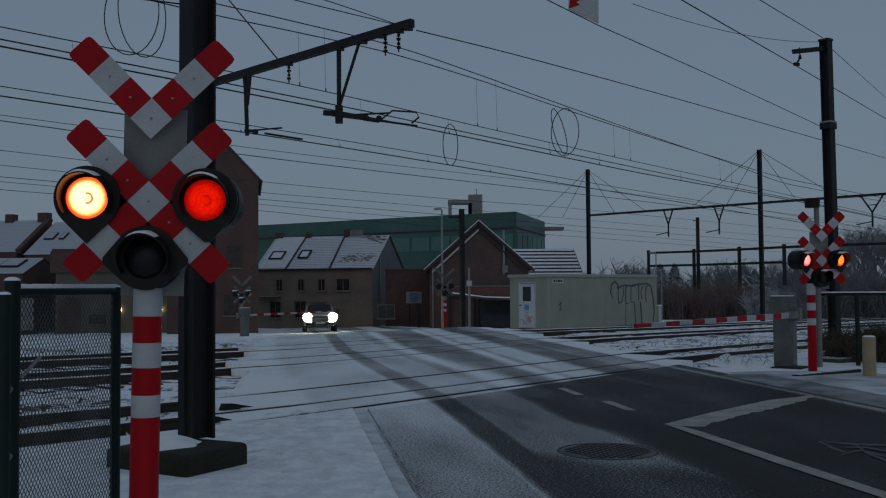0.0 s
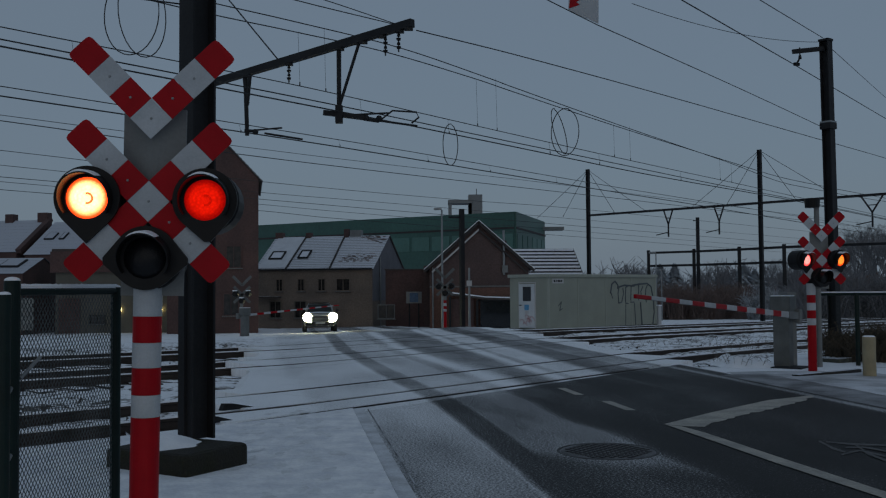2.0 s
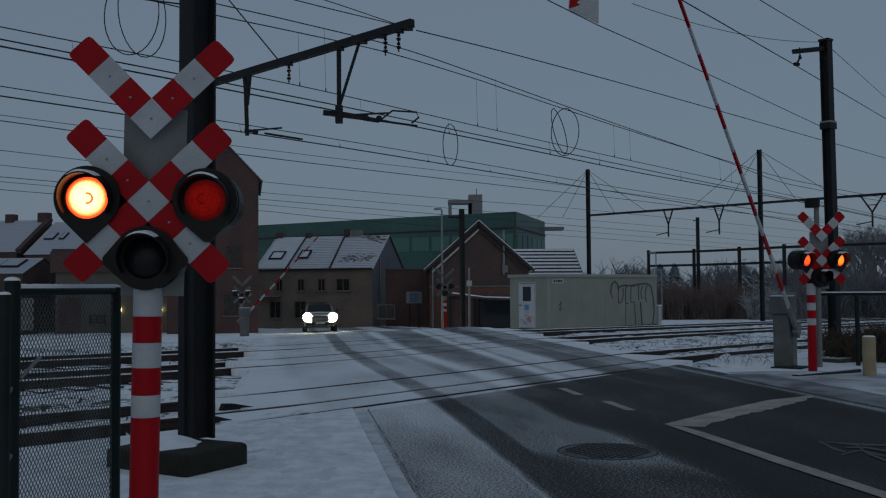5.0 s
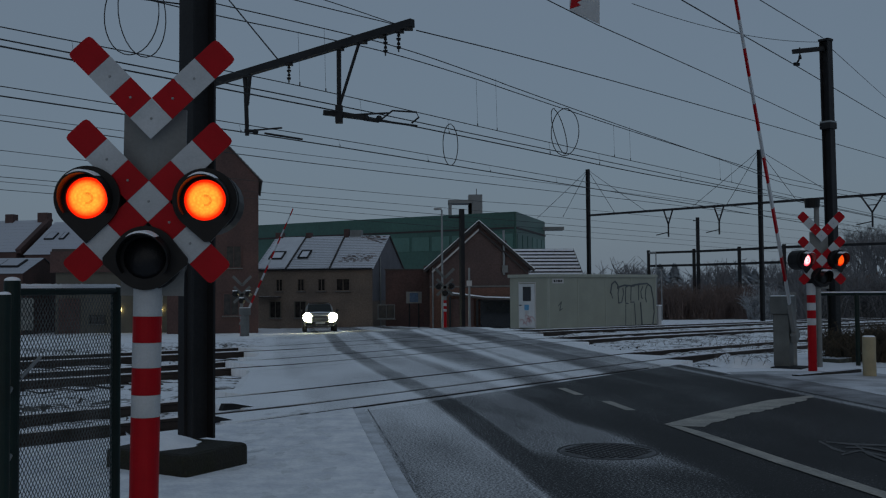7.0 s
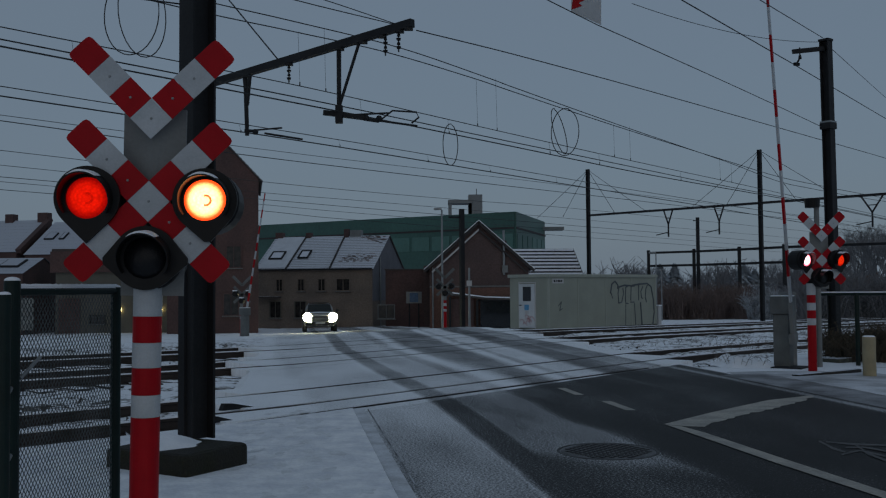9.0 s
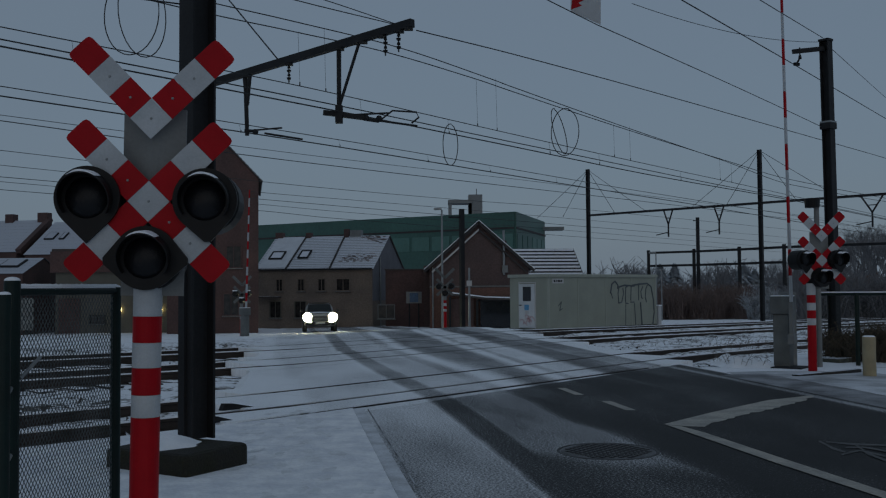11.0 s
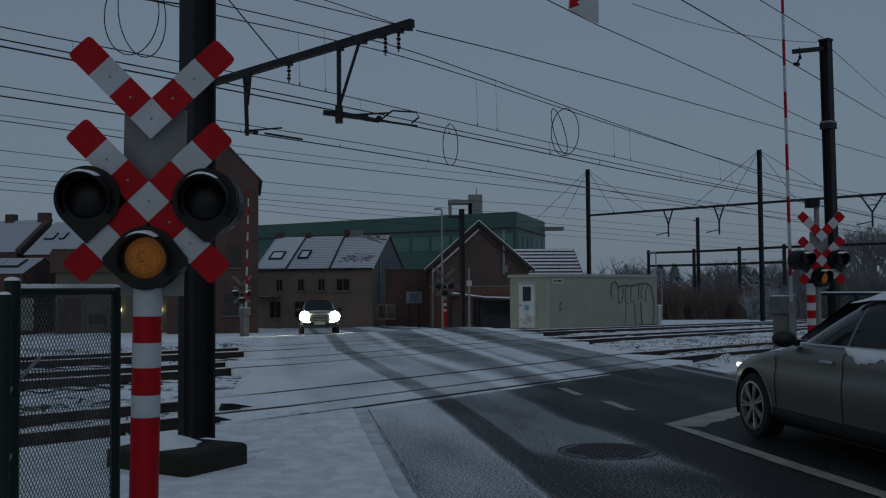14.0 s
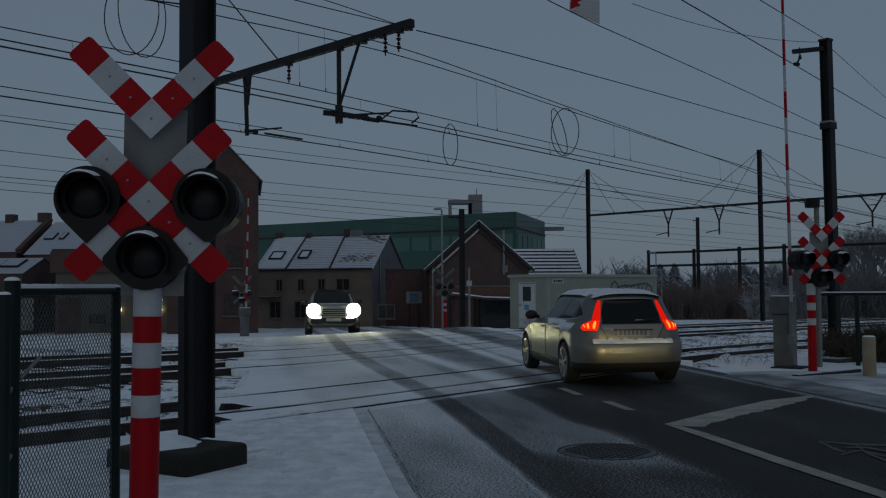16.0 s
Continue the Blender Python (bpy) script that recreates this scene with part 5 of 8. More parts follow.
    part("panel", box(bmesh.new(), 0.75, 0.05, 1.9, Matrix.Translation((0.35, 0, 0.3))), "poster_pale", d)
    part("poster", box(bmesh.new(), 0.5, 0.02, 0.5, Matrix.Translation((0.40, -0.04, 1.0))), "grey_plate", d)
    part("post", box(bmesh.new(), 0.08, 0.05, 0.5, Matrix.Translation((0.35, 0.06, -0.1))), "steel_dark", d)
    for x, y, w, top, windows, chimneys in ((-36.27, 72.74, 8.5, 4.48, (), ((4.0, 0.85, 0.62), (1.1, 0.7, 0.55))), (-27.96, 70.46, 6.2, 4.22, ((-2.25, 0.80), (-1.2, 0.42)), ())):
        e, r = top - land(x, y), 2.62
        k = gable_house("terraced_house", x, y, -10, w, 8, e, r, "brick_dark", "roof_far", "terraced brick house with a snow-covered roof", courses=10, lip=0.004, overhang=0.1)
        for cx, cw, above in chimneys:
            part("chimney", box(bmesh.new(), cw, 0.7, above + 0.7, Matrix.Translation((cx, 4.0, e + r - 0.7)), 0.02), "brick_dark", k)
        if chimneys:
            part("party_wall", beam(bmesh.new(), (w / 2 + 0.22, -0.1, e + 0.02), (w / 2 + 0.22, 4.0, e + r + 0.1), 0.42, 0.34), "brick_dark", k)
        window(k, -0.5, -0.02, 2.6, 1.0, 1.3)
        for wx, ww in windows:
            pane = part("roof_window", box(bmesh.new(), ww, 0.95, 0.10, pose(wx, 2.08, e + r * 0.52 + 0.06) @ Matrix.Rotation(math.atan2(r, 4), 4, "X")), "steel_dark", k)
            part("glass", box(bmesh.new(), ww - 0.14, 0.81, 0.02, pose(wx, 2.08 - 0.055, e + r * 0.52 + 0.15) @ Matrix.Rotation(math.atan2(r, 4), 4, "X")), "roof_far", pane)


build_houses()


def build_hall():
    """The long green works hall behind the houses."""
    a, b, c = Vector((-36, 158, 0)), Vector((9.8, 130, 0)), Vector((15.9, 151, 0))
    hall = thing("green_works_hall", Matrix.Translation((9.8, 130, -2.4)), "long dark green clad works hall with paler panels", "industrial hall")
    o = Vector((9.8, 130, 0))
    top = 14.2
    for p, q, nm in ((a, b, "long_wall"), (b, c, "end_wall")):
        d = (q - p).normalized()
        n = Vector((d.y, -d.x, 0))
        bm = bmesh.new()
        beam(bm, p - o + Vector((0, 0, top / 2)), q - o + Vector((0, 0, top / 2)), 0.4, top)
        part(nm, bm, "green_clad", hall)
        count = int((q - p).length / 3.3)
        for k in range(count):
            m = p.lerp(q, (k + 0.5) / count) - o + n * 0.24
            for z, hh, mat in ((10.2, 2.0, "green_pale"), (4.6, 2.6, "green_pale")):
                if (k * 7 + int(z)) % 5 < 2 and z < 8:
                    continue
                bm = bmesh.new()
                beam(bm, m - d * 1.45 + Vector((0, 0, z)), m + d * 1.45 + Vector((0, 0, z)), 0.08, hh)
                part("panel", bm, mat if k > count * 0.45 else "green_clad", hall)
        for z in (12.0,):
            bm = bmesh.new()
            beam(bm, p - o + n * 0.25 + Vector((0, 0, z)), q - o + n * 0.25 + Vector((0, 0, z)), 0.14, 0.25)
            part("rail", bm, "roof_bare", hall)
    bm = bmesh.new()
    bm.faces.new([bm.verts.new(v - o + Vector((0, 0, top))) for v in (a, b, c, a + (c - b))])
    part("roof", bm, "roof", hall)
    bm = bmesh.new()
    box(bm, 2.05, 3, 3.6, Matrix.Translation((-4.9, 14, top)))
    box(bm, 0.12, 0.12, 1.0, Matrix.Translation((-4.7, 14, top + 3.6)))
    part("stair_tower", bm, "grey_plate", hall)
    bm = bmesh.new()
    box(bm, 3.6, 3.5, 0.5, Matrix.Translation((-7.2, 14, top + 2.3)))
    for x in (-8.7, -5.7):
        box(bm, 0.5, 3, 2.3, Matrix.Translation((x, 14, top)))
    part("plant_frame", bm, "grey_plate", hall)
    bm = bmesh.new()
    box(bm, 3.4, 3.0, 0.5, Matrix.Translation((7.4, 20.5, top - 1.4)))
    part("canopy", bm, "grey_plate", hall)


build_hall()


def build_kiosk():
    """Relay cabin: ribbed panels, door with a small window, flat roof."""
    x, y = 4.50, 41.0
    k = thing("relay_cabin", pose(x, y, land(x, y) - 0.08, 0, 0, 43), "grey-green relay cabin with a pale door and dark scrawls", "cabin")
    L, D, Hh = 7.9, 2.25, 2.30
    part("wall", box(bmesh.new(), L, D, Hh, Matrix.Translation((L / 2, D / 2, 0))), "kiosk", k)
    part("roof", box(bmesh.new(), L + 0.16, D + 0.16, 0.14, Matrix.Translation((L / 2, D / 2, Hh)), 0.02), "kiosk_roof", k)
    part("plinth", box(bmesh.new(), L + 0.06, D + 0.06, 0.14, Matrix.Translation((L / 2, D / 2, -0.06))), "concrete", k)
    for i in range(1, 4):
        part("seam", box(bmesh.new(), 0.06, 0.012, Hh - 0.02, Matrix.Translation((L * i / 4, -0.006, 0.01))), "kiosk_roof", k)
    for xx, yy in ((0.03, -0.006), (L - 0.03, -0.006)):
        part("corner_trim", box(bmesh.new(), 0.10, 0.012, Hh, Matrix.Translation((xx, yy, 0))), "kiosk_roof", k)
    part("corner_trim", box(bmesh.new(), 0.012, 0.10, Hh, Matrix.Translation((-0.006, 0.04, 0))), "kiosk_roof", k)
    door = part("door", box(bmesh.new(), 0.05, 0.90, 1.90, Matrix.Translation((-0.025, 1.22, 0.12)), 0.01), "door", k, "pale door with a small dark window")
    part("pane", box(bmesh.new(), 0.02, 0.46, 0.62, Matrix.Translation((-0.055, 1.20, 1.28))), "glass_dark", door)
    part("handle", box(bmesh.new(), 0.06, 0.12, 0.03, Matrix.Translation((-0.07, 1.58, 1.08))), "steel_dark", door)
    part("sticker", box(bmesh.new(), 0.006, 0.26, 0.24, Matrix.Translation((-0.054, 1.22, 0.88))), "sticker_blue", door)
    part("sticker", box(bmesh.new(), 0.006, 0.20, 0.14, Matrix.Translation((-0.054, 1.20, 0.72))), "frame_white", door)
    part("door_frame", prism(bmesh.new(), [(0.72, 0.05), (0.72, 2.1), (1.72, 2.1), (1.72, 0.05), (1.68, 0.05), (1.68, 2.06), (0.76, 2.06), (0.76, 0.05)], 0.02, Matrix.Translation((-0.012, 0, 0)) @ Matrix.Rotation(radians(90), 4, "Z")), "frame_white", k)
    for i in range(7):
        random.seed(40 + i)
        yy, zz = 1.22 + random.uniform(-0.35, 0.35), random.uniform(0.25, 0.65)
        part("scrawl", tube(bmesh.new(), [(-0.056, yy + 0.12 * math.cos(a), zz + 0.08 * math.sin(a * 1.3)) for a in [j * 0.7 for j in range(6)]], 0.010, 3), "red", door)
    plate = part("name_plate", box(bmesh.new(), 0.75, 0.012, 0.20, Matrix.Translation((0.62, -0.008, Hh - 0.26))), "frame_white", k)
    for i, w in enumerate((0.10, 0.06, 0.14, 0.10)):
        part("bar", box(bmesh.new(), w, 0.006, 0.09, Matrix.Translation((0.38 + 0.15 * i, -0.017, Hh - 0.205))), "steel_dark", plate)

    def stroke(pts, r=0.045):
        out = []
        for a, b in zip(pts, pts[1:]):
            for j in range(5):
                out.append((a[0] + (b[0] - a[0]) * j / 5, -0.004, a[1] + (b[1] - a[1]) * j / 5))
        out.append((pts[-1][0], -0.004, pts[-1][1]))
        part("scrawl", tube(bmesh.new(), out, r, 4), "paint_dark", k)
    lift = 0.08 - land(x, y)

    def spray(pts, r):
        stroke([(px, pz + lift) for px, pz in pts], r)
    # a row of loose letter shapes under one wavy line, with long drips
    spray([(4.30, 1.22), (4.42, 1.65), (4.67, 1.78), (4.88, 1.60), (4.85, 1.43)], 0.042)
    spray([(4.95, 1.47), (4.87, 1.21), (4.93, 0.77), (5.15, 0.81), (5.30, 1.21), (5.25, 1.47)], 0.030)
    spray([(4.88, 1.49), (5.38, 1.60), (5.90, 1.57), (6.50, 1.64), (7.18, 1.68), (7.49, 1.53)], 0.038)
    spray([(5.62, 1.54), (5.48, 1.51), (5.45, 1.16), (5.44, 0.77), (5.66, 0.74)], 0.030)
    spray([(6.16, 1.55), (5.90, 1.54), (5.85, 0.80), (6.14, 0.80)], 0.030)
    spray([(6.50, 1.60), (6.48, 0.88)], 0.030)
    spray([(6.83, 1.53), (6.66, 1.30), (6.70, 1.00), (6.81, 0.97)], 0.030)
    spray([(7.20, 1.60), (7.06, 1.40), (7.02, 1.05), (7.10, 0.78)], 0.030)
    spray([(5.46, 0.72), (5.44, -0.30)], 0.020)
    spray([(6.14, 0.75), (6.22, -0.30)], 0.028)
    spray([(6.62, 0.79), (6.72, -0.30)], 0.042)
    spray([(7.49, 1.53), (7.67, 0.91), (7.72, 0.28), (7.59, -0.30)], 0.040)
    spray([(4.33, 1.30), (4.47, 1.00)], 0.024)
    stroke([(0.62, 1.05), (0.85, 1.25), (0.70, 0.85), (0.9, 0.95)], 0.02)
    cab = thing("track_cabinet", pose(10.52, 47.2, land(10.52, 47.2), 0, 0, 43), "small pale grey trackside cabinet", "cabinet")
    part("body", box(bmesh.new(), 0.27, 0.3, 0.95, Matrix(), 0.02), "frame_white", cab)
    part("lid", box(bmesh.new(), 0.31, 0.34, 0.06, Matrix.Translation((0, 0, 0.952)), 0.015), "snow", cab)


M["kiosk_roof"] = material("grey_green_trim", (0.33, 0.35, 0.30), 0.55, 0, 0.1, 2, 30, 0.03)
M["sticker_blue"] = material("blue_sticker", (0.10, 0.32, 0.55), 0.5, 0, 0.2, 8, 40, 0)
M["paint_dark"] = material("dark_spray_paint", (0.085, 0.105, 0.125), 0.6, 0, 0.3, 8, 40, 0)
build_kiosk()


# ---------------------------------------------------------------- fences, posts and street furniture
def chain_link(a, b, z0, z1, cell=0.055, r=0.0016, tall=0.8):
    """Woven wire diamonds between two posts."""
    bm = bmesh.new()
    a, b = Vector(a), Vector(b)
    run = (b - a).length
    d = (b - a).normalized()
    n = int(run / cell)
    rows = int((z1 - z0) / (cell * tall))
    for i in range(n + 1):
        pts = []
        for j in range(rows + 1):
            s = (i + (0.48 if j % 2 else -0.48) * (1 if i % 2 else -1)) * cell
            p = a + d * max(0, min(run, s))
            pts.append((p.x, p.y, z0 + (z1 - z0) * j / rows))
        tube(bm, pts, r, 3)
    return bm


M["fence_frost"] = material("frosted_fence_wire", (0.095, 0.108, 0.11), 0.7, 0, 0.5, 5.0, 60, 0.0, second=(0.02, 0.03, 0.028))


def build_left_fence():
    f = tagged(new("mesh_fence"), "dark green tube fence with wire mesh and snow on its rail", "fence", "mesh fences")
    posts = (Vector((-2.203, 4.90, 0)), Vector((-1.963, 5.75, 0)))
    for p, r in zip(posts, (0.041, 0.030)):
        top = 1.60 if r > 0.035 else 1.565
        post = part("post", rod(bmesh.new(), (p.x, p.y, -0.1), (p.x, p.y, top), r, sides=20), "fence_green", f)
        cap = bmesh.new()
        bmesh.ops.create_uvsphere(cap, u_segments=16, v_segments=8, radius=r * 0.98, matrix=Matrix.Translation((p.x, p.y, top)) @ Matrix.Diagonal((1, 1, 0.5, 1)))
        part("snow_cap", cap, "snow", post)
    a, b = posts[0] + Vector((0, 0, 1.545)), posts[1] + Vector((0, 0, 1.545))
    rail = part("top_rail", rod(bmesh.new(), a, b, 0.022, sides=14), "fence_green", f)
    bm = bmesh.new()
    n = 40
    pts = []
    for k in range(n + 1):
        p = a.lerp(b, k / n)
        pts.append((p.x, p.y, p.z + 0.022 + 0.004 * noise.noise((k * 0.9, 2, 1))))
    tube(bm, pts, 0.017, 7)
    part("snow_line", bm, "snow", rail)
    part("lower_rail", rod(bmesh.new(), posts[0] + Vector((0, 0, 0.08)), posts[1] + Vector((0, 0, 0.08)), 0.018, sides=10), "fence_green", f)
    m = part("mesh", chain_link(posts[0], posts[1], 0.06, 1.535, 0.0135, 0.0026, 1.6), "fence_frost", f)
    m["kind"] = "stuff"
    g = tagged(new("mesh_fence"), "dark green fence section beside the gate post", "fence", "mesh fences")
    p = Vector((-2.105, 4.60, 0))
    part("post", rod(bmesh.new(), (p.x, p.y, -0.1), (p.x, p.y, 1.53), 0.031, sides=20), "fence_green", g)
    cap = bmesh.new()
    bmesh.ops.create_uvsphere(cap, u_segments=16, v_segments=8, radius=0.030, matrix=Matrix.Translation((p.x, p.y, 1.53)) @ Matrix.Diagonal((1, 1, 0.5, 1)))
    part("snow_cap", cap, "snow", g)
    part("hinge", rod(bmesh.new(), (p.x, p.y, 1.02), (-2.2, 4.9, 1.06), 0.012), "steel_grey", g)
    part("latch", rod(bmesh.new(), (-2.17, 4.93, 1.10), (-2.12, 5.05, 1.20), 0.010), "steel_grey", g)
    part("hinge", rod(bmesh.new(), (p.x, p.y, 0.70), (-2.2, 4.9, 0.72), 0.012), "steel_grey", g)
    q = Vector((-3.1, 4.35, 0))
    part("top_rail", rod(bmesh.new(), (p.x, p.y, 1.50), (q.x, q.y, 1.50), 0.022), "fence_green", g)
    part("post", rod(bmesh.new(), (q.x, q.y, -0.1), (q.x, q.y, 1.53), 0.031), "fence_green", g)


build_left_fence()


def build_right_fence():
    f = tagged(new("mesh_fence"), "dark green mesh fence beside the crossing", "fence", "mesh fences")
    pts = [Vector((7.45, 19.5, 0)), Vector((8.25, 19.15, 0)), Vector((9.0, 18.9, 0)), Vector((10.4, 18.4, 0))]
    for p in pts:
        z = land(p.x, p.y)
        part("post", rod(bmesh.new(), (p.x, p.y, z - 0.1), (p.x, p.y, 1.38), 0.045, sides=12), "fence_green", f)
    for a, b in zip(pts, pts[1:]):
        part("top_rail", rod(bmesh.new(), a + Vector((0, 0, 1.36)), b + Vector((0, 0, 1.36)), 0.03), "fence_green", f)
        part("snow_line", tube(bmesh.new(), [a + Vector((0, 0, 1.392)), b + Vector((0, 0, 1.392))], 0.018, 6), "snow", f)
        m = part("mesh", chain_link(a, b, 0.0, 1.34, 0.055, 0.004), "fence_green", f)
        m["kind"] = "stuff"
    p = thing("bollard", pose(7.32, 16.55, land(7.32, 16.55)), "cream concrete bollard with a snowy top", "bollard")
    bm = bmesh.new()
    rod(bm, (0, 0, -0.1), (0, 0, 0.68), 0.11, sides=24)
    part("shaft", bm, "beige", p)
    part("snow_cap", rod(bmesh.new(), (0, 0, 0.681), (0, 0, 0.70), 0.105, 0.08, 24), "snow", p)
    box_post = thing("signal_bell", pose(7.28, 18.62, land(7.28, 18.62)), "white pole with a dark warning bell on top", "bell")
    part("pole", rod(bmesh.new(), (0, 0, 0), (0, 0, 3.10), 0.05, sides=14), "grey_plate", box_post)
    part("bell", rod(bmesh.new(), (-0.08, 0, 3.09), (-0.08, 0, 3.27), 0.135, 0.15, 20), "black", box_post)
    post = thing("cable_cabinet", pose(6.60, 18.9, land(6.60, 18.9), 0, 0, 20), "tall narrow grey steel equipment cabinet", "cabinet")
    part("body", box(bmesh.new(), 0.22, 0.24, 1.45, Matrix.Translation((0.22, 0, -0.02)), 0.012), "grey_plate", post)


build_right_fence()


M["sign_blue"] = material("faded_blue_sign", (0.05, 0.12, 0.23), 0.5, 0, 0.4, 6, 40, 0)


def build_street_items():
    # pedestrian sign panel with two posts, far side
    s = thing("info_board", pose(-1.95, 62.0, land(-1.95, 62)), "blue and white information board on two posts", "sign")
    for x in (-0.25, 0.35):
        part("post", rod(bmesh.new(), (x, 0, -0.2), (x, 0, 2.0), 0.05), "steel_dark", s)
    part("panel", box(bmesh.new(), 1.0, 0.06, 0.75, Matrix.Translation((0.05, -0.04, 1.55))), "grey_plate", s)
    part("field", box(bmesh.new(), 0.55, 0.02, 0.6, Matrix.Translation((0.05, -0.09, 1.62))), "sign_blue", s)
    # striped far signal posts seen from behind
    for x, y in ((0.08, 46.5), (-9.87, 46.9)):
        p = thing("far_signal", pose(x, y, land(x, y)), "far crossing signal seen from its dark back side", "signal")
        for a, b, kind in BANDS:
            part("post_band", rod(bmesh.new(), (0, 0, a - (0.1 if a == 0 else 0)), (0, 0, b - 0.002), 0.078, sides=16), kind if b < 1.5 else "grey_plate", p)
        for sx, sz in ((-0.32, 2.05), (0.32, 2.05), (0, 1.7)):
            lamp = part("lamp", rod(bmesh.new(), (sx, 0.1, sz), (sx, -0.14, sz), 0.165, 0.11, 18), "black", p)
            if x < -5:
                part("snow_cap", box(bmesh.new(), 0.20, 0.26, 0.05, Matrix.Translation((sx, 0, sz + 0.135)), 0.02), "snow", lamp)
        for cx, cz, ang, reach in ((0, 2.014, 45, 0.56), (0, 2.014, 135, 0.56), (0.226, 2.694, 45, 0.32), (-0.226, 2.694, 135, 0.32)):
            arm = part("cross_arm", box(bmesh.new(), reach * 2, 0.02, 0.13, pose(cx, 0.12, cz, 0, -ang, 0) @ Matrix.Translation((0, 0, -0.065))), "machine_grey", p)
    # line masts and lamp posts in the distance
    for x, y, top, w, nm in ((0.88, 44.5, 5.20, 0.20, "line_mast"), (29.3, 110, 9.4, 0.30, "line_mast")):
        m = thing("line_mast", pose(x, y, land(x, y), 0, 0, 30), "slim dark railway mast", "mast")
        part("post", box(bmesh.new(), w, w, top - land(x, y), Matrix.Translation((0, 0, 0)), 0.01), "steel_dark", m)
        part("bracket", beam(bmesh.new(), (0, 0, top - land(x, y) - 0.4), (-0.7, 0, top - land(x, y) - 0.4), 0.06, 0.08), "steel_dark", m)
    for x, y, top, arm in ((-0.05, 50.5, 5.65, -0.42), (1.19, 44.0, 2.45, 0.0), (16.0, 72, 4.0, -0.5), (20.5, 90, 3.0, -0.9)):
        m = thing("street_lamp" if arm else "sign_post", pose(x, y, land(x, y)), "slim grey street lamp with a flat head" if arm else "slim grey post with a small white plate", "lamp" if arm else "post")
        part("pole", rod(bmesh.new(), (0, 0, 0), (0, 0, top - land(x, y)), 0.06, 0.045), "steel_grey", m)
        if arm:
            part("head", box(bmesh.new(), abs(arm), 0.25, 0.10, Matrix.Translation((arm / 2, 0, top - land(x, y)))), "steel_grey", m)
        else:
            part("plate", box(bmesh.new(), 0.24, 0.03, 0.24, Matrix.Translation((0, -0.06, 2.0))), "frame_white", m)
    # second, farther portal of two beams
    g = thing("yard_portal", pose(23.6, 110, land(23.6, 110)), "far dark steel portal with two cross beams", "portal")
    z0 = land(23.6, 110)
    ends = [Vector((23.6, 110, 0)), Vector((27.9, 106.5, 0)), Vector((31.4, 101.5, 0)), Vector((34.2, 96.0, 0)), Vector((46.0, 85.0, 0))]
    for p in ends:
        part("post", box(bmesh.new(), 0.30, 0.30, 5.65 - z0, Matrix.Translation((p.x - 23.6, p.y - 110, 0))), "steel_dark", g)
    for z in (5.35, 3.85):
        for p, q in zip(ends, ends[1:]):
            if z < 5 and q is ends[-1]:
                continue
            off = Vector((-23.6, -110, z - z0))
            part("beam", beam(bmesh.new(), p + off, q + off, 0.22, 0.25), "steel_dark", g)


build_street_items()


def build_road_items():
    m = thing("manhole_cover", pose(1.53, 9.05, 0.010, 0, 0, -4), "worn round studded manhole cover dusted with snow", "manhole cover")
    bm = bmesh.new()
    n = 48
    rings = [[bm.verts.new((r * math.cos(2 * math.pi * k / n), r * math.sin(2 * math.pi * k / n), z)) for k in range(n)] for r, z in ((0.475, -0.005), (0.468, -0.001), (0.450, -0.001), (0.445, -0.008))]
    for a, b in zip(rings, rings[1:]):
        for k in range(n):
            bm.faces.new((a[k], a[(k + 1) % n], b[(k + 1) % n], b[k]))
    part("frame", bm, "iron_frame", m)
    bm = bmesh.new()
    n = 36
    prof = ((0.425, 0.0), (0.44, -0.004), (0.446, -0.008))
    rings = [[bm.verts.new((r * math.cos(2 * math.pi * k / n), r * math.sin(2 * math.pi * k / n), z)) for k in range(n)] for r, z in prof]
    bm.faces.new(rings[0])
    for a, b in zip(rings, rings[1:]):
        for k in range(n):
            bm.faces.new((a[k], a[(k + 1) % n], b[(k + 1) % n], b[k]))
    part("cover", bm, "iron_snow", m)
    shared = mesh_of("stud", box(bmesh.new(), 0.046, 0.046, 0.008, Matrix(), 0.004), "stud_snow")
    for i in range(-6, 7):
        for j in range(-7, 8):
            x, y = (i + 0.5 * (j % 2)) * 0.082, j * 0.060
            if x * x + y * y < 0.405 ** 2:
                stud = new("stud", shared)
                stud.parent = m
                stud.matrix_basis = pose(x, y, 0.0, 0, 0, 45)
    # worn painted figure on the approach lane, broken into strokes
    bm = bmesh.new()
    strokes = (((3.70, 9.53), (3.68, 9.30), (3.66, 9.10), (3.69, 8.89)), ((3.74, 9.47), (3.96, 9.31), (4.23, 9.24), (4.50, 9.10)), ((3.59, 8.74), (3.74, 8.88), (3.86, 8.96), (3.95, 8.65)),
               ((3.96, 9.34), (3.91, 9.05), (3.85, 8.81), (3.86, 8.44)), ((3.79, 9.12), (3.97, 9.12), (4.07, 8.90), (4.30, 8.80)), ((4.10, 8.62), (4.30, 8.55), (4.45, 8.62)))
    for i, line in enumerate(strokes):
        rows = []
        for k, (x, y) in enumerate(line):
            w = 0.045 + 0.025 * noise.noise((x * 5, y * 5, i))
            rows.append([bm.verts.new((x - w * 0.5, y - w, land(x, y) + 0.008 + 0.001 * i)), bm.verts.new((x + w * 0.5, y + w, land(x, y) + 0.008 + 0.001 * i))])
        for a, b in zip(rows, rows[1:]):
            bm.faces.new((a[0], a[1], b[1], b[0]))
    setting("lane_symbol", bm, "marking_faint", "faint worn paint of a lane symbol", "road marking")


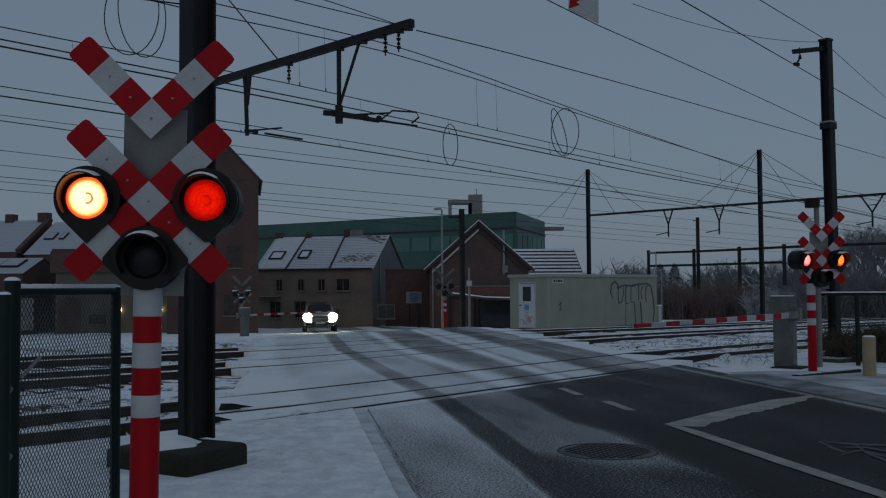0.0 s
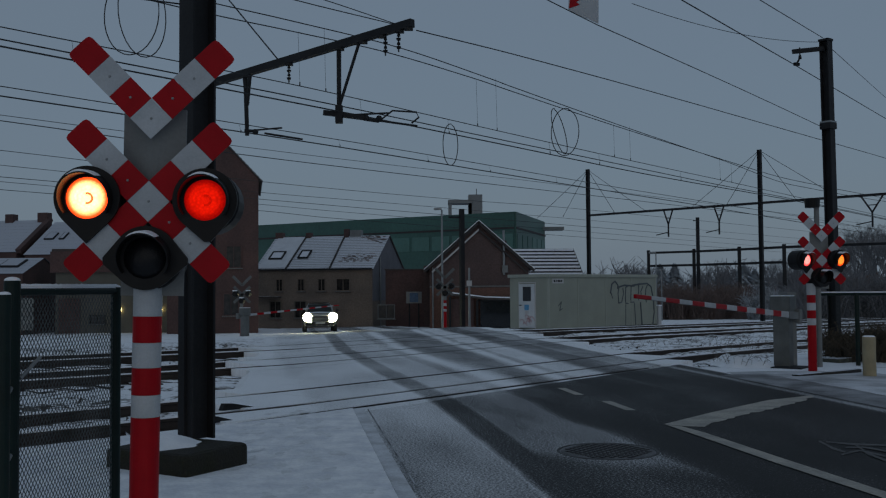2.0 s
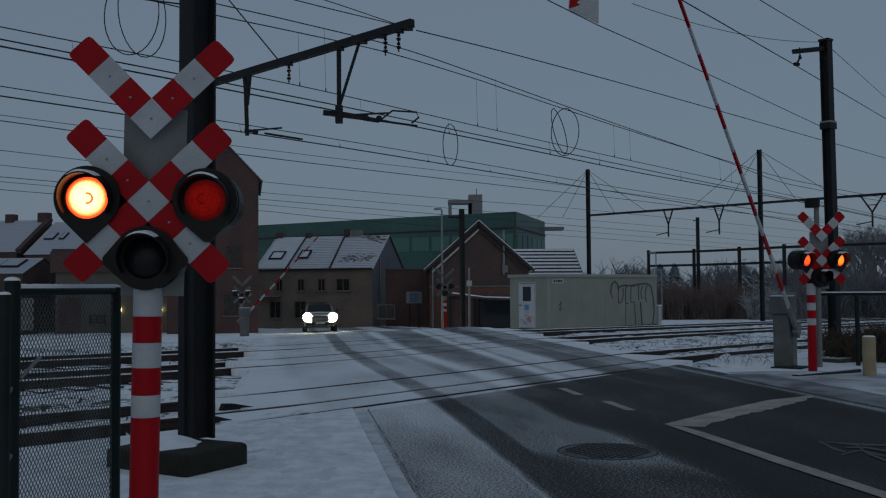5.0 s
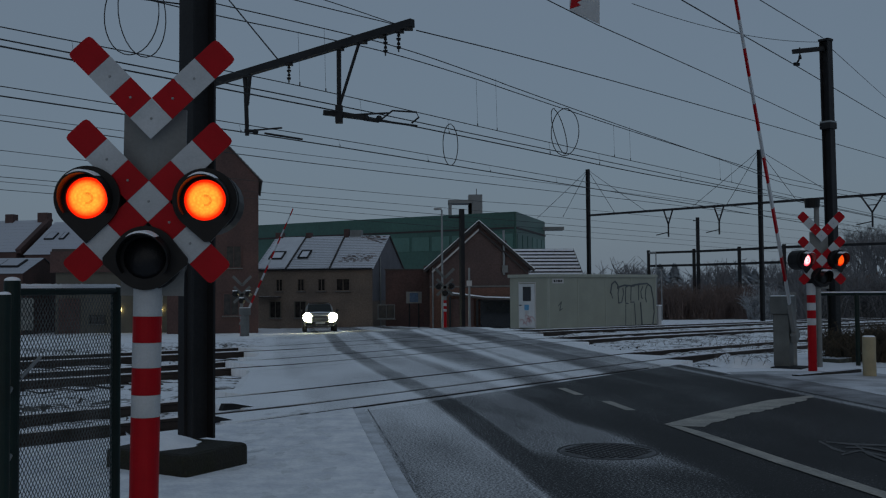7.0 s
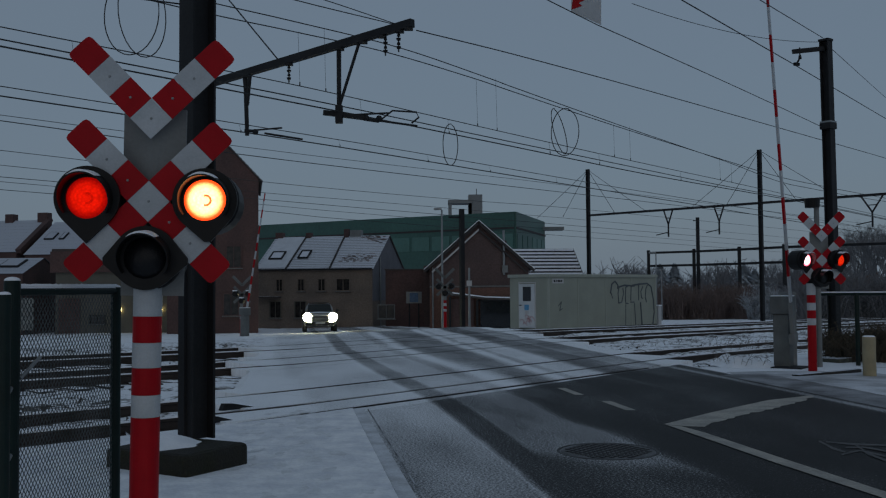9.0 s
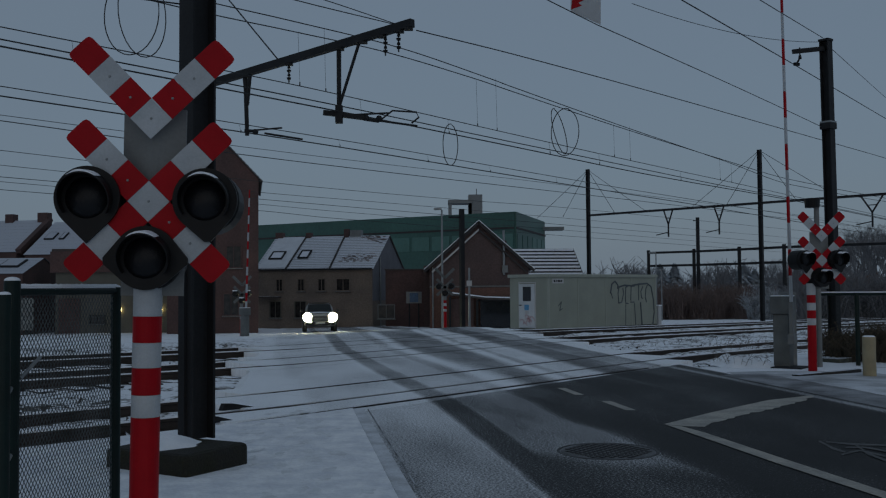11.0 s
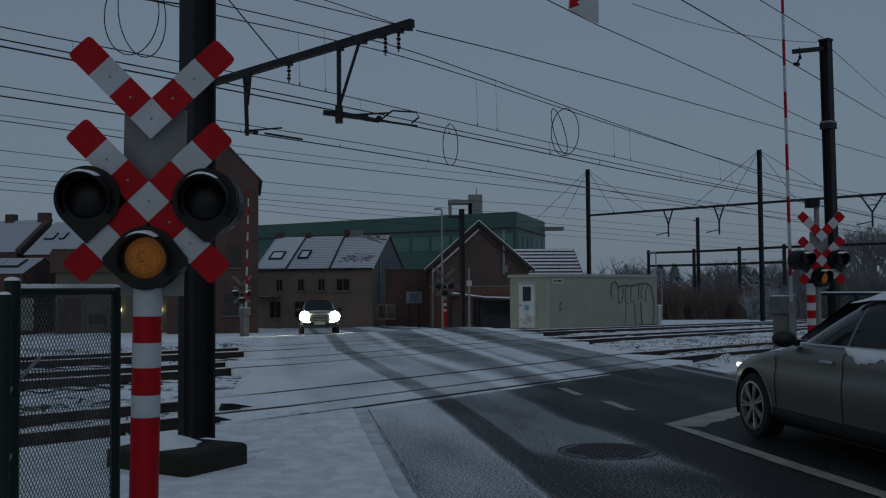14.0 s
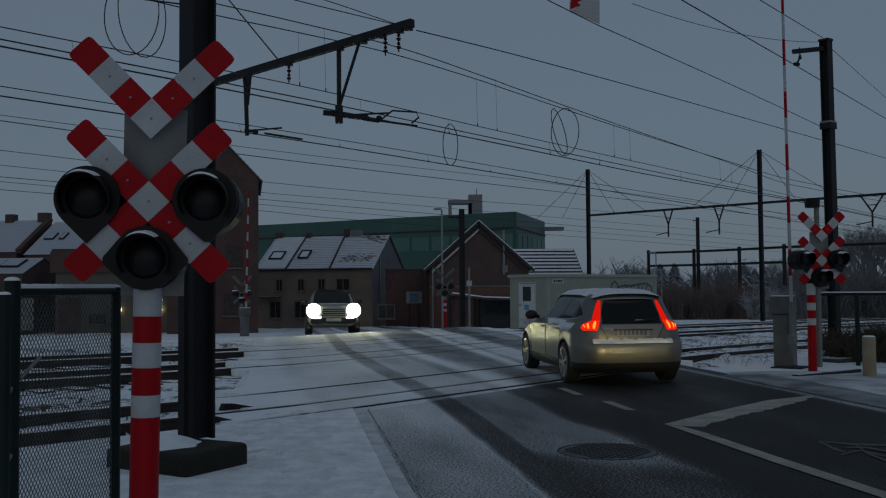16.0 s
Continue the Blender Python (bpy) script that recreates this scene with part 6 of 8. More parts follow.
M["print_snow"] = material("trodden_grey_snow", (0.86, 0.89, 0.93), 0.8, 0, 0.2, 9, 60, 0.3)
M["iron_frame"] = material("wet_iron_frame", (0.024, 0.024, 0.026), 0.7, 0.1, 0.6, 2.4, 60, 0.2, second=(0.12, 0.125, 0.135))
M["stud_snow"] = material("worn_studs_with_snow", (0.034, 0.035, 0.038), 0.7, 0.0, 0.6, 3.0, 60, 0.3, second=(0.10, 0.105, 0.115))
M["iron_snow"] = material("iron_dusted_with_snow", (0.21, 0.22, 0.235), 0.7, 0.0, 0.6, 2.6, 60, 0.3, second=(0.045, 0.046, 0.05))
M["marking_faint"] = material("faint_road_paint", (0.10, 0.10, 0.099), 0.6, 0, 0.7, 9.0, 60, 0.1, second=(0.035, 0.035, 0.036))
build_road_items()


def build_ground_clutter():
    """Footprints, a board, slabs and rough snow beside the crossing."""
    rng = random.Random(12)
    bm = bmesh.new()
    for k in range(62):
        a, s = rng.gauss(-4.12, 0.38), rng.uniform(-6.0, -0.9)
        p, turn = road_point(min(-3.55, a), s, 0.018 + 0.0010), rng.uniform(-0.5, 0.5) + math.pi / 2 - 0.15
        ring = []
        for j in range(12):
            t = 2 * math.pi * j / 12
            lx, ly = 0.135 * rng.uniform(0.7, 1.15) * math.cos(t), (0.05 - 0.012 * math.cos(t)) * math.sin(t) * rng.uniform(0.45, 1.5)
            ring.append(bm.verts.new((p.x + lx * math.cos(turn) - ly * math.sin(turn), p.y + lx * math.sin(turn) + ly * math.cos(turn), p.z + 0.00004 * k)))
        bm.faces.new(ring)
    tagged(new("footprints", mesh_of("footprints", bm, "print_snow")), "grey trodden footprints in the thin snow", "footprints", "", "stuff")
    board = thing("timber_board", pose(6.70, 16.80, land(6.70, 16.80), 0, 0, 34.5), "dark wet timber board lying in the snow", "board")
    part("plank", box(bmesh.new(), 1.85, 0.13, 0.055, Matrix(), 0.008), "sleeper_wet", board)
    slab = thing("cabinet_slab", pose(6.58, 18.28, land(6.58, 18.28) - 0.02, 0, 0, 55), "dark steel slab under the barrier machine", "slab")
    part("plate", box(bmesh.new(), 0.62, 0.56, 0.045, Matrix(), 0.006), "steel_dark", slab)
    plinth = thing("mast_plinth", pose(8.15, 20.15, land(8.15, 20.15) - 0.05, 0, 0, 40), "low snow-topped concrete plinth by the mast", "plinth")
    part("block", box(bmesh.new(), 0.60, 0.60, 0.14, Matrix(), 0.02), "concrete", plinth)
    for (x, y), turn, l in (((-2.65, 12.38), 45, 0.26), ((-2.60, 11.14), 45, 0.20)):
        e = thing("guard_rail_end", pose(x, y, land(x, y), 0, 0, turn), "dark flared end of a guard rail in the snow", "rail end", "guard rail ends")
        part("wedge", prism(bmesh.new(), [(-l, 0), (l, 0), (-l * 0.2, 0.07), (-l * 0.85, 0.085)], 0.09), "steel_dark", e)
    # rough snow with dry stalks beside the barrier machine
    bm, gr = bmesh.new(), bmesh.new()
    rows = []
    for i in range(31):
        row = []
        for j in range(17):
            x, y = 5.30 + 1.15 * i / 30, 18.15 + 1.6 * j / 16
            e = min(1, 4 * min(i, 30 - i) / 30) * min(1, 4 * min(j, 16 - j) / 16)
            row.append(bm.verts.new((x, y, land(x, y) - 0.02 + e * (0.12 + 0.12 * noise.noise((x * 4, y * 4, 0)) + 0.06 * noise.noise((x * 11, y * 11, 2))))))
        rows.append(row)
    for a, b in zip(rows, rows[1:]):
        for j in range(16):
            bm.faces.new((a[j], b[j], b[j + 1], a[j + 1]))
    tagged(new("snow_heap", mesh_of("snow_heap", bm, "snow", True)), "low heap of rough snow beside the barrier machine", "snow", "", "stuff")
    for k in range(120):
        if k % 3 == 0:
            x, y = rng.uniform(5.4, 6.3), rng.uniform(18.3, 19.6)
        else:
            x, y = rng.gauss(7.9, 0.6), rng.gauss(25.0, 0.6)
        z = land(x, y) - 0.02
        tube(gr, [(x, y, z), (x + rng.uniform(-0.06, 0.06), y + rng.uniform(-0.06, 0.06), z + rng.uniform(0.06, 0.16)), (x + rng.uniform(-0.16, 0.16), y + rng.uniform(-0.16, 0.16), z + rng.uniform(0.08, 0.26))], 0.004, 3)
    tagged(new("dry_stalks", mesh_of("dry_stalks", gr, "dry_grass")), "dry brown stalks sticking out of the snow", "grass", "", "stuff")


M["sleeper_wet"] = material("wet_timber", (0.028, 0.024, 0.02), 0.7, 0, 0.4, 6, 50, 0.3, cover=0.3)
M["dry_grass"] = material("dry_grass", (0.12, 0.10, 0.078), 0.9, 0, 0.3, 5, 40, 0)
build_ground_clutter()


# ---------------------------------------------------------------- hanging sign
SIGN_AT = (1.95, 13.0, 5.24)


def build_sign():
    s = thing("hanging_sign", pose(*SIGN_AT), "white warning plate with a red flash hanging from a wire", "sign")
    part("plate", prism(bmesh.new(), [(-0.205, 0.095), (0.205, -0.095), (0.215, 0.55), (-0.195, 0.55)], 0.006), "white", s)
    part("flash", prism(bmesh.new(), [(-0.20, 0.12), (-0.05, 0.17), (-0.10, 0.21), (0.20, 0.36), (0.20, 0.42), (-0.12, 0.28), (-0.17, 0.33)], 0.004, Matrix.Translation((0, -0.006, 0))), "red", s)
    return s


HANGING_SIGN = build_sign()


# ---------------------------------------------------------------- plants
def bare_shrub(bm, x, y, z, h, spread, n, r, rng):
    for _ in range(n):
        a, t = rng.uniform(0, 2 * math.pi), rng.uniform(0.2, 1)
        p = Vector((x + rng.uniform(-0.3, 0.3) * spread, y + rng.uniform(-0.3, 0.3) * spread, z))
        d = Vector((math.cos(a) * spread * t, math.sin(a) * spread * t, h * rng.uniform(0.5, 1)))
        q = p + d * 0.55 + Vector((rng.uniform(-0.1, 0.1), rng.uniform(-0.1, 0.1), 0.1)) * h
        e = p + d
        tube(bm, [p, q, e], r, 3)
        for _ in range(3):
            s = q.lerp(e, rng.random())
            tube(bm, [s, s + Vector((rng.uniform(-1, 1), rng.uniform(-1, 1), rng.uniform(0.1, 1))) * 0.28 * h], r * 0.6, 3)


def tree(bm, p, way, length, r, depth, rng):
    q = p + way * length
    rod(bm, p, q, r, r * 0.72, 5 if depth > 2 else 3)
    if depth == 0:
        return
    for _ in range(3 if depth > 1 else 4):
        w = (way + Vector((rng.uniform(-1, 1), rng.uniform(-1, 1), rng.uniform(-0.2, 0.6))) * 0.75).normalized()
        tree(bm, p + way * length * rng.uniform(0.6, 1.0), w, length * rng.uniform(0.55, 0.8), r * 0.6, depth - 1, rng)


def build_plants():
    rng = random.Random(5)
    bm, fr = bmesh.new(), bmesh.new()
    for _ in range(95):
        y = rng.uniform(92, 112)
        x = y * rng.uniform(0.215, 0.318)
        bare_shrub(bm, x, y, land(x, y), rng.uniform(1.9, 3.7), 1.5, 26, 0.020, rng)
    for _ in range(13):
        y = rng.uniform(84, 92)
        x = y * rng.uniform(0.318, 0.344)
        bare_shrub(fr, x, y, land(x, y), rng.uniform(1.8, 3.3), 1.2, 30, 0.026, rng)
    tagged(new("thicket", mesh_of("thicket", bm, "twig")), "bare reddish-brown thicket beyond the tracks", "bushes", "", "stuff")
    tagged(new("frosted_bush", mesh_of("frosted_bush", fr, "twig_frost")), "frosted bare bush beside a railway mast", "bushes", "", "stuff")
    for x, y, h, s in ((29.0, 128, 6.6, 3.0), (31.4, 130, 6.8, 2.9), (39.5, 126, 6.6, 3.4), (41.6, 128, 6.0, 3.2)):
        t = thing("conifer", pose(x, y, land(x, y)), "conifer beyond the railway yard, paled to imitate haze", "tree", "conifers")
        part("trunk", rod(bmesh.new(), (0, 0, -0.1), (0, 0, h), 0.16, 0.02), "twig", t)
        bm = bmesh.new()
        for k in range(1100):
            q = rng.random() ** 0.8
            a = rng.uniform(0, 2 * math.pi)
            rad = s * (1 - q) ** 0.75 * rng.uniform(0.3, 1.08)
            z = 0.6 + q * (h - 0.5)
            p = Vector((rad * math.cos(a), rad * math.sin(a), z - 0.25 * rad))
            w = Vector((math.cos(a), math.sin(a), -0.25)) * 0.5
            side = Vector((-math.sin(a), math.cos(a), 0)) * 0.22
            bm.faces.new([bm.verts.new(v) for v in (p - side, p + w, p + side, p - w * 0.6 + Vector((0, 0, 0.18)))])
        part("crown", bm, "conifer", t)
    for x, y, h, r in ((47, 108, 3.6, 0.22), (52, 112, 3.8, 0.22), (57, 116, 4.2, 0.24), (62, 118, 3.6, 0.22), (56, 130, 4.6, 0.2), (59.5, 134, 5.0, 0.2), (54, 136, 4.2, 0.2), (50.5, 133, 3.8, 0.18), (61, 128, 4.4, 0.2), (57.5, 126, 4.0, 0.2), (62.5, 138, 5.2, 0.2), (56.5, 140, 4.8, 0.2), (66, 140, 5.0, 0.2), (53, 126, 3.6, 0.18), (59, 122, 4.2, 0.2), (58, 131, 4.8, 0.2), (63.5, 133, 5.0, 0.2), (55, 130, 4.4, 0.2), (21.5, 96, 1.6, 0.10), (24.5, 150, 2.3, 0.15), (30, 150, 2.6, 0.16), (52, 150, 3.5, 0.2), (58, 150, 3.4, 0.2), (64, 140, 4, 0.2)):
        t = thing("bare_tree", pose(x, y, land(x, y)), "leafless winter tree beyond the tracks", "tree", "bare trees")
        h *= 1.4 if x > 46 else 1.0
        part("trunk", rod(bmesh.new(), (0, 0, -0.2), (0, 0, h * 0.8), r, r * 0.8, 7), "twig", t)
        bm = bmesh.new()
        for _ in range(4):
            tree(bm, Vector((0, 0, h * rng.uniform(0.5, 0.8))), Vector((rng.uniform(-0.6, 0.6), rng.uniform(-0.6, 0.6), 1)).normalized(), h * 0.5, r * 0.5, 4, rng)
        # distant crowns take the twig colour with haze painted in
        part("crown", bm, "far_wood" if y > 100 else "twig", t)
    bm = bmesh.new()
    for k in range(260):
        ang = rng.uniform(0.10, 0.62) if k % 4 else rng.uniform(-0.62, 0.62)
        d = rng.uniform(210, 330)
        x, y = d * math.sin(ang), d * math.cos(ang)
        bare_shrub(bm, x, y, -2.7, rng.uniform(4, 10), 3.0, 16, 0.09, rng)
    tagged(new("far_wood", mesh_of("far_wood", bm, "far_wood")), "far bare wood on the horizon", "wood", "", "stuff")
    bm = bmesh.new()
    for k in range(210):
        x = rng.uniform(8.1, 14.5)
        y = rng.uniform(20.1, 21.0) - 0.12 * (x - 8.5)
        bare_shrub(bm, x, y, land(x, y) - 0.05, rng.uniform(0.42, 0.85), 0.34, 16, 0.009, rng)
    tagged(new("low_hedge", mesh_of("low_hedge", bm, "hedge")), "low brown leafless hedge behind the mesh fence", "hedge", "", "stuff")
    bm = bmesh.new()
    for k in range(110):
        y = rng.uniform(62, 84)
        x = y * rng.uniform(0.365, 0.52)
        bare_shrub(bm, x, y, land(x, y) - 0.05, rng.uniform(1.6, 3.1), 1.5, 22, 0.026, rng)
    # same greyed colour, so these bushes look veiled by haze
    tagged(new("hazy_thicket", mesh_of("hazy_thicket", bm, "far_wood")), "thicket of bare bushes beyond the tracks, greyed to imitate haze", "bushes", "", "stuff")
    bm = bmesh.new()
    for k in range(500):
        u = rng.uniform(road_u(9) - 16, road_u(20) + 60)
        v = rng.choice((rng.uniform(12.6, 13.6), rng.uniform(12.4, 13.6), rng.uniform(21.4, 24)))
        if -9.5 < u - road_u(v) < 6.5:
            continue
        p = uv(u, v)
        z = land(p.x, p.y) - 0.04
        for _ in range(5):
            tube(bm, [(p.x, p.y, z), (p.x + rng.uniform(-0.08, 0.08), p.y + rng.uniform(-0.08, 0.08), z + rng.uniform(0.05, 0.14))], 0.002, 3)
    tagged(new("dead_grass", mesh_of("dead_grass", bm, "dry_grass")), "tufts of dead grass poking through the snow", "grass", "", "stuff")
    bm = bmesh.new()
    for k in range(1900):
        u = rng.uniform(road_u(9) - 15, road_u(9) + 34)
        v = rng.uniform(8.4, 21.8)
        if -7.0 < u - road_u(v) < 5.3 or abs(v - 10.53) < 0.9 and rng.random() < 0.4:
            continue
        p = uv(u, v)
        s = rng.uniform(0.03, 0.075)
        m = Matrix.Translation((p.x, p.y, land(p.x, p.y) - 0.145 + rng.uniform(0, 0.05))) @ Euler((rng.uniform(0, 3), rng.uniform(0, 3), rng.uniform(0, 3))).to_matrix().to_4x4() @ Matrix.Diagonal((s, s * 0.8, s * 0.7, 1))
        vs = [bm.verts.new(m @ Vector(c)) for c in ((1, 0, -0.3), (-0.4, 0.9, -0.3), (-0.5, -0.9, -0.2), (0.1, 0.1, 0.9))]
        for f in ((0, 2, 1), (0, 1, 3), (1, 2, 3), (2, 0, 3)):
            bm.faces.new([vs[i] for i in f])
    tagged(new("ballast_stones", mesh_of("ballast_stones", bm, "stone")), "dark ballast stones dusted with snow", "ballast", "", "stuff")


M["stone"] = material("ballast_stone", (0.07, 0.066, 0.062), 0.9, 0, 0.4, 8, 40, 0.2, cover=0.5, cover_colour=SNOW)
build_plants()


# ---------------------------------------------------------------- cars
M["silver"] = material("silver_car_paint", (0.190, 0.187, 0.176), 0.36, 0.72, 0.06, 2.0, 200, 0.01)
M["grey_car"] = material("grey_car_paint", (0.26, 0.265, 0.27), 0.35, 0.15, 0.06, 2.0, 200, 0.01)
M["tyre"] = material("tyre_rubber", (0.012, 0.012, 0.012), 0.8, 0, 0.3, 10, 80, 0.1)
M["rim"] = material("alloy_rim", (0.42, 0.43, 0.43), 0.35, 0.7, 0.1, 10, 80, 0.02)
M["car_glass"] = material("tinted_car_glass", (0.010, 0.014, 0.014), 0.05, 0, 0.1, 2, 5, 0.0, spec=0.22)
M["car_plastic"] = material("black_car_plastic", (0.012, 0.012, 0.013), 0.55, 0, 0.2, 10, 60, 0.03)
M["car_snow"] = material("snow_on_car", (0.84, 0.87, 0.92), 0.8, 0, 0.12, 9, 60, 0.5)
M["plate"] = material("number_plate", (0.30, 0.31, 0.34), 0.5, 0, 0.1, 10, 60, 0.0)
M["plate_bar"] = material("plate_marks", (0.13, 0.10, 0.12), 0.5, 0, 0.1, 10, 60, 0.0)
M["tail_glow"] = glow("lit_tail_lamp", (1.0, 0.012, 0.005), 0.85)
M["tail_hot"] = glow("lit_brake_lamp", (1.0, 0.018, 0.006), 1.1)
M["tail_core"] = glow("hot_brake_filament", (1.0, 0.24, 0.02), 2.2)
M["drl"] = glow("lit_front_lamp", (1.0, 0.95, 0.9), 4.0)
M["head_glow"] = glow("lit_headlamp", (1.0, 0.96, 0.60), 60.0)
# added light source for the off-roader's beam, apart from its headlamp lenses
M["fog_glow"] = glow("added_beam_emitter", (0.92, 1.0, 0.52), 1300.0)


def loft(stations, mirror=True):
    """Cross-sections along x, each a list of (y, z) from the bottom middle to the top middle, mirrored to the other side."""
    bm = bmesh.new()
    rows = []
    for x, pts in stations:
        row = [bm.verts.new((x, y, z)) for y, z in pts]
        row += [bm.verts.new((x, -y, z)) for y, z in reversed(pts[1:-1])]
        rows.append(row)
    n = len(rows[0])
    for a, b in zip(rows, rows[1:]):
        for k in range(n):
            bm.faces.new((a[k], a[(k + 1) % n], b[(k + 1) % n], b[k]))
    bm.faces.new(rows[0])
    bm.faces.new(rows[-1][::-1])
    return bm


def lower_body(stations):
    out = []
    for x, w, zb, zt in stations:
        h = zt - zb
        out.append((x, [(0, zb), (w * 0.86, zb), (w * 0.955, zb + 0.10 * h), (w * 0.99, zb + 0.28 * h), (w, zb + 0.50 * h), (w * 0.985, zb + 0.68 * h), (w * 0.965, zb + 0.80 * h), (w * 0.95, zb + 0.92 * h), (w * 0.86, zt - 0.003), (w * 0.5, zt + 0.012), (0, zt + 0.018)]))
    return out


def add_subsurf(ob, levels=2):
    mod = ob.modifiers.new("smooth", "SUBSURF")
    mod.levels = mod.render_levels = levels
    for p in ob.data.polygons:
        p.use_smooth = True
    return ob


def wheel(parent, x, y, r, w, side):
    """Tyre and a five-armed double-spoke rim; local y outward by side."""
    wh = new("wheel")
    wh.parent = parent
    wh.matrix_basis = pose(x, y, r)
    bm = bmesh.new()
    n = 36
    prof = ((r * 0.72, -w / 2), (r * 0.93, -w / 2), (r, -w / 2 + 0.025), (r, w / 2 - 0.025), (r * 0.93, w / 2), (r * 0.75, w / 2), (r * 0.73, w / 2 - 0.03))
    rings = [[bm.verts.new((rr * math.cos(2 * math.pi * k / n), side * yy, rr * math.sin(2 * math.pi * k / n))) for k in range(n)] for rr, yy in prof]
    for a, b in zip(rings, rings[1:]):
        for k in range(n):
            bm.faces.new((a[k], a[(k + 1) % n], b[(k + 1) % n], b[k]))
    bm.faces.new(rings[0])
    part("tyre", bm, "tyre", wh)
    bm = bmesh.new()
    ring = [[bm.verts.new((rr * math.cos(2 * math.pi * k / n), side * yy, rr * math.sin(2 * math.pi * k / n))) for k in range(n)] for rr, yy in ((r * 0.75, w / 2 + 0.003), (r * 0.69, w / 2 + 0.006), (r * 0.67, w / 2 - 0.05))]
    for a, b in zip(ring, ring[1:]):
        for k in range(n):
            bm.faces.new((a[k], a[(k + 1) % n], b[(k + 1) % n], b[k]))
    for k in range(7):
        a = 2 * math.pi * k / 7
        for da in (-0.11, 0.11):
            beam(bm, (0.05 * math.cos(a), side * (w / 2 - 0.012), 0.05 * math.sin(a)), (r * 0.70 * math.cos(a + da), side * (w / 2 - 0.006), r * 0.70 * math.sin(a + da)), 0.022, 0.026)
    rod(bm, (0, side * (w / 2 - 0.04), 0), (0, side * (w / 2 + 0.004), 0), 0.055, sides=16)
    part("rim", bm, "rim", wh)
    return wh


# heights of the estate car's rings: z, half width, rear end, front end, rear corner radius
SHELL = ((0.20, 0.800, -2.08, 2.10, 0.30), (0.235, 0.870, -2.15, 2.19, 0.34), (0.29, 0.893, -2.195, 2.25, 0.38), (0.36, 0.902, -2.225, 2.29, 0.40), (0.44, 0.908, -2.240, 2.31, 0.42),
         (0.52, 0.916, -2.245, 2.31, 0.42), (0.60, 0.922, -2.240, 2.29, 0.42), (0.645, 0.923, -2.225, 2.27, 0.42), (0.675, 0.922, -2.185, 2.24, 0.42), (0.70, 0.920, -2.165, 2.20, 0.42),
         (0.74, 0.912, -2.165, 2.12, 0.44), (0.785, 0.908, -2.165, 1.98, 0.46), (0.83, 0.910, -2.160, 1.80, 0.48), (0.865, 0.912, -2.155, 1.60, 0.50), (0.90, 0.908, -2.150, 1.40, 0.52),
         (0.935, 0.892, -2.140, 1.20, 0.53), (0.962, 0.868, -2.128, 1.06, 0.53), (0.985, 0.846, -2.115, 0.98, 0.52), (1.03, 0.822, -2.090, 0.885, 0.50), (1.08, 0.797, -2.062, 0.790, 0.47),
         (1.14, 0.766, -2.030, 0.680, 0.43), (1.20, 0.733, -2.000, 0.570, 0.38), (1.26, 0.698, -1.970, 0.455, 0.33), (1.32, 0.660, -1.945, 0.325, 0.27), (1.355, 0.632, -1.935, 0.235, 0.23),
         (1.385, 0.598, -1.925, 0.140, 0.20), (1.41, 0.555, -1.86, 0.03, 0.20), (1.432, 0.490, -1.74, -0.10, 0.20), (1.448, 0.390, -1.60, -0.24, 0.20), (1.458, 0.24, -1.40, -0.42, 0.16))


def shell_at(z):
    """Half width, rear end, front end and rear corner radius of the shell at a height."""
    if z <= SHELL[0][0]:
        return SHELL[0][1:]
    for a, b in zip(SHELL, SHELL[1:]):
        if z <= b[0]:
            k = (z - a[0]) / (b[0] - a[0])
            return tuple(p + (q - p) * k for p, q in zip(a[1:], b[1:]))
    return SHELL[-1][1:]


def shell_point(t, z, out=0.0):
    """A point of the left half of the shell: t from 0 at the tail's middle to 1 at its corner, 2 where the flank begins, 3 where it ends, 4 at the nose's middle."""
    w, back, front, rad = shell_at(z)
    side = min(0.44, 0.48 * w)
    if z > 1.39:
        side = min(side, 0.4 * w)
    nose = min(0.75, 0.3 * (front - back))
    if t <= 1:
        y = (w - side) * t
        p, nrm = Vector((back + 0.035 * (y / w) ** 2, y, z)), Vector((-1, 0.1 * t, 0.2))
    elif t <= 2:
        a = (t - 1) * math.pi / 2
        p = Vector((back + 0.035 * ((w - side) / w) ** 2 + rad * (1 - math.cos(a)), w - side + side * math.sin(a), z))
        nrm = Vector((-math.cos(a), math.sin(a), 0.15))
    elif t <= 3:
        x0, x1 = back + 0.035 * ((w - side) / w) ** 2 + rad, front - nose
        x = x0 + (x1 - x0) * (t - 2)
        p, nrm = Vector((x, w, z)), Vector((0, 1, 0.15))
    else:
        a = (t - 3) * math.pi / 2
        p = Vector((front - nose + nose * math.sin(a), w * max(0.0, math.cos(a)) ** 0.6, z))
        nrm = Vector((math.sin(a), math.cos(a), 0.15))
    p.y *= 1 - 0.030 * smooth(0.2, 1.8, -p.x)
    if z < 1.0:
        p.y *= 1 - 0.012 * max(0.0, p.x - 0.2) ** 2
    return p + nrm.normalized() * out


def flank_t(x, z):
    """The t at which the flank passes x at the height z."""
    w, back, front, rad = shell_at(z)
    side, nose = min(0.44, 0.48 * w), min(0.75, 0.3 * (front - back))
    x0, x1 = back + 0.035 * ((w - side) / w) ** 2 + rad, front - nose
    if x < x0:
        return 1 + math.acos(max(-1, min(1, 1 - (x - x0 + rad) / rad))) / (math.pi / 2)
    if x > x1:
        return 3 + math.asin(max(0, min(1, (x - x1) / nose))) / (math.pi / 2)
    return 2 + (x - x0) / (x1 - x0)


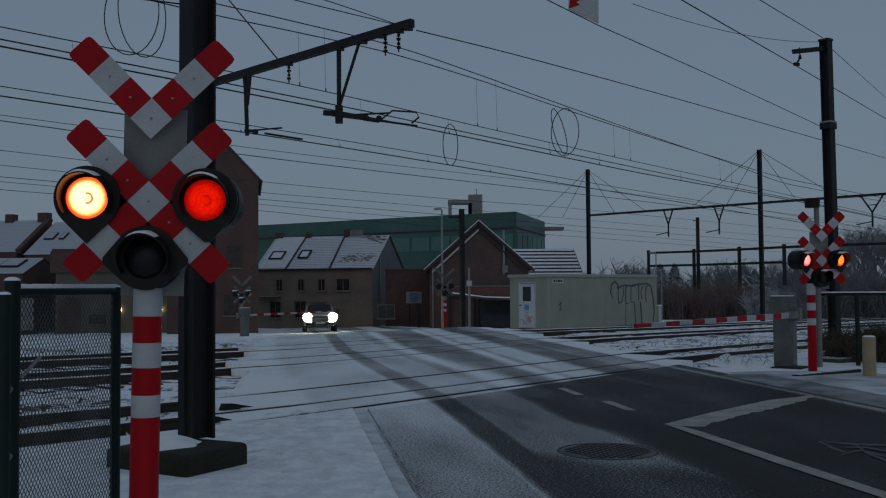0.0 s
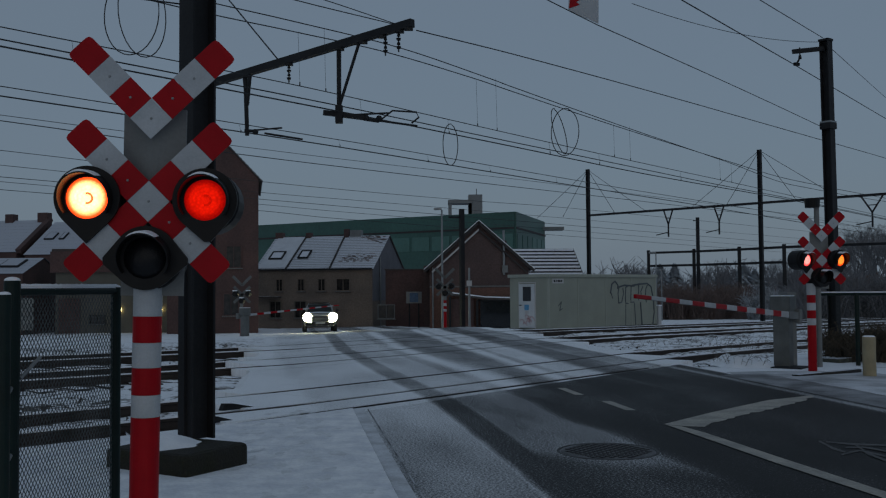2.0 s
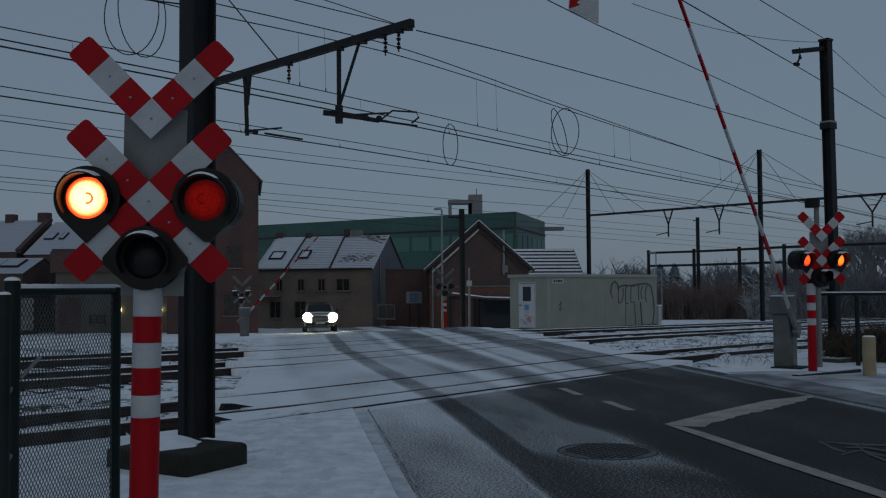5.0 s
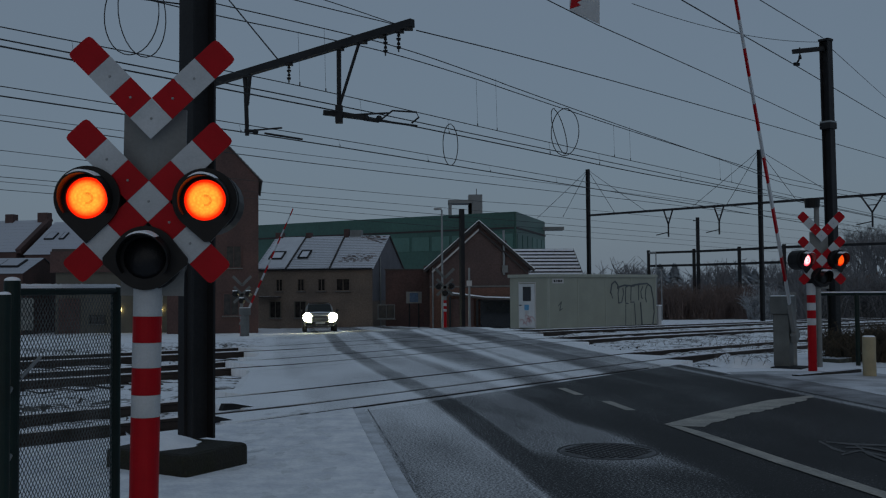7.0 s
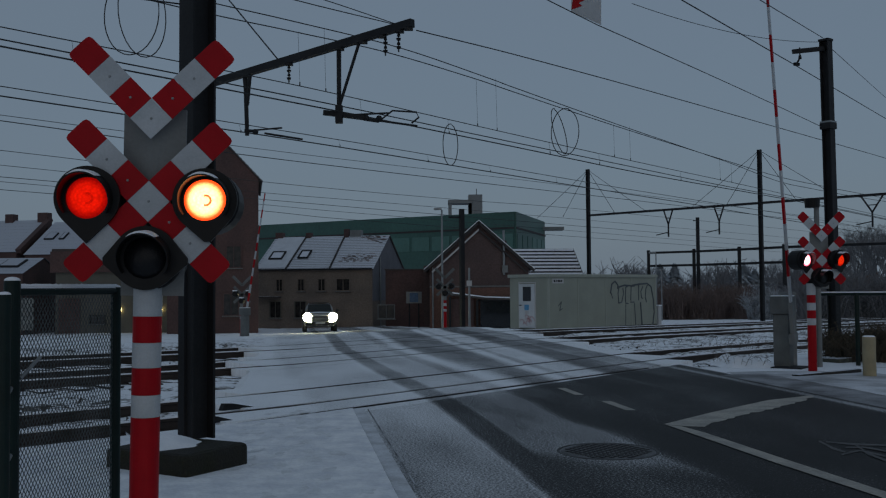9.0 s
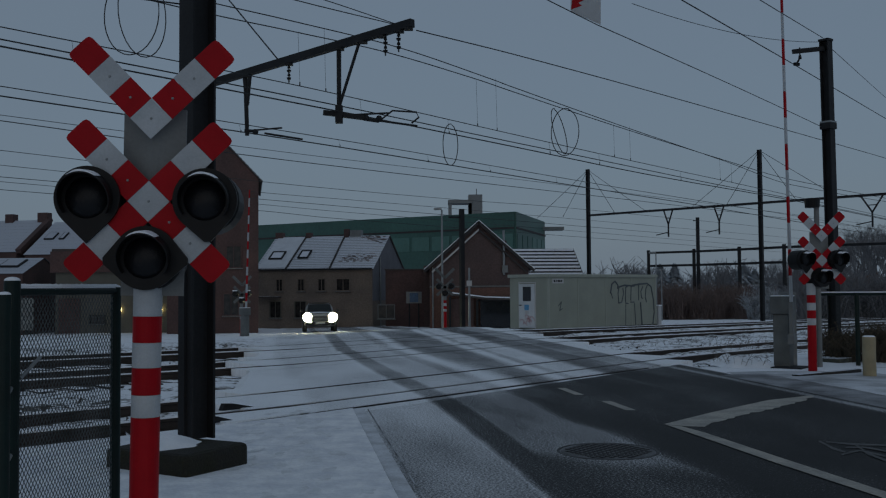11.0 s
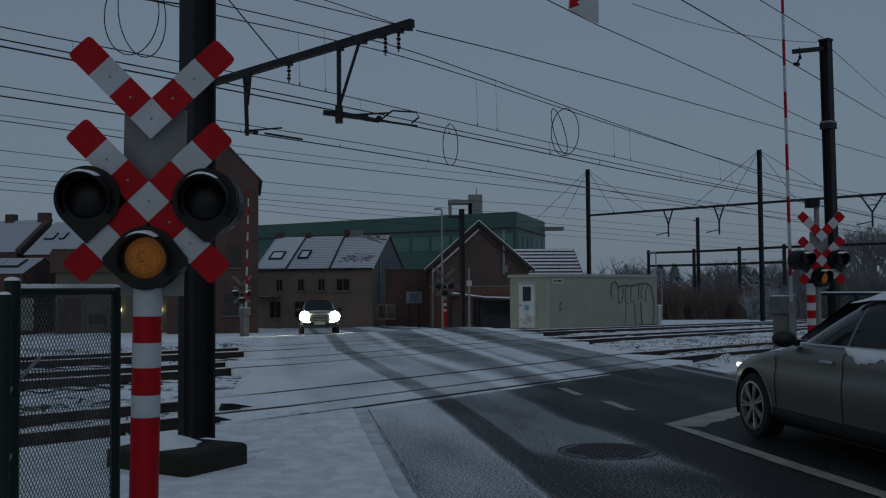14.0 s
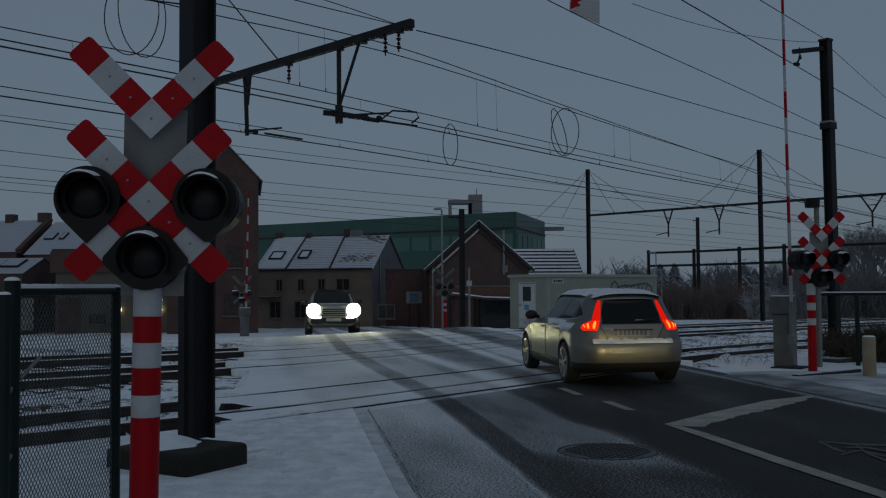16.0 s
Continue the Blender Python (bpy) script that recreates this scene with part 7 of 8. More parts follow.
def shell_patch(rows, side, out, thick=0.0):
    """A sheet on the shell through rows of (t, z); side 1 left, -1 right."""
    bm = bmesh.new()
    grid = []
    for row in rows:
        made = []
        for q in row:
            p = shell_point(q[0], q[1], out + (q[2] if len(q) > 2 else 0.0))
            made.append(bm.verts.new((p.x, side * p.y, p.z)))
        grid.append(made)
    for a, b in zip(grid, grid[1:]):
        for i in range(len(a) - 1):
            f = bm.faces.new((a[i], a[i + 1], b[i + 1], b[i]))
            f.smooth = True
    return bm


WELLS = (1.388, -1.388)


def shell_mesh(z0, z1, cut):
    """The painted shell between two heights, with the wheel openings cut out of it."""
    bm = bmesh.new()
    zs = []
    for a, b in zip(SHELL, SHELL[1:]):
        n = max(1, round((b[0] - a[0]) / 0.022)) if a[0] < 0.75 else 1
        zs += [a[0] + (b[0] - a[0]) * k / n for k in range(n)]
    zs = [z for z in zs + [SHELL[-1][0]] if z0 - 1e-6 <= z <= z1 + 1e-6]
    ts = [k / 6 for k in range(6)] + [1 + k / 10 for k in range(10)] + [2 + k / 110 for k in range(110)] + [3 + k / 12 for k in range(13)]
    gone, rings = set(), []
    for z in zs:
        left, right = [], []
        for t in ts:
            p = shell_point(t, z)
            inside = False
            if cut and 1.2 < t < 3.75 and z < 0.74:
                for x in WELLS:
                    d = math.hypot(p.x - x, z - 0.335)
                    if d < 0.392:
                        inside = inside or d < 0.372
                        if d > 0.335:
                            p.x, p.z = x + (p.x - x) * 0.372 / d, 0.335 + (z - 0.335) * 0.372 / d
                            inside = True
            pair = []
            for s in (1, -1):
                v = bm.verts.new((p.x, s * p.y, p.z))
                if inside:
                    gone.add(v)
                pair.append(v)
            left.append(pair[0])
            right.append(pair[1])
        rings.append((left, right))
    for (l0, r0), (l1, r1) in zip(rings, rings[1:]):
        for a, b in ((l0, l1), (r0, r1)):
            for i in range(len(ts) - 1):
                quad = (a[i], a[i + 1], b[i + 1], b[i])
                if not all(v in gone for v in quad):
                    f = bm.faces.new(quad)
                    f.smooth = True
    if z1 > 1.4:
        l, r = rings[-1]
        bm.faces.new(l + r[::-1])
    bmesh.ops.remove_doubles(bm, verts=bm.verts, dist=0.0008)
    for v in [v for v in bm.verts if not v.link_faces]:
        bm.verts.remove(v)
    return bm


GLASS_TOP = ((0.80, 1.005), (0.60, 1.14), (0.40, 1.255), (0.20, 1.330), (0.0, 1.352), (-0.4, 1.360), (-0.9, 1.350), (-1.2, 1.325), (-1.50, 1.288), (-1.70, 1.222), (-1.81, 1.140), (-1.85, 1.085))
GLASS_LOW = ((0.80, 0.995), (-0.9, 1.012), (-1.4, 1.022), (-1.74, 1.038), (-1.85, 1.080))


def follow(line, x):
    for a, b in zip(line, line[1:]):
        if a[0] >= x >= b[0]:
            return a[1] + (b[1] - a[1]) * (a[0] - x) / (a[0] - b[0])
    return line[-1][1]


def build_wagon():
    """Silver estate car, x forward: one curved shell with its glass, lamps, bumper and snow laid on it."""
    c = thing("estate_car", pose(8, -8, 0), "silver estate car with snow on its roof and lit tail lamps", "car")
    part("body", shell_mesh(0.36, 1.458, True), "silver", c, "silver painted car body")
    part("skirt", shell_mesh(0.20, 0.36, True), "car_plastic", c)
    for side in (1, -1):
        for x0, x1, nm in ((0.79, -0.185, "front_window"), (-0.235, -1.015, "rear_side_window"), (-1.055, -1.845, "quarter_window")):
            rows = []
            for i in range(15):
                x = x0 + (x1 - x0) * i / 14
                lo, hi = follow(GLASS_LOW, x), follow(GLASS_TOP, x)
                rows.append([(flank_t(x, lo + (hi - lo) * j / 8), lo + (hi - lo) * j / 8) for j in range(9)])
            part(nm, shell_patch(rows, side, 0.004), "car_glass", c)
        xs = [0.82 - 2.67 * k / 60 for k in range(61)]
        trim = [[(flank_t(max(-1.86, x), follow(GLASS_LOW, max(-1.85, x)) + dz), follow(GLASS_LOW, max(-1.85, x)) + dz) for dz in (-0.014, 0.004)] for x in xs]
        part("belt_trim", shell_patch(trim, side, 0.007), "rim", c)
        for xx in WELLS:
            bm = bmesh.new()
            tube(bm, [(xx + 0.374 * math.cos(a), side * (shell_point(flank_t(xx + 0.374 * math.cos(a), max(0.3, 0.335 + 0.374 * math.sin(a))), max(0.3, 0.335 + 0.374 * math.sin(a))).y - 0.002), 0.335 + 0.374 * math.sin(a)) for a in [radians(-8 + 196 * k / 36) for k in range(37)]], 0.012, 6)
            part("arch_lip", bm, "silver", c, smooth=True)
            bm = bmesh.new()
            ring = [[bm.verts.new((xx + 0.372 * math.cos(a), side * y, 0.335 + 0.372 * math.sin(a))) for a in [radians(-20 + 220 * k / 28) for k in range(29)]] for y in (0.90, 0.60)]
            for k in range(28):
                bm.faces.new((ring[0][k], ring[0][k + 1], ring[1][k + 1], ring[1][k]))
            bm.faces.new(ring[1])
            part("wheel_well", bm, "car_plastic", c)
            wheel(c, xx, side * 0.800, 0.325, 0.215, side)
        for x in (-0.02, -0.98):
            y = shell_point(flank_t(x, 0.86), 0.86).y
            part("door_handle", box(bmesh.new(), 0.19, 0.035, 0.032, Matrix.Translation((x, side * (y + 0.012), 0.845)), 0.010), "rim", c)
        for x, low in ((0.92, 0.34), (-0.22, 0.34), (-1.10, 0.62)):
            n = 14
            zs = [low + (0.985 - low) * k / n for k in range(n + 1)]
            pts = [shell_point(flank_t(x - 0.05 * (z - low) - (0.16 * ((0.8 - z) / 0.2) ** 2 * (z < 0.8) if low > 0.5 else 0), z), z, 0.001) for z in zs]
            part("door_gap", tube(bmesh.new(), [(p.x, side * p.y, p.z) for p in pts], 0.0055, 5), "car_plastic", c)
        pts = [shell_point(flank_t(x, 0.335), 0.335, 0.001) for x in [0.92 - 1.9 * k / 20 for k in range(21)]]
        part("sill_gap", tube(bmesh.new(), [(p.x, side * p.y, p.z) for p in pts], 0.006, 5), "car_plastic", c)
        mirror = bmesh.new()
        bmesh.ops.create_uvsphere(mirror, u_segments=16, v_segments=10, radius=0.115, matrix=Matrix.Translation((0.62, side * 0.965, 1.035)) @ Matrix.Diagonal((0.75, 1.0, 0.72, 1)))
        rod(mirror, (0.62, side * 0.82, 0.995), (0.62, side * 0.90, 1.01), 0.035)
        part("mirror", mirror, "car_plastic", c, smooth=True)
        # lamp up the rear pillar, its wide foot on the corner and the hot part in it
        rows = []
        for k in range(15):
            z = 0.985 + 0.345 * k / 14
            lo, hi = 1.12 + 0.10 * (k / 14) ** 2, 1.33 - 0.015 * k / 14
            rows.append([(lo + (hi - lo) * j / 6, z, 0.014 * math.sin(math.pi * j / 6)) for j in range(7)])
        lamp = part("tail_lamp", shell_patch(rows, side, 0.004), "tail_glow", c, "lit red tail lamp")
        rows = []
        for k in range(11):
            z, q = 0.852 + 0.155 * k / 10, k / 10
            lo, hi = 1.10 + 0.03 * q + 0.05 * (1 - q) ** 4, 1.33 + 0.20 * math.sin(math.pi * min(1.0, 0.22 + 0.78 * q)) ** 0.8
            rows.append([(lo + (hi - lo) * j / 12, z, 0.018 * math.sin(math.pi * j / 12)) for j in range(13)])
        part("foot", shell_patch(rows, side, 0.006), "tail_hot", lamp)
        for lo, hi, z0, z1, lean in ((1.18, 1.25, 0.880, 1.00, 0.02), (1.30, 1.36, 0.885, 0.965, 0.05), (1.40, 1.43, 0.900, 0.945, 0.06)):
            rows = []
            for k in range(9):
                mid, half = (lo + hi) / 2 + lean * k / 8, (hi - lo) / 2 * math.sin(math.pi * (0.08 + 0.84 * k / 8)) ** 0.6
                rows.append([(mid + half * (j / 3 - 1), z0 + (z1 - z0) * k / 8, 0.012 * math.sin(math.pi * j / 6)) for j in range(7)])
            part("core", shell_patch(rows, side, 0.020), "tail_core", lamp)
        part("headlamp", box(bmesh.new(), 0.09, 0.03, 0.045, Matrix.Translation((2.03, side * 0.72, 0.66)), 0.01), "drl", c, "lit white headlamp")
        # seam of the tailgate down from the lamp to the bumper
        pts = [shell_point(1.08 - 0.24 * k / 10, 0.93 - 0.225 * (k / 10) ** 0.8, 0.002) for k in range(11)]
        part("hatch_gap", tube(bmesh.new(), [(p.x, side * p.y, p.z) for p in pts], 0.006, 5), "car_plastic", c)
    rows = [[(k * (1.06 + 0.06 * smooth(0.95, 1.15, z)), z) for z in [0.955 + 0.39 * j / 8 for j in range(9)]] for k in [i / 12 for i in range(13)]]
    glass = shell_patch(rows, 1, 0.006)
    other = shell_patch(rows, -1, 0.006)
    me = bpy.data.meshes.new("half")
    other.to_mesh(me)
    other.free()
    glass.from_mesh(me)
    bpy.data.meshes.remove(me)
    part("rear_window", glass, "car_glass", c)
    part("windscreen", None_bm([(1.00, 0.60, 0.99), (0.27, 0.50, 1.365), (0.27, -0.50, 1.365), (1.00, -0.60, 0.99)], 0.06), "car_glass", c)
    bm = bmesh.new()
    rows = []
    for i in range(5):
        rows.append([bm.verts.new((-1.80 - 0.19 * i / 4 + 0.07 * abs(j / 8 - 1) ** 2, 0.51 * (j / 8 - 1), 1.404 - 0.036 * (i / 4) ** 1.4 - 0.03 * abs(j / 8 - 1) ** 3)) for j in range(17)])
    under = [[bm.verts.new(v.co - Vector((0, 0, 0.032))) for v in rows[-1]]]
    for a, b in zip(rows + under, (rows + under)[1:]):
        for j in range(16):
            bm.faces.new((a[j], a[j + 1], b[j + 1], b[j])).smooth = True
    part("spoiler", bm, "silver", c)
    part("hatch_handle", beam(bmesh.new(), (-2.172, 0.31, 0.865), (-2.172, -0.31, 0.865), 0.03, 0.018), "car_plastic", c)
    plate = part("number_plate", box(bmesh.new(), 0.012, 0.52, 0.11, Matrix.Translation((-2.176, 0, 0.765)), 0.003), "plate", c, "white number plate")
    for i in range(7):
        part("bar", box(bmesh.new(), 0.004, 0.035, 0.07, Matrix.Translation((-2.184, 0.20 - 0.066 * i, 0.785))), "plate_bar", plate)
    part("rear_wiper", beam(bmesh.new(), (-2.135, 0.0, 0.985), (-2.125, -0.34, 1.02), 0.02, 0.02), "car_plastic", c)
    part("brand_shape", box(bmesh.new(), 0.010, 0.13, 0.016, Matrix.Translation((-2.122, -0.12, 1.005))), "rim", c)
    part("underside", box(bmesh.new(), 3.5, 1.44, 0.10, Matrix.Translation((0.1, 0, 0.16))), "car_plastic", c)
    # snow: a lumpy sheet on the roof, a ledge on the bumper, patches blown against the doors
    bm = bmesh.new()
    rows = []
    for i in range(34):
        x = 0.06 - 2.03 * i / 33
        row = []
        for j in range(19):
            k = j / 9 - 1
            w = (0.635 - 0.075 * smooth(-1.3, -1.97, x)) * k
            fall = 1.458 - 0.062 * abs(k) ** 3 - 0.044 * smooth(-1.35, -1.95, x) - 0.03 * smooth(-0.35, 0.05, x)
            edge = min(1, (1 - abs(k)) * 5) * min(1, i / 3) * min(1, (33 - i) / 1.5)
            row.append(bm.verts.new((x, w, fall + 0.006 + (0.034 + 0.018 * noise.noise((x * 5, w * 5, 0)) + 0.008 * noise.noise((x * 15, w * 15, 2))) * edge)))
        rows.append(row)
    for a, b in zip(rows, rows[1:]):
        for j in range(18):
            bm.faces.new((a[j], a[j + 1], b[j + 1], b[j])).smooth = True
    part("roof_snow", bm, "car_snow", c)
    for side in (1, -1):
        rows = []
        for k in range(40):
            t = 1.25 * k / 39
            lump = 0.45 + 0.6 * noise.noise((t * 6, side * 2, 0)) + 0.25 * noise.noise((t * 19, side * 2, 4))
            rows.append([(t, 0.655, 0.004), (t, 0.672, 0.022 + 0.012 * lump), (t, 0.695 + 0.012 * lump, 0.022), (t, 0.706 + 0.045 * lump, 0.002)])
        part("bumper_snow", shell_patch(rows, side, 0.002), "car_snow", c)
        for x0, x1, top, low in ((-0.18, -1.36, 0.999, 0.85), (-1.02, -1.80, 0.962, 0.69), (1.50, 0.84, 0.952, 0.84)):
            rows, n = [], 64
            for k in range(n + 1):
                x, q = x0 + (x1 - x0) * k / n, math.sin(math.pi * k / n) ** 0.45
                ragged = 0.60 + 0.42 * noise.noise((x * 3.0, side * 3, low)) + 0.26 * noise.noise((x * 12, side * 3, low)) + 0.14 * noise.noise((x * 40, side * 3, low))
                foot = top - (top - low) * q * max(0.12, min(1.15, ragged))
                row = []
                for j in range(7):
                    z = top + (foot - top) * j / 6
                    row.append((flank_t(x, z), z, (0.016 + 0.008 * noise.noise((x * 14, z * 14, 2))) * math.sin(math.pi * min(1, 0.12 + j / 6.8)) * q + 0.004))
                rows.append(row)
            part("side_snow", shell_patch(rows, side, 0.001), "car_snow", c)
    return c


def None_bm(pts, bulge):
    """A gently bowed pane through four corners, 12 mm thick."""
    a, b, c, d = [Vector(p) for p in pts]
    nrm = (b - a).cross(d - a).normalized()
    if nrm.z < 0:
        nrm = -nrm
    bm = bmesh.new()
    layers = []
    for lift in (0.0, 0.012):
        grid = []
        for i in range(5):
            row = []
            for j in range(9):
                u, v = i / 4, j / 8
                p = a.lerp(b, u).lerp(d.lerp(c, u), v)
                row.append(bm.verts.new(p + nrm * (lift + bulge * 4 * v * (1 - v) * 0.9 + 0.004)))
            grid.append(row)
        for p, q in zip(grid, grid[1:]):
            for j in range(8):
                bm.faces.new((p[j], p[j + 1], q[j + 1], q[j]))
        layers.append(grid)
    return bm


WAGON = build_wagon()


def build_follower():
    """Dark car that drives unseen behind the estate car; its dipped headlamps shine on that car's bumper."""
    # stays out of view; inferred from the gold light on the bumper
    c = thing("following_car", pose(8, -20, 0), "unseen dark car with dipped warm headlamps driving behind the estate car", "car")
    part("body", shell_mesh(0.20, 1.458, True), "dark_paint", c)
    part("windscreen", None_bm([(1.00, 0.60, 0.99), (0.27, 0.50, 1.365), (0.27, -0.50, 1.365), (1.00, -0.60, 0.99)], 0.06), "car_glass", c)
    for side in (1, -1):
        rows = []
        for i in range(12):
            x = 0.79 - 2.5 * i / 11
            lo, hi = follow(GLASS_LOW, x), follow(GLASS_TOP, x)
            rows.append([(flank_t(x, lo + (hi - lo) * j / 5), lo + (hi - lo) * j / 5) for j in range(6)])
        part("side_window", shell_patch(rows, side, 0.004), "car_glass", c)
        for xx in WELLS:
            wheel(c, xx, side * 0.80, 0.325, 0.215, side)
        # box added round each lens so the beam reaches little but the bumper
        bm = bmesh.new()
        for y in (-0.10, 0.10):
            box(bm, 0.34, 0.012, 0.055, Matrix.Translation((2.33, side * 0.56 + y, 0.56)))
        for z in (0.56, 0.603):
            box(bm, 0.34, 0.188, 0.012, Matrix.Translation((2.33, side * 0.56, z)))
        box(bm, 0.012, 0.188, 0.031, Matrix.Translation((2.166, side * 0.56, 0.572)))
        lamp = part("headlamp", bm, "car_plastic", c, "deep black box that narrows the headlamp beam")
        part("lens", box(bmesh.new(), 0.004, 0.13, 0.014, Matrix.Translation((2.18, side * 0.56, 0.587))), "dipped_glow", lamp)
    return c


M["dark_paint"] = material("dark_blue_car_paint", (0.02, 0.024, 0.032), 0.3, 0.2, 0.06, 2.0, 200, 0.01)
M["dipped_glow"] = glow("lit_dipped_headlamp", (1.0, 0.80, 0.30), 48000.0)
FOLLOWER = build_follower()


def build_suv():
    """Grey off-roader that comes the other way with its headlamps on."""
    c = thing("off_road_car", pose(-7, 60, -1), "grey off-road car with bright headlamps and snow on its roof", "car")
    st = ((2.18, 0.62, 0.45, 0.88), (2.12, 0.78, 0.34, 0.96), (1.9, 0.88, 0.30, 1.02), (1.3, 0.92, 0.28, 1.05), (0.8, 0.93, 0.28, 1.07), (0, 0.93, 0.28, 1.08), (-1.3, 0.93, 0.28, 1.08), (-2.0, 0.90, 0.32, 1.06), (-2.2, 0.82, 0.40, 1.0))
    add_subsurf(part("body", loft(lower_body(st)), "grey_car", c), 1)
    cab = ((0.95, 1.04, 1.06, 0.80, 0.74), (0.55, 1.05, 1.38, 0.86, 0.68), (0.25, 1.06, 1.56, 0.87, 0.66), (-0.3, 1.06, 1.61, 0.87, 0.66), (-1.6, 1.06, 1.58, 0.87, 0.65), (-2.1, 1.06, 1.20, 0.85, 0.68))
    add_subsurf(part("cabin", loft([(x, [(0, zb - 0.06), (wb, zb - 0.03), (wb + (wr - wb) * 0.55, zb + (zr - zb) * 0.62), (wr, zr - 0.006), (wr * 0.7, zr + 0.012), (0, zr + 0.02)]) for x, zb, zr, wb, wr in cab]), "grey_car", c), 1)
    part("windscreen", None_bm([(0.93, 0.70, 1.08), (0.30, 0.62, 1.53), (0.30, -0.62, 1.53), (0.93, -0.70, 1.08)], 0.03), "car_glass", c)
    part("roof_snow", None_bm([(0.15, 0.60, 1.62), (-1.6, 0.60, 1.62), (-1.6, -0.60, 1.62), (0.15, -0.60, 1.62)], 0.03), "car_snow", c)
    part("bonnet_snow", None_bm([(1.85, 0.66, 1.02), (1.0, 0.74, 1.08), (1.0, -0.74, 1.08), (1.85, -0.66, 1.02)], 0.03), "car_snow", c)
    grille = part("grille", box(bmesh.new(), 0.05, 0.80, 0.26, Matrix.Translation((2.17, 0, 0.62)), 0.02), "car_plastic", c)
    for k in range(3):
        part("bar", box(bmesh.new(), 0.03, 0.74, 0.025, Matrix.Translation((2.20, 0, 0.66 + 0.075 * k))), "grey_car", grille)
    part("bumper", box(bmesh.new(), 0.16, 1.60, 0.22, Matrix.Translation((2.14, 0, 0.36)), 0.04), "car_plastic", c)
    part("number_plate", box(bmesh.new(), 0.02, 0.52, 0.11, Matrix.Translation((2.235, 0, 0.44))), "plate", c)
    for side in (1, -1):
        for xx in (1.33, -1.33):
            part("wheel_well", rod(bmesh.new(), (xx, side * 0.76, 0.39), (xx, side * 0.935, 0.39), 0.38, sides=24), "car_plastic", c)
            wheel(c, xx, side * 0.84, 0.36, 0.23, side)
        # lamp and lens drawn oversize: their glare is put into the shape
        lamp = part("headlamp", rod(bmesh.new(), (2.02, side * 0.70, 0.82), (2.14, side * 0.70, 0.82), 0.22, 0.235, 24), "rim", c, "round lit headlamp")
        bm = bmesh.new()
        bmesh.ops.create_uvsphere(bm, u_segments=20, v_segments=12, radius=0.25, matrix=Matrix.Translation((2.135, side * 0.70, 0.82)) @ Matrix.Diagonal((0.35, 1, 1, 1)))
        part("lens", bm, "head_glow", lamp)
        # made-up slit emitters; hood and lip steer the headlamps' pool onto the snow
        beam_holder = part("beam_box", box(bmesh.new(), 0.12, 0.26, 0.07, Matrix.Translation((2.28, side * 0.58, 0.535)), 0.01), "car_plastic", c, "added hooded emitter that throws the headlamp beam onto the snow")
        part("beam_slit", box(bmesh.new(), 0.002, 0.24, 0.030, Matrix.Translation((2.3425, side * 0.58, 0.556))), "fog_glow", beam_holder)
        part("beam_hood", box(bmesh.new(), 0.30, 0.34, 0.02, pose(2.485, side * 0.58, 0.584, 0, 2.0, 0)), "car_plastic", beam_holder)
        part("beam_lip", box(bmesh.new(), 0.30, 0.34, 0.012, pose(2.485, side * 0.58, 0.540)), "car_plastic", beam_holder)
        part("mirror", box(bmesh.new(), 0.12, 0.20, 0.18, Matrix.Translation((0.66, side * 1.02, 1.08)), 0.03), "car_plastic", c)
    return c


SUV = build_suv()


# ---------------------------------------------------------------- what moves
def lamp_rows(state_of):
    """Rows for a lamp carrier: it holds each brightness and turns to the next within a tenth of a second."""
    turns = [w.rotation_difference(Vector((0, -1, 0))) for w in CAP_WAYS]
    turns[1] = Euler((radians(-90), 0, 0)).to_quaternion()
    turns[0] = Euler((radians(90), 0, 0)).to_quaternion()
    at = Matrix.Translation((0, LENS_BACK, 0))
    now = state_of(0.0)
    rows, last = [(0.0, at @ turns[now].to_matrix().to_4x4())], 0.0
    for k in range(1, 161):
        t, want = k / 10, state_of(k / 10)
        if want == now:
            continue
        if t - 0.1 > last + 0.02:
            rows.append((t - 0.1, at @ turns[now].to_matrix().to_4x4()))
        for i in (1, 2, 3):
            rows.append((t - 0.1 + i / 30, at @ turns[now].slerp(turns[want], i / 3).to_matrix().to_4x4()))
        now, last = want, t
    if last < 16.0:
        rows.append((16.0, at @ turns[now].to_matrix().to_4x4()))
    return rows


def left_state(t):
    if t > 9.75:
        return 0
    if abs(t - 0.5) < 0.02:
        return 3
    s = t % 0.93
    return 4 if s < 0.45 else 3 if s < 0.50 else 2 if s < 0.66 else 1 if s < 0.80 else 2 if s < 0.87 else 3


def right_state(t):
    if t > 9.75:
        return 0
    if abs(t - 0.5) < 0.02 or abs(t - 6.5) < 0.02:
        return 2 if t < 1 else 4
    s = t % 0.93
    return 2 if s < 0.14 else 1 if s < 0.44 else 3 if s < 0.52 else 4 if s < 0.84 else 3 if s < 0.9 else 2


def low_state(t):
    if t < 11.0:
        return 0
    s = (t - 11.12) % 1.87
    return 2 if s < 0.08 else 3 if s < 0.17 else 4 if s < 0.52 else 3 if s < 0.65 else 2 if s < 0.78 else 1 if s < 1.02 else 0


BOOM_ANGLES = ((0.0, 0.5), (1.72, 0.5), (1.85, 1.8), (2.0, 3.5), (2.2, 5.9), (2.5, 9.6), (3.0, 16.5), (3.5, 23.3), (4.0, 29.8), (4.2, 32), (6.4, 55), (7.0, 61), (8.0, 71), (9.0, 79), (10.0, 85), (11.0, 88), (12.0, 88.5), (16.0, 88.5))


def lane_x(y):
    return 3.841 + (10.344 - y) * 0.175 - 0.075 * smooth(15.6, 16.9, y)


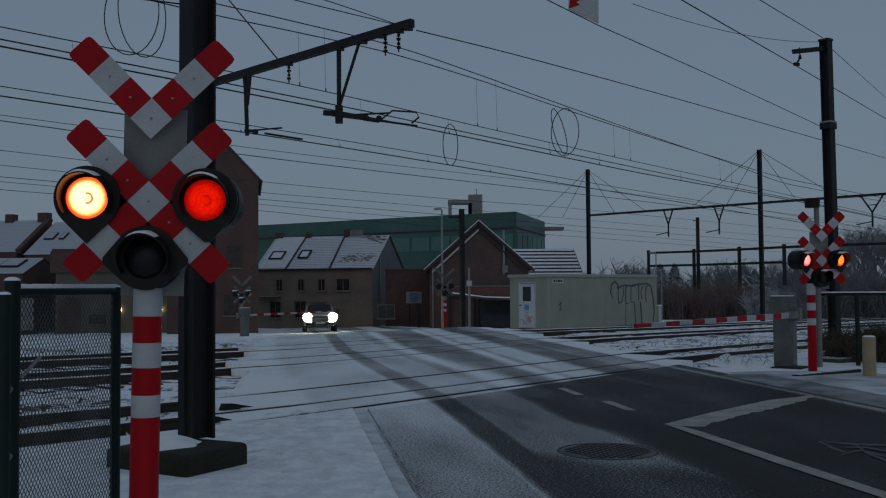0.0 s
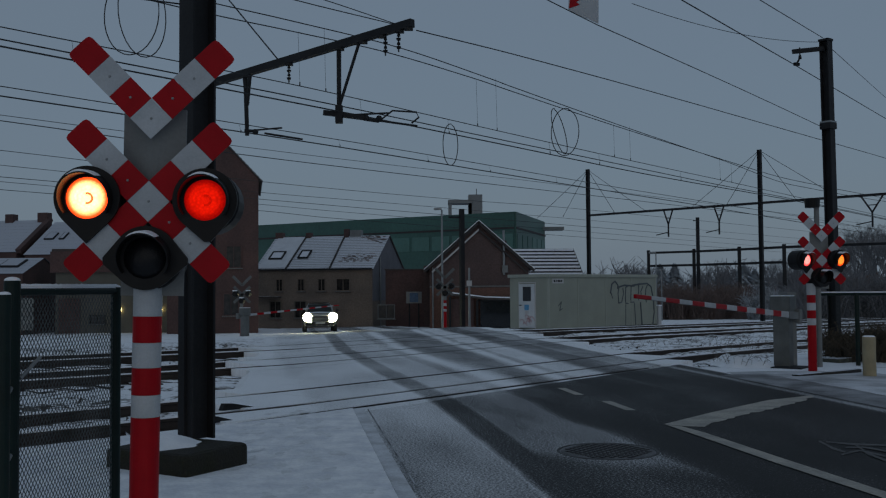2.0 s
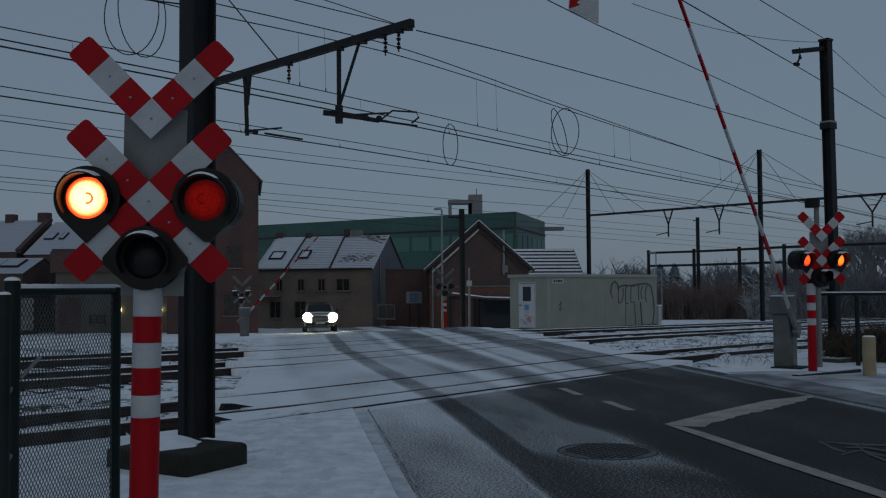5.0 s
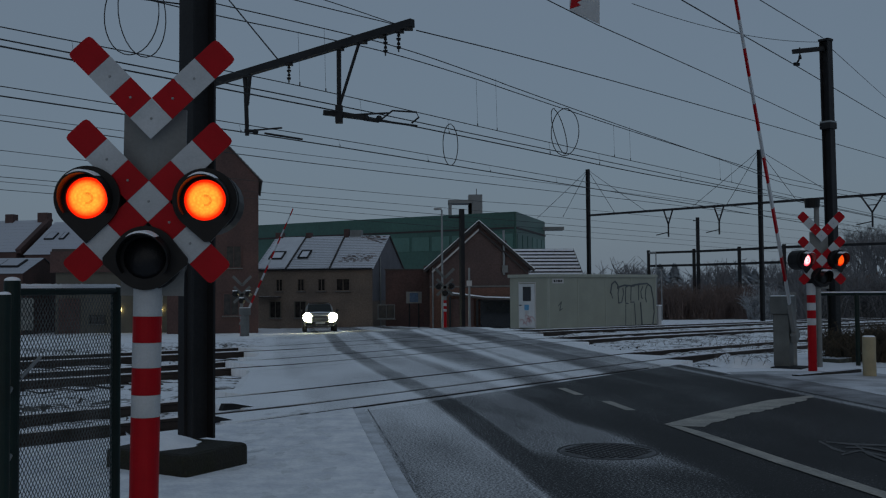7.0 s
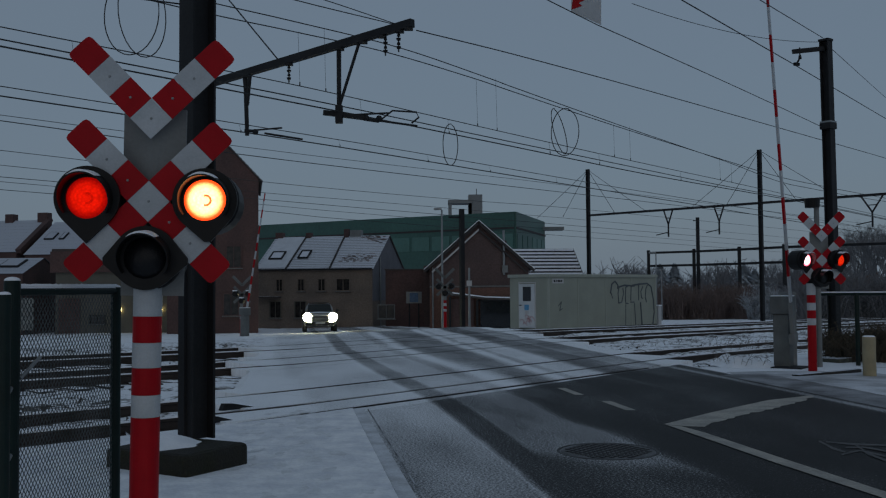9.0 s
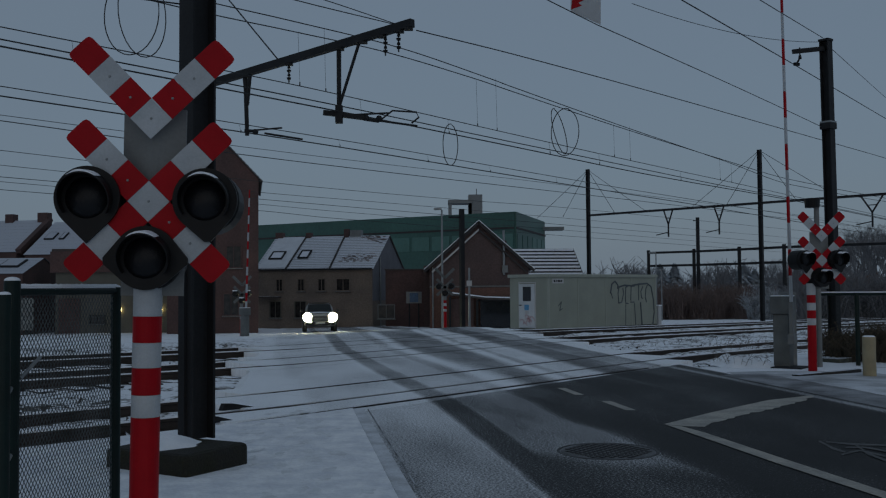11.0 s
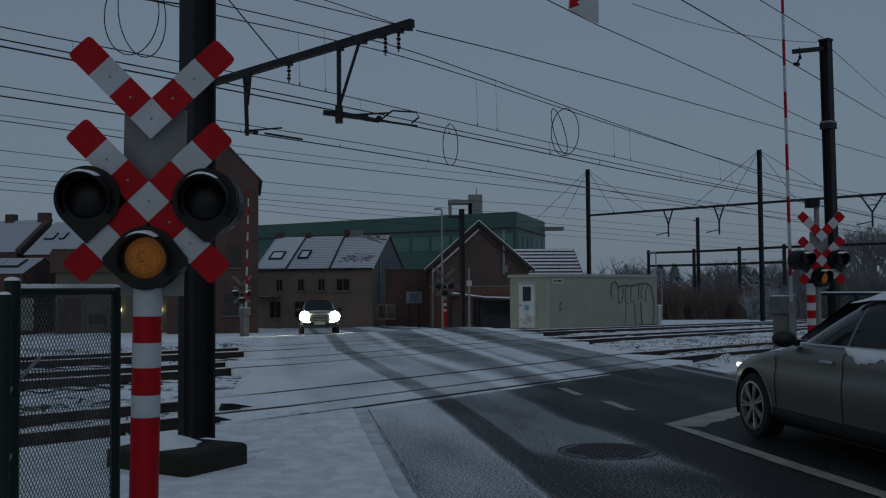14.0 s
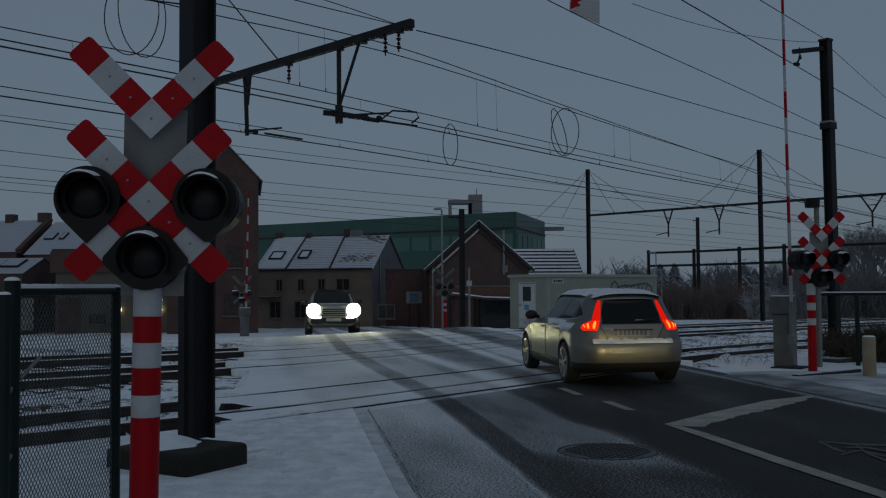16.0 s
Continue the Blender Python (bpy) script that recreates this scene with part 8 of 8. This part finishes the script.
def motions():
    for (left, right, low), (first, second) in zip(LENSES, ((left_state, right_state), (right_state, left_state))):
        walk(left, lamp_rows(first))
        walk(right, lamp_rows(second))
        walk(low, lamp_rows(low_state))
    for boom, (x, y), az in ((NEAR_BOOM, NEAR_PIVOT, NEAR_AZIMUTH), (FAR_BOOM, FAR_PIVOT, FAR_AZIMUTH)):
        walk(boom, [(t, pose(x, y, land(x, y) + 1.0, 0, -a, az)) for t, a in BOOM_ANGLES])
    walk(WAGON, [(t, pose(lane_x(y) + 0.024 * (turn - 96.5), y, 0.014, 0, 0, turn)) for t, y, turn in WAGON_ROWS])
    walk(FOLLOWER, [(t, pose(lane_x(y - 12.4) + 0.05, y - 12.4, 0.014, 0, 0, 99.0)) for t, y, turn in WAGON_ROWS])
    rows = []
    for t, x, y in SUV_ROWS:
        slope = (land(x - 0.2, y + 1.3) - land(x + 0.2, y - 1.3)) / 2.6
        rows.append((t, pose(x, y, land(x, y) + 0.01, 0, math.degrees(math.atan(slope)), -81.0)))
    walk(SUV, rows)
    walk(HANGING_SIGN, [(t, pose(SIGN_AT[0] + dx, SIGN_AT[1], SIGN_AT[2] - dx * 0.45)) for t, dx in ((0, 0), (3.5, 0), (7.0, 0.015), (9.0, 0.036), (11.0, 0.03), (12.5, 0.015), (14.5, 0), (16.0, 0.015))])


WAGON_ROWS = ((0.0, -1.0, 99.0), (9.0, -1.0, 99.0), (10.0, -0.8, 99.0), (11.0, 0.3, 99.0), (12.0, 2.3, 99.0), (12.8, 4.5, 99.0), (13.2, 5.8, 99.0), (13.6, 7.1, 99.0), (14.0, 8.5, 99.0), (14.5, 10.344, 99.0), (15.0, 12.44, 99.2), (15.5, 14.66, 99.2), (16.0, 16.95, 97.5))
SUV_ROWS = ((0.0, -7.15, 55.2), (12.6, -7.15, 55.2), (13.0, -7.05, 54.5), (13.4, -6.68, 51.4), (14.0, -6.2, 47.6), (14.4, -5.65, 44.2), (15.0, -5.1, 41.2), (15.6, -4.55, 37.8), (16.0, -4.2, 35.9))
motions()
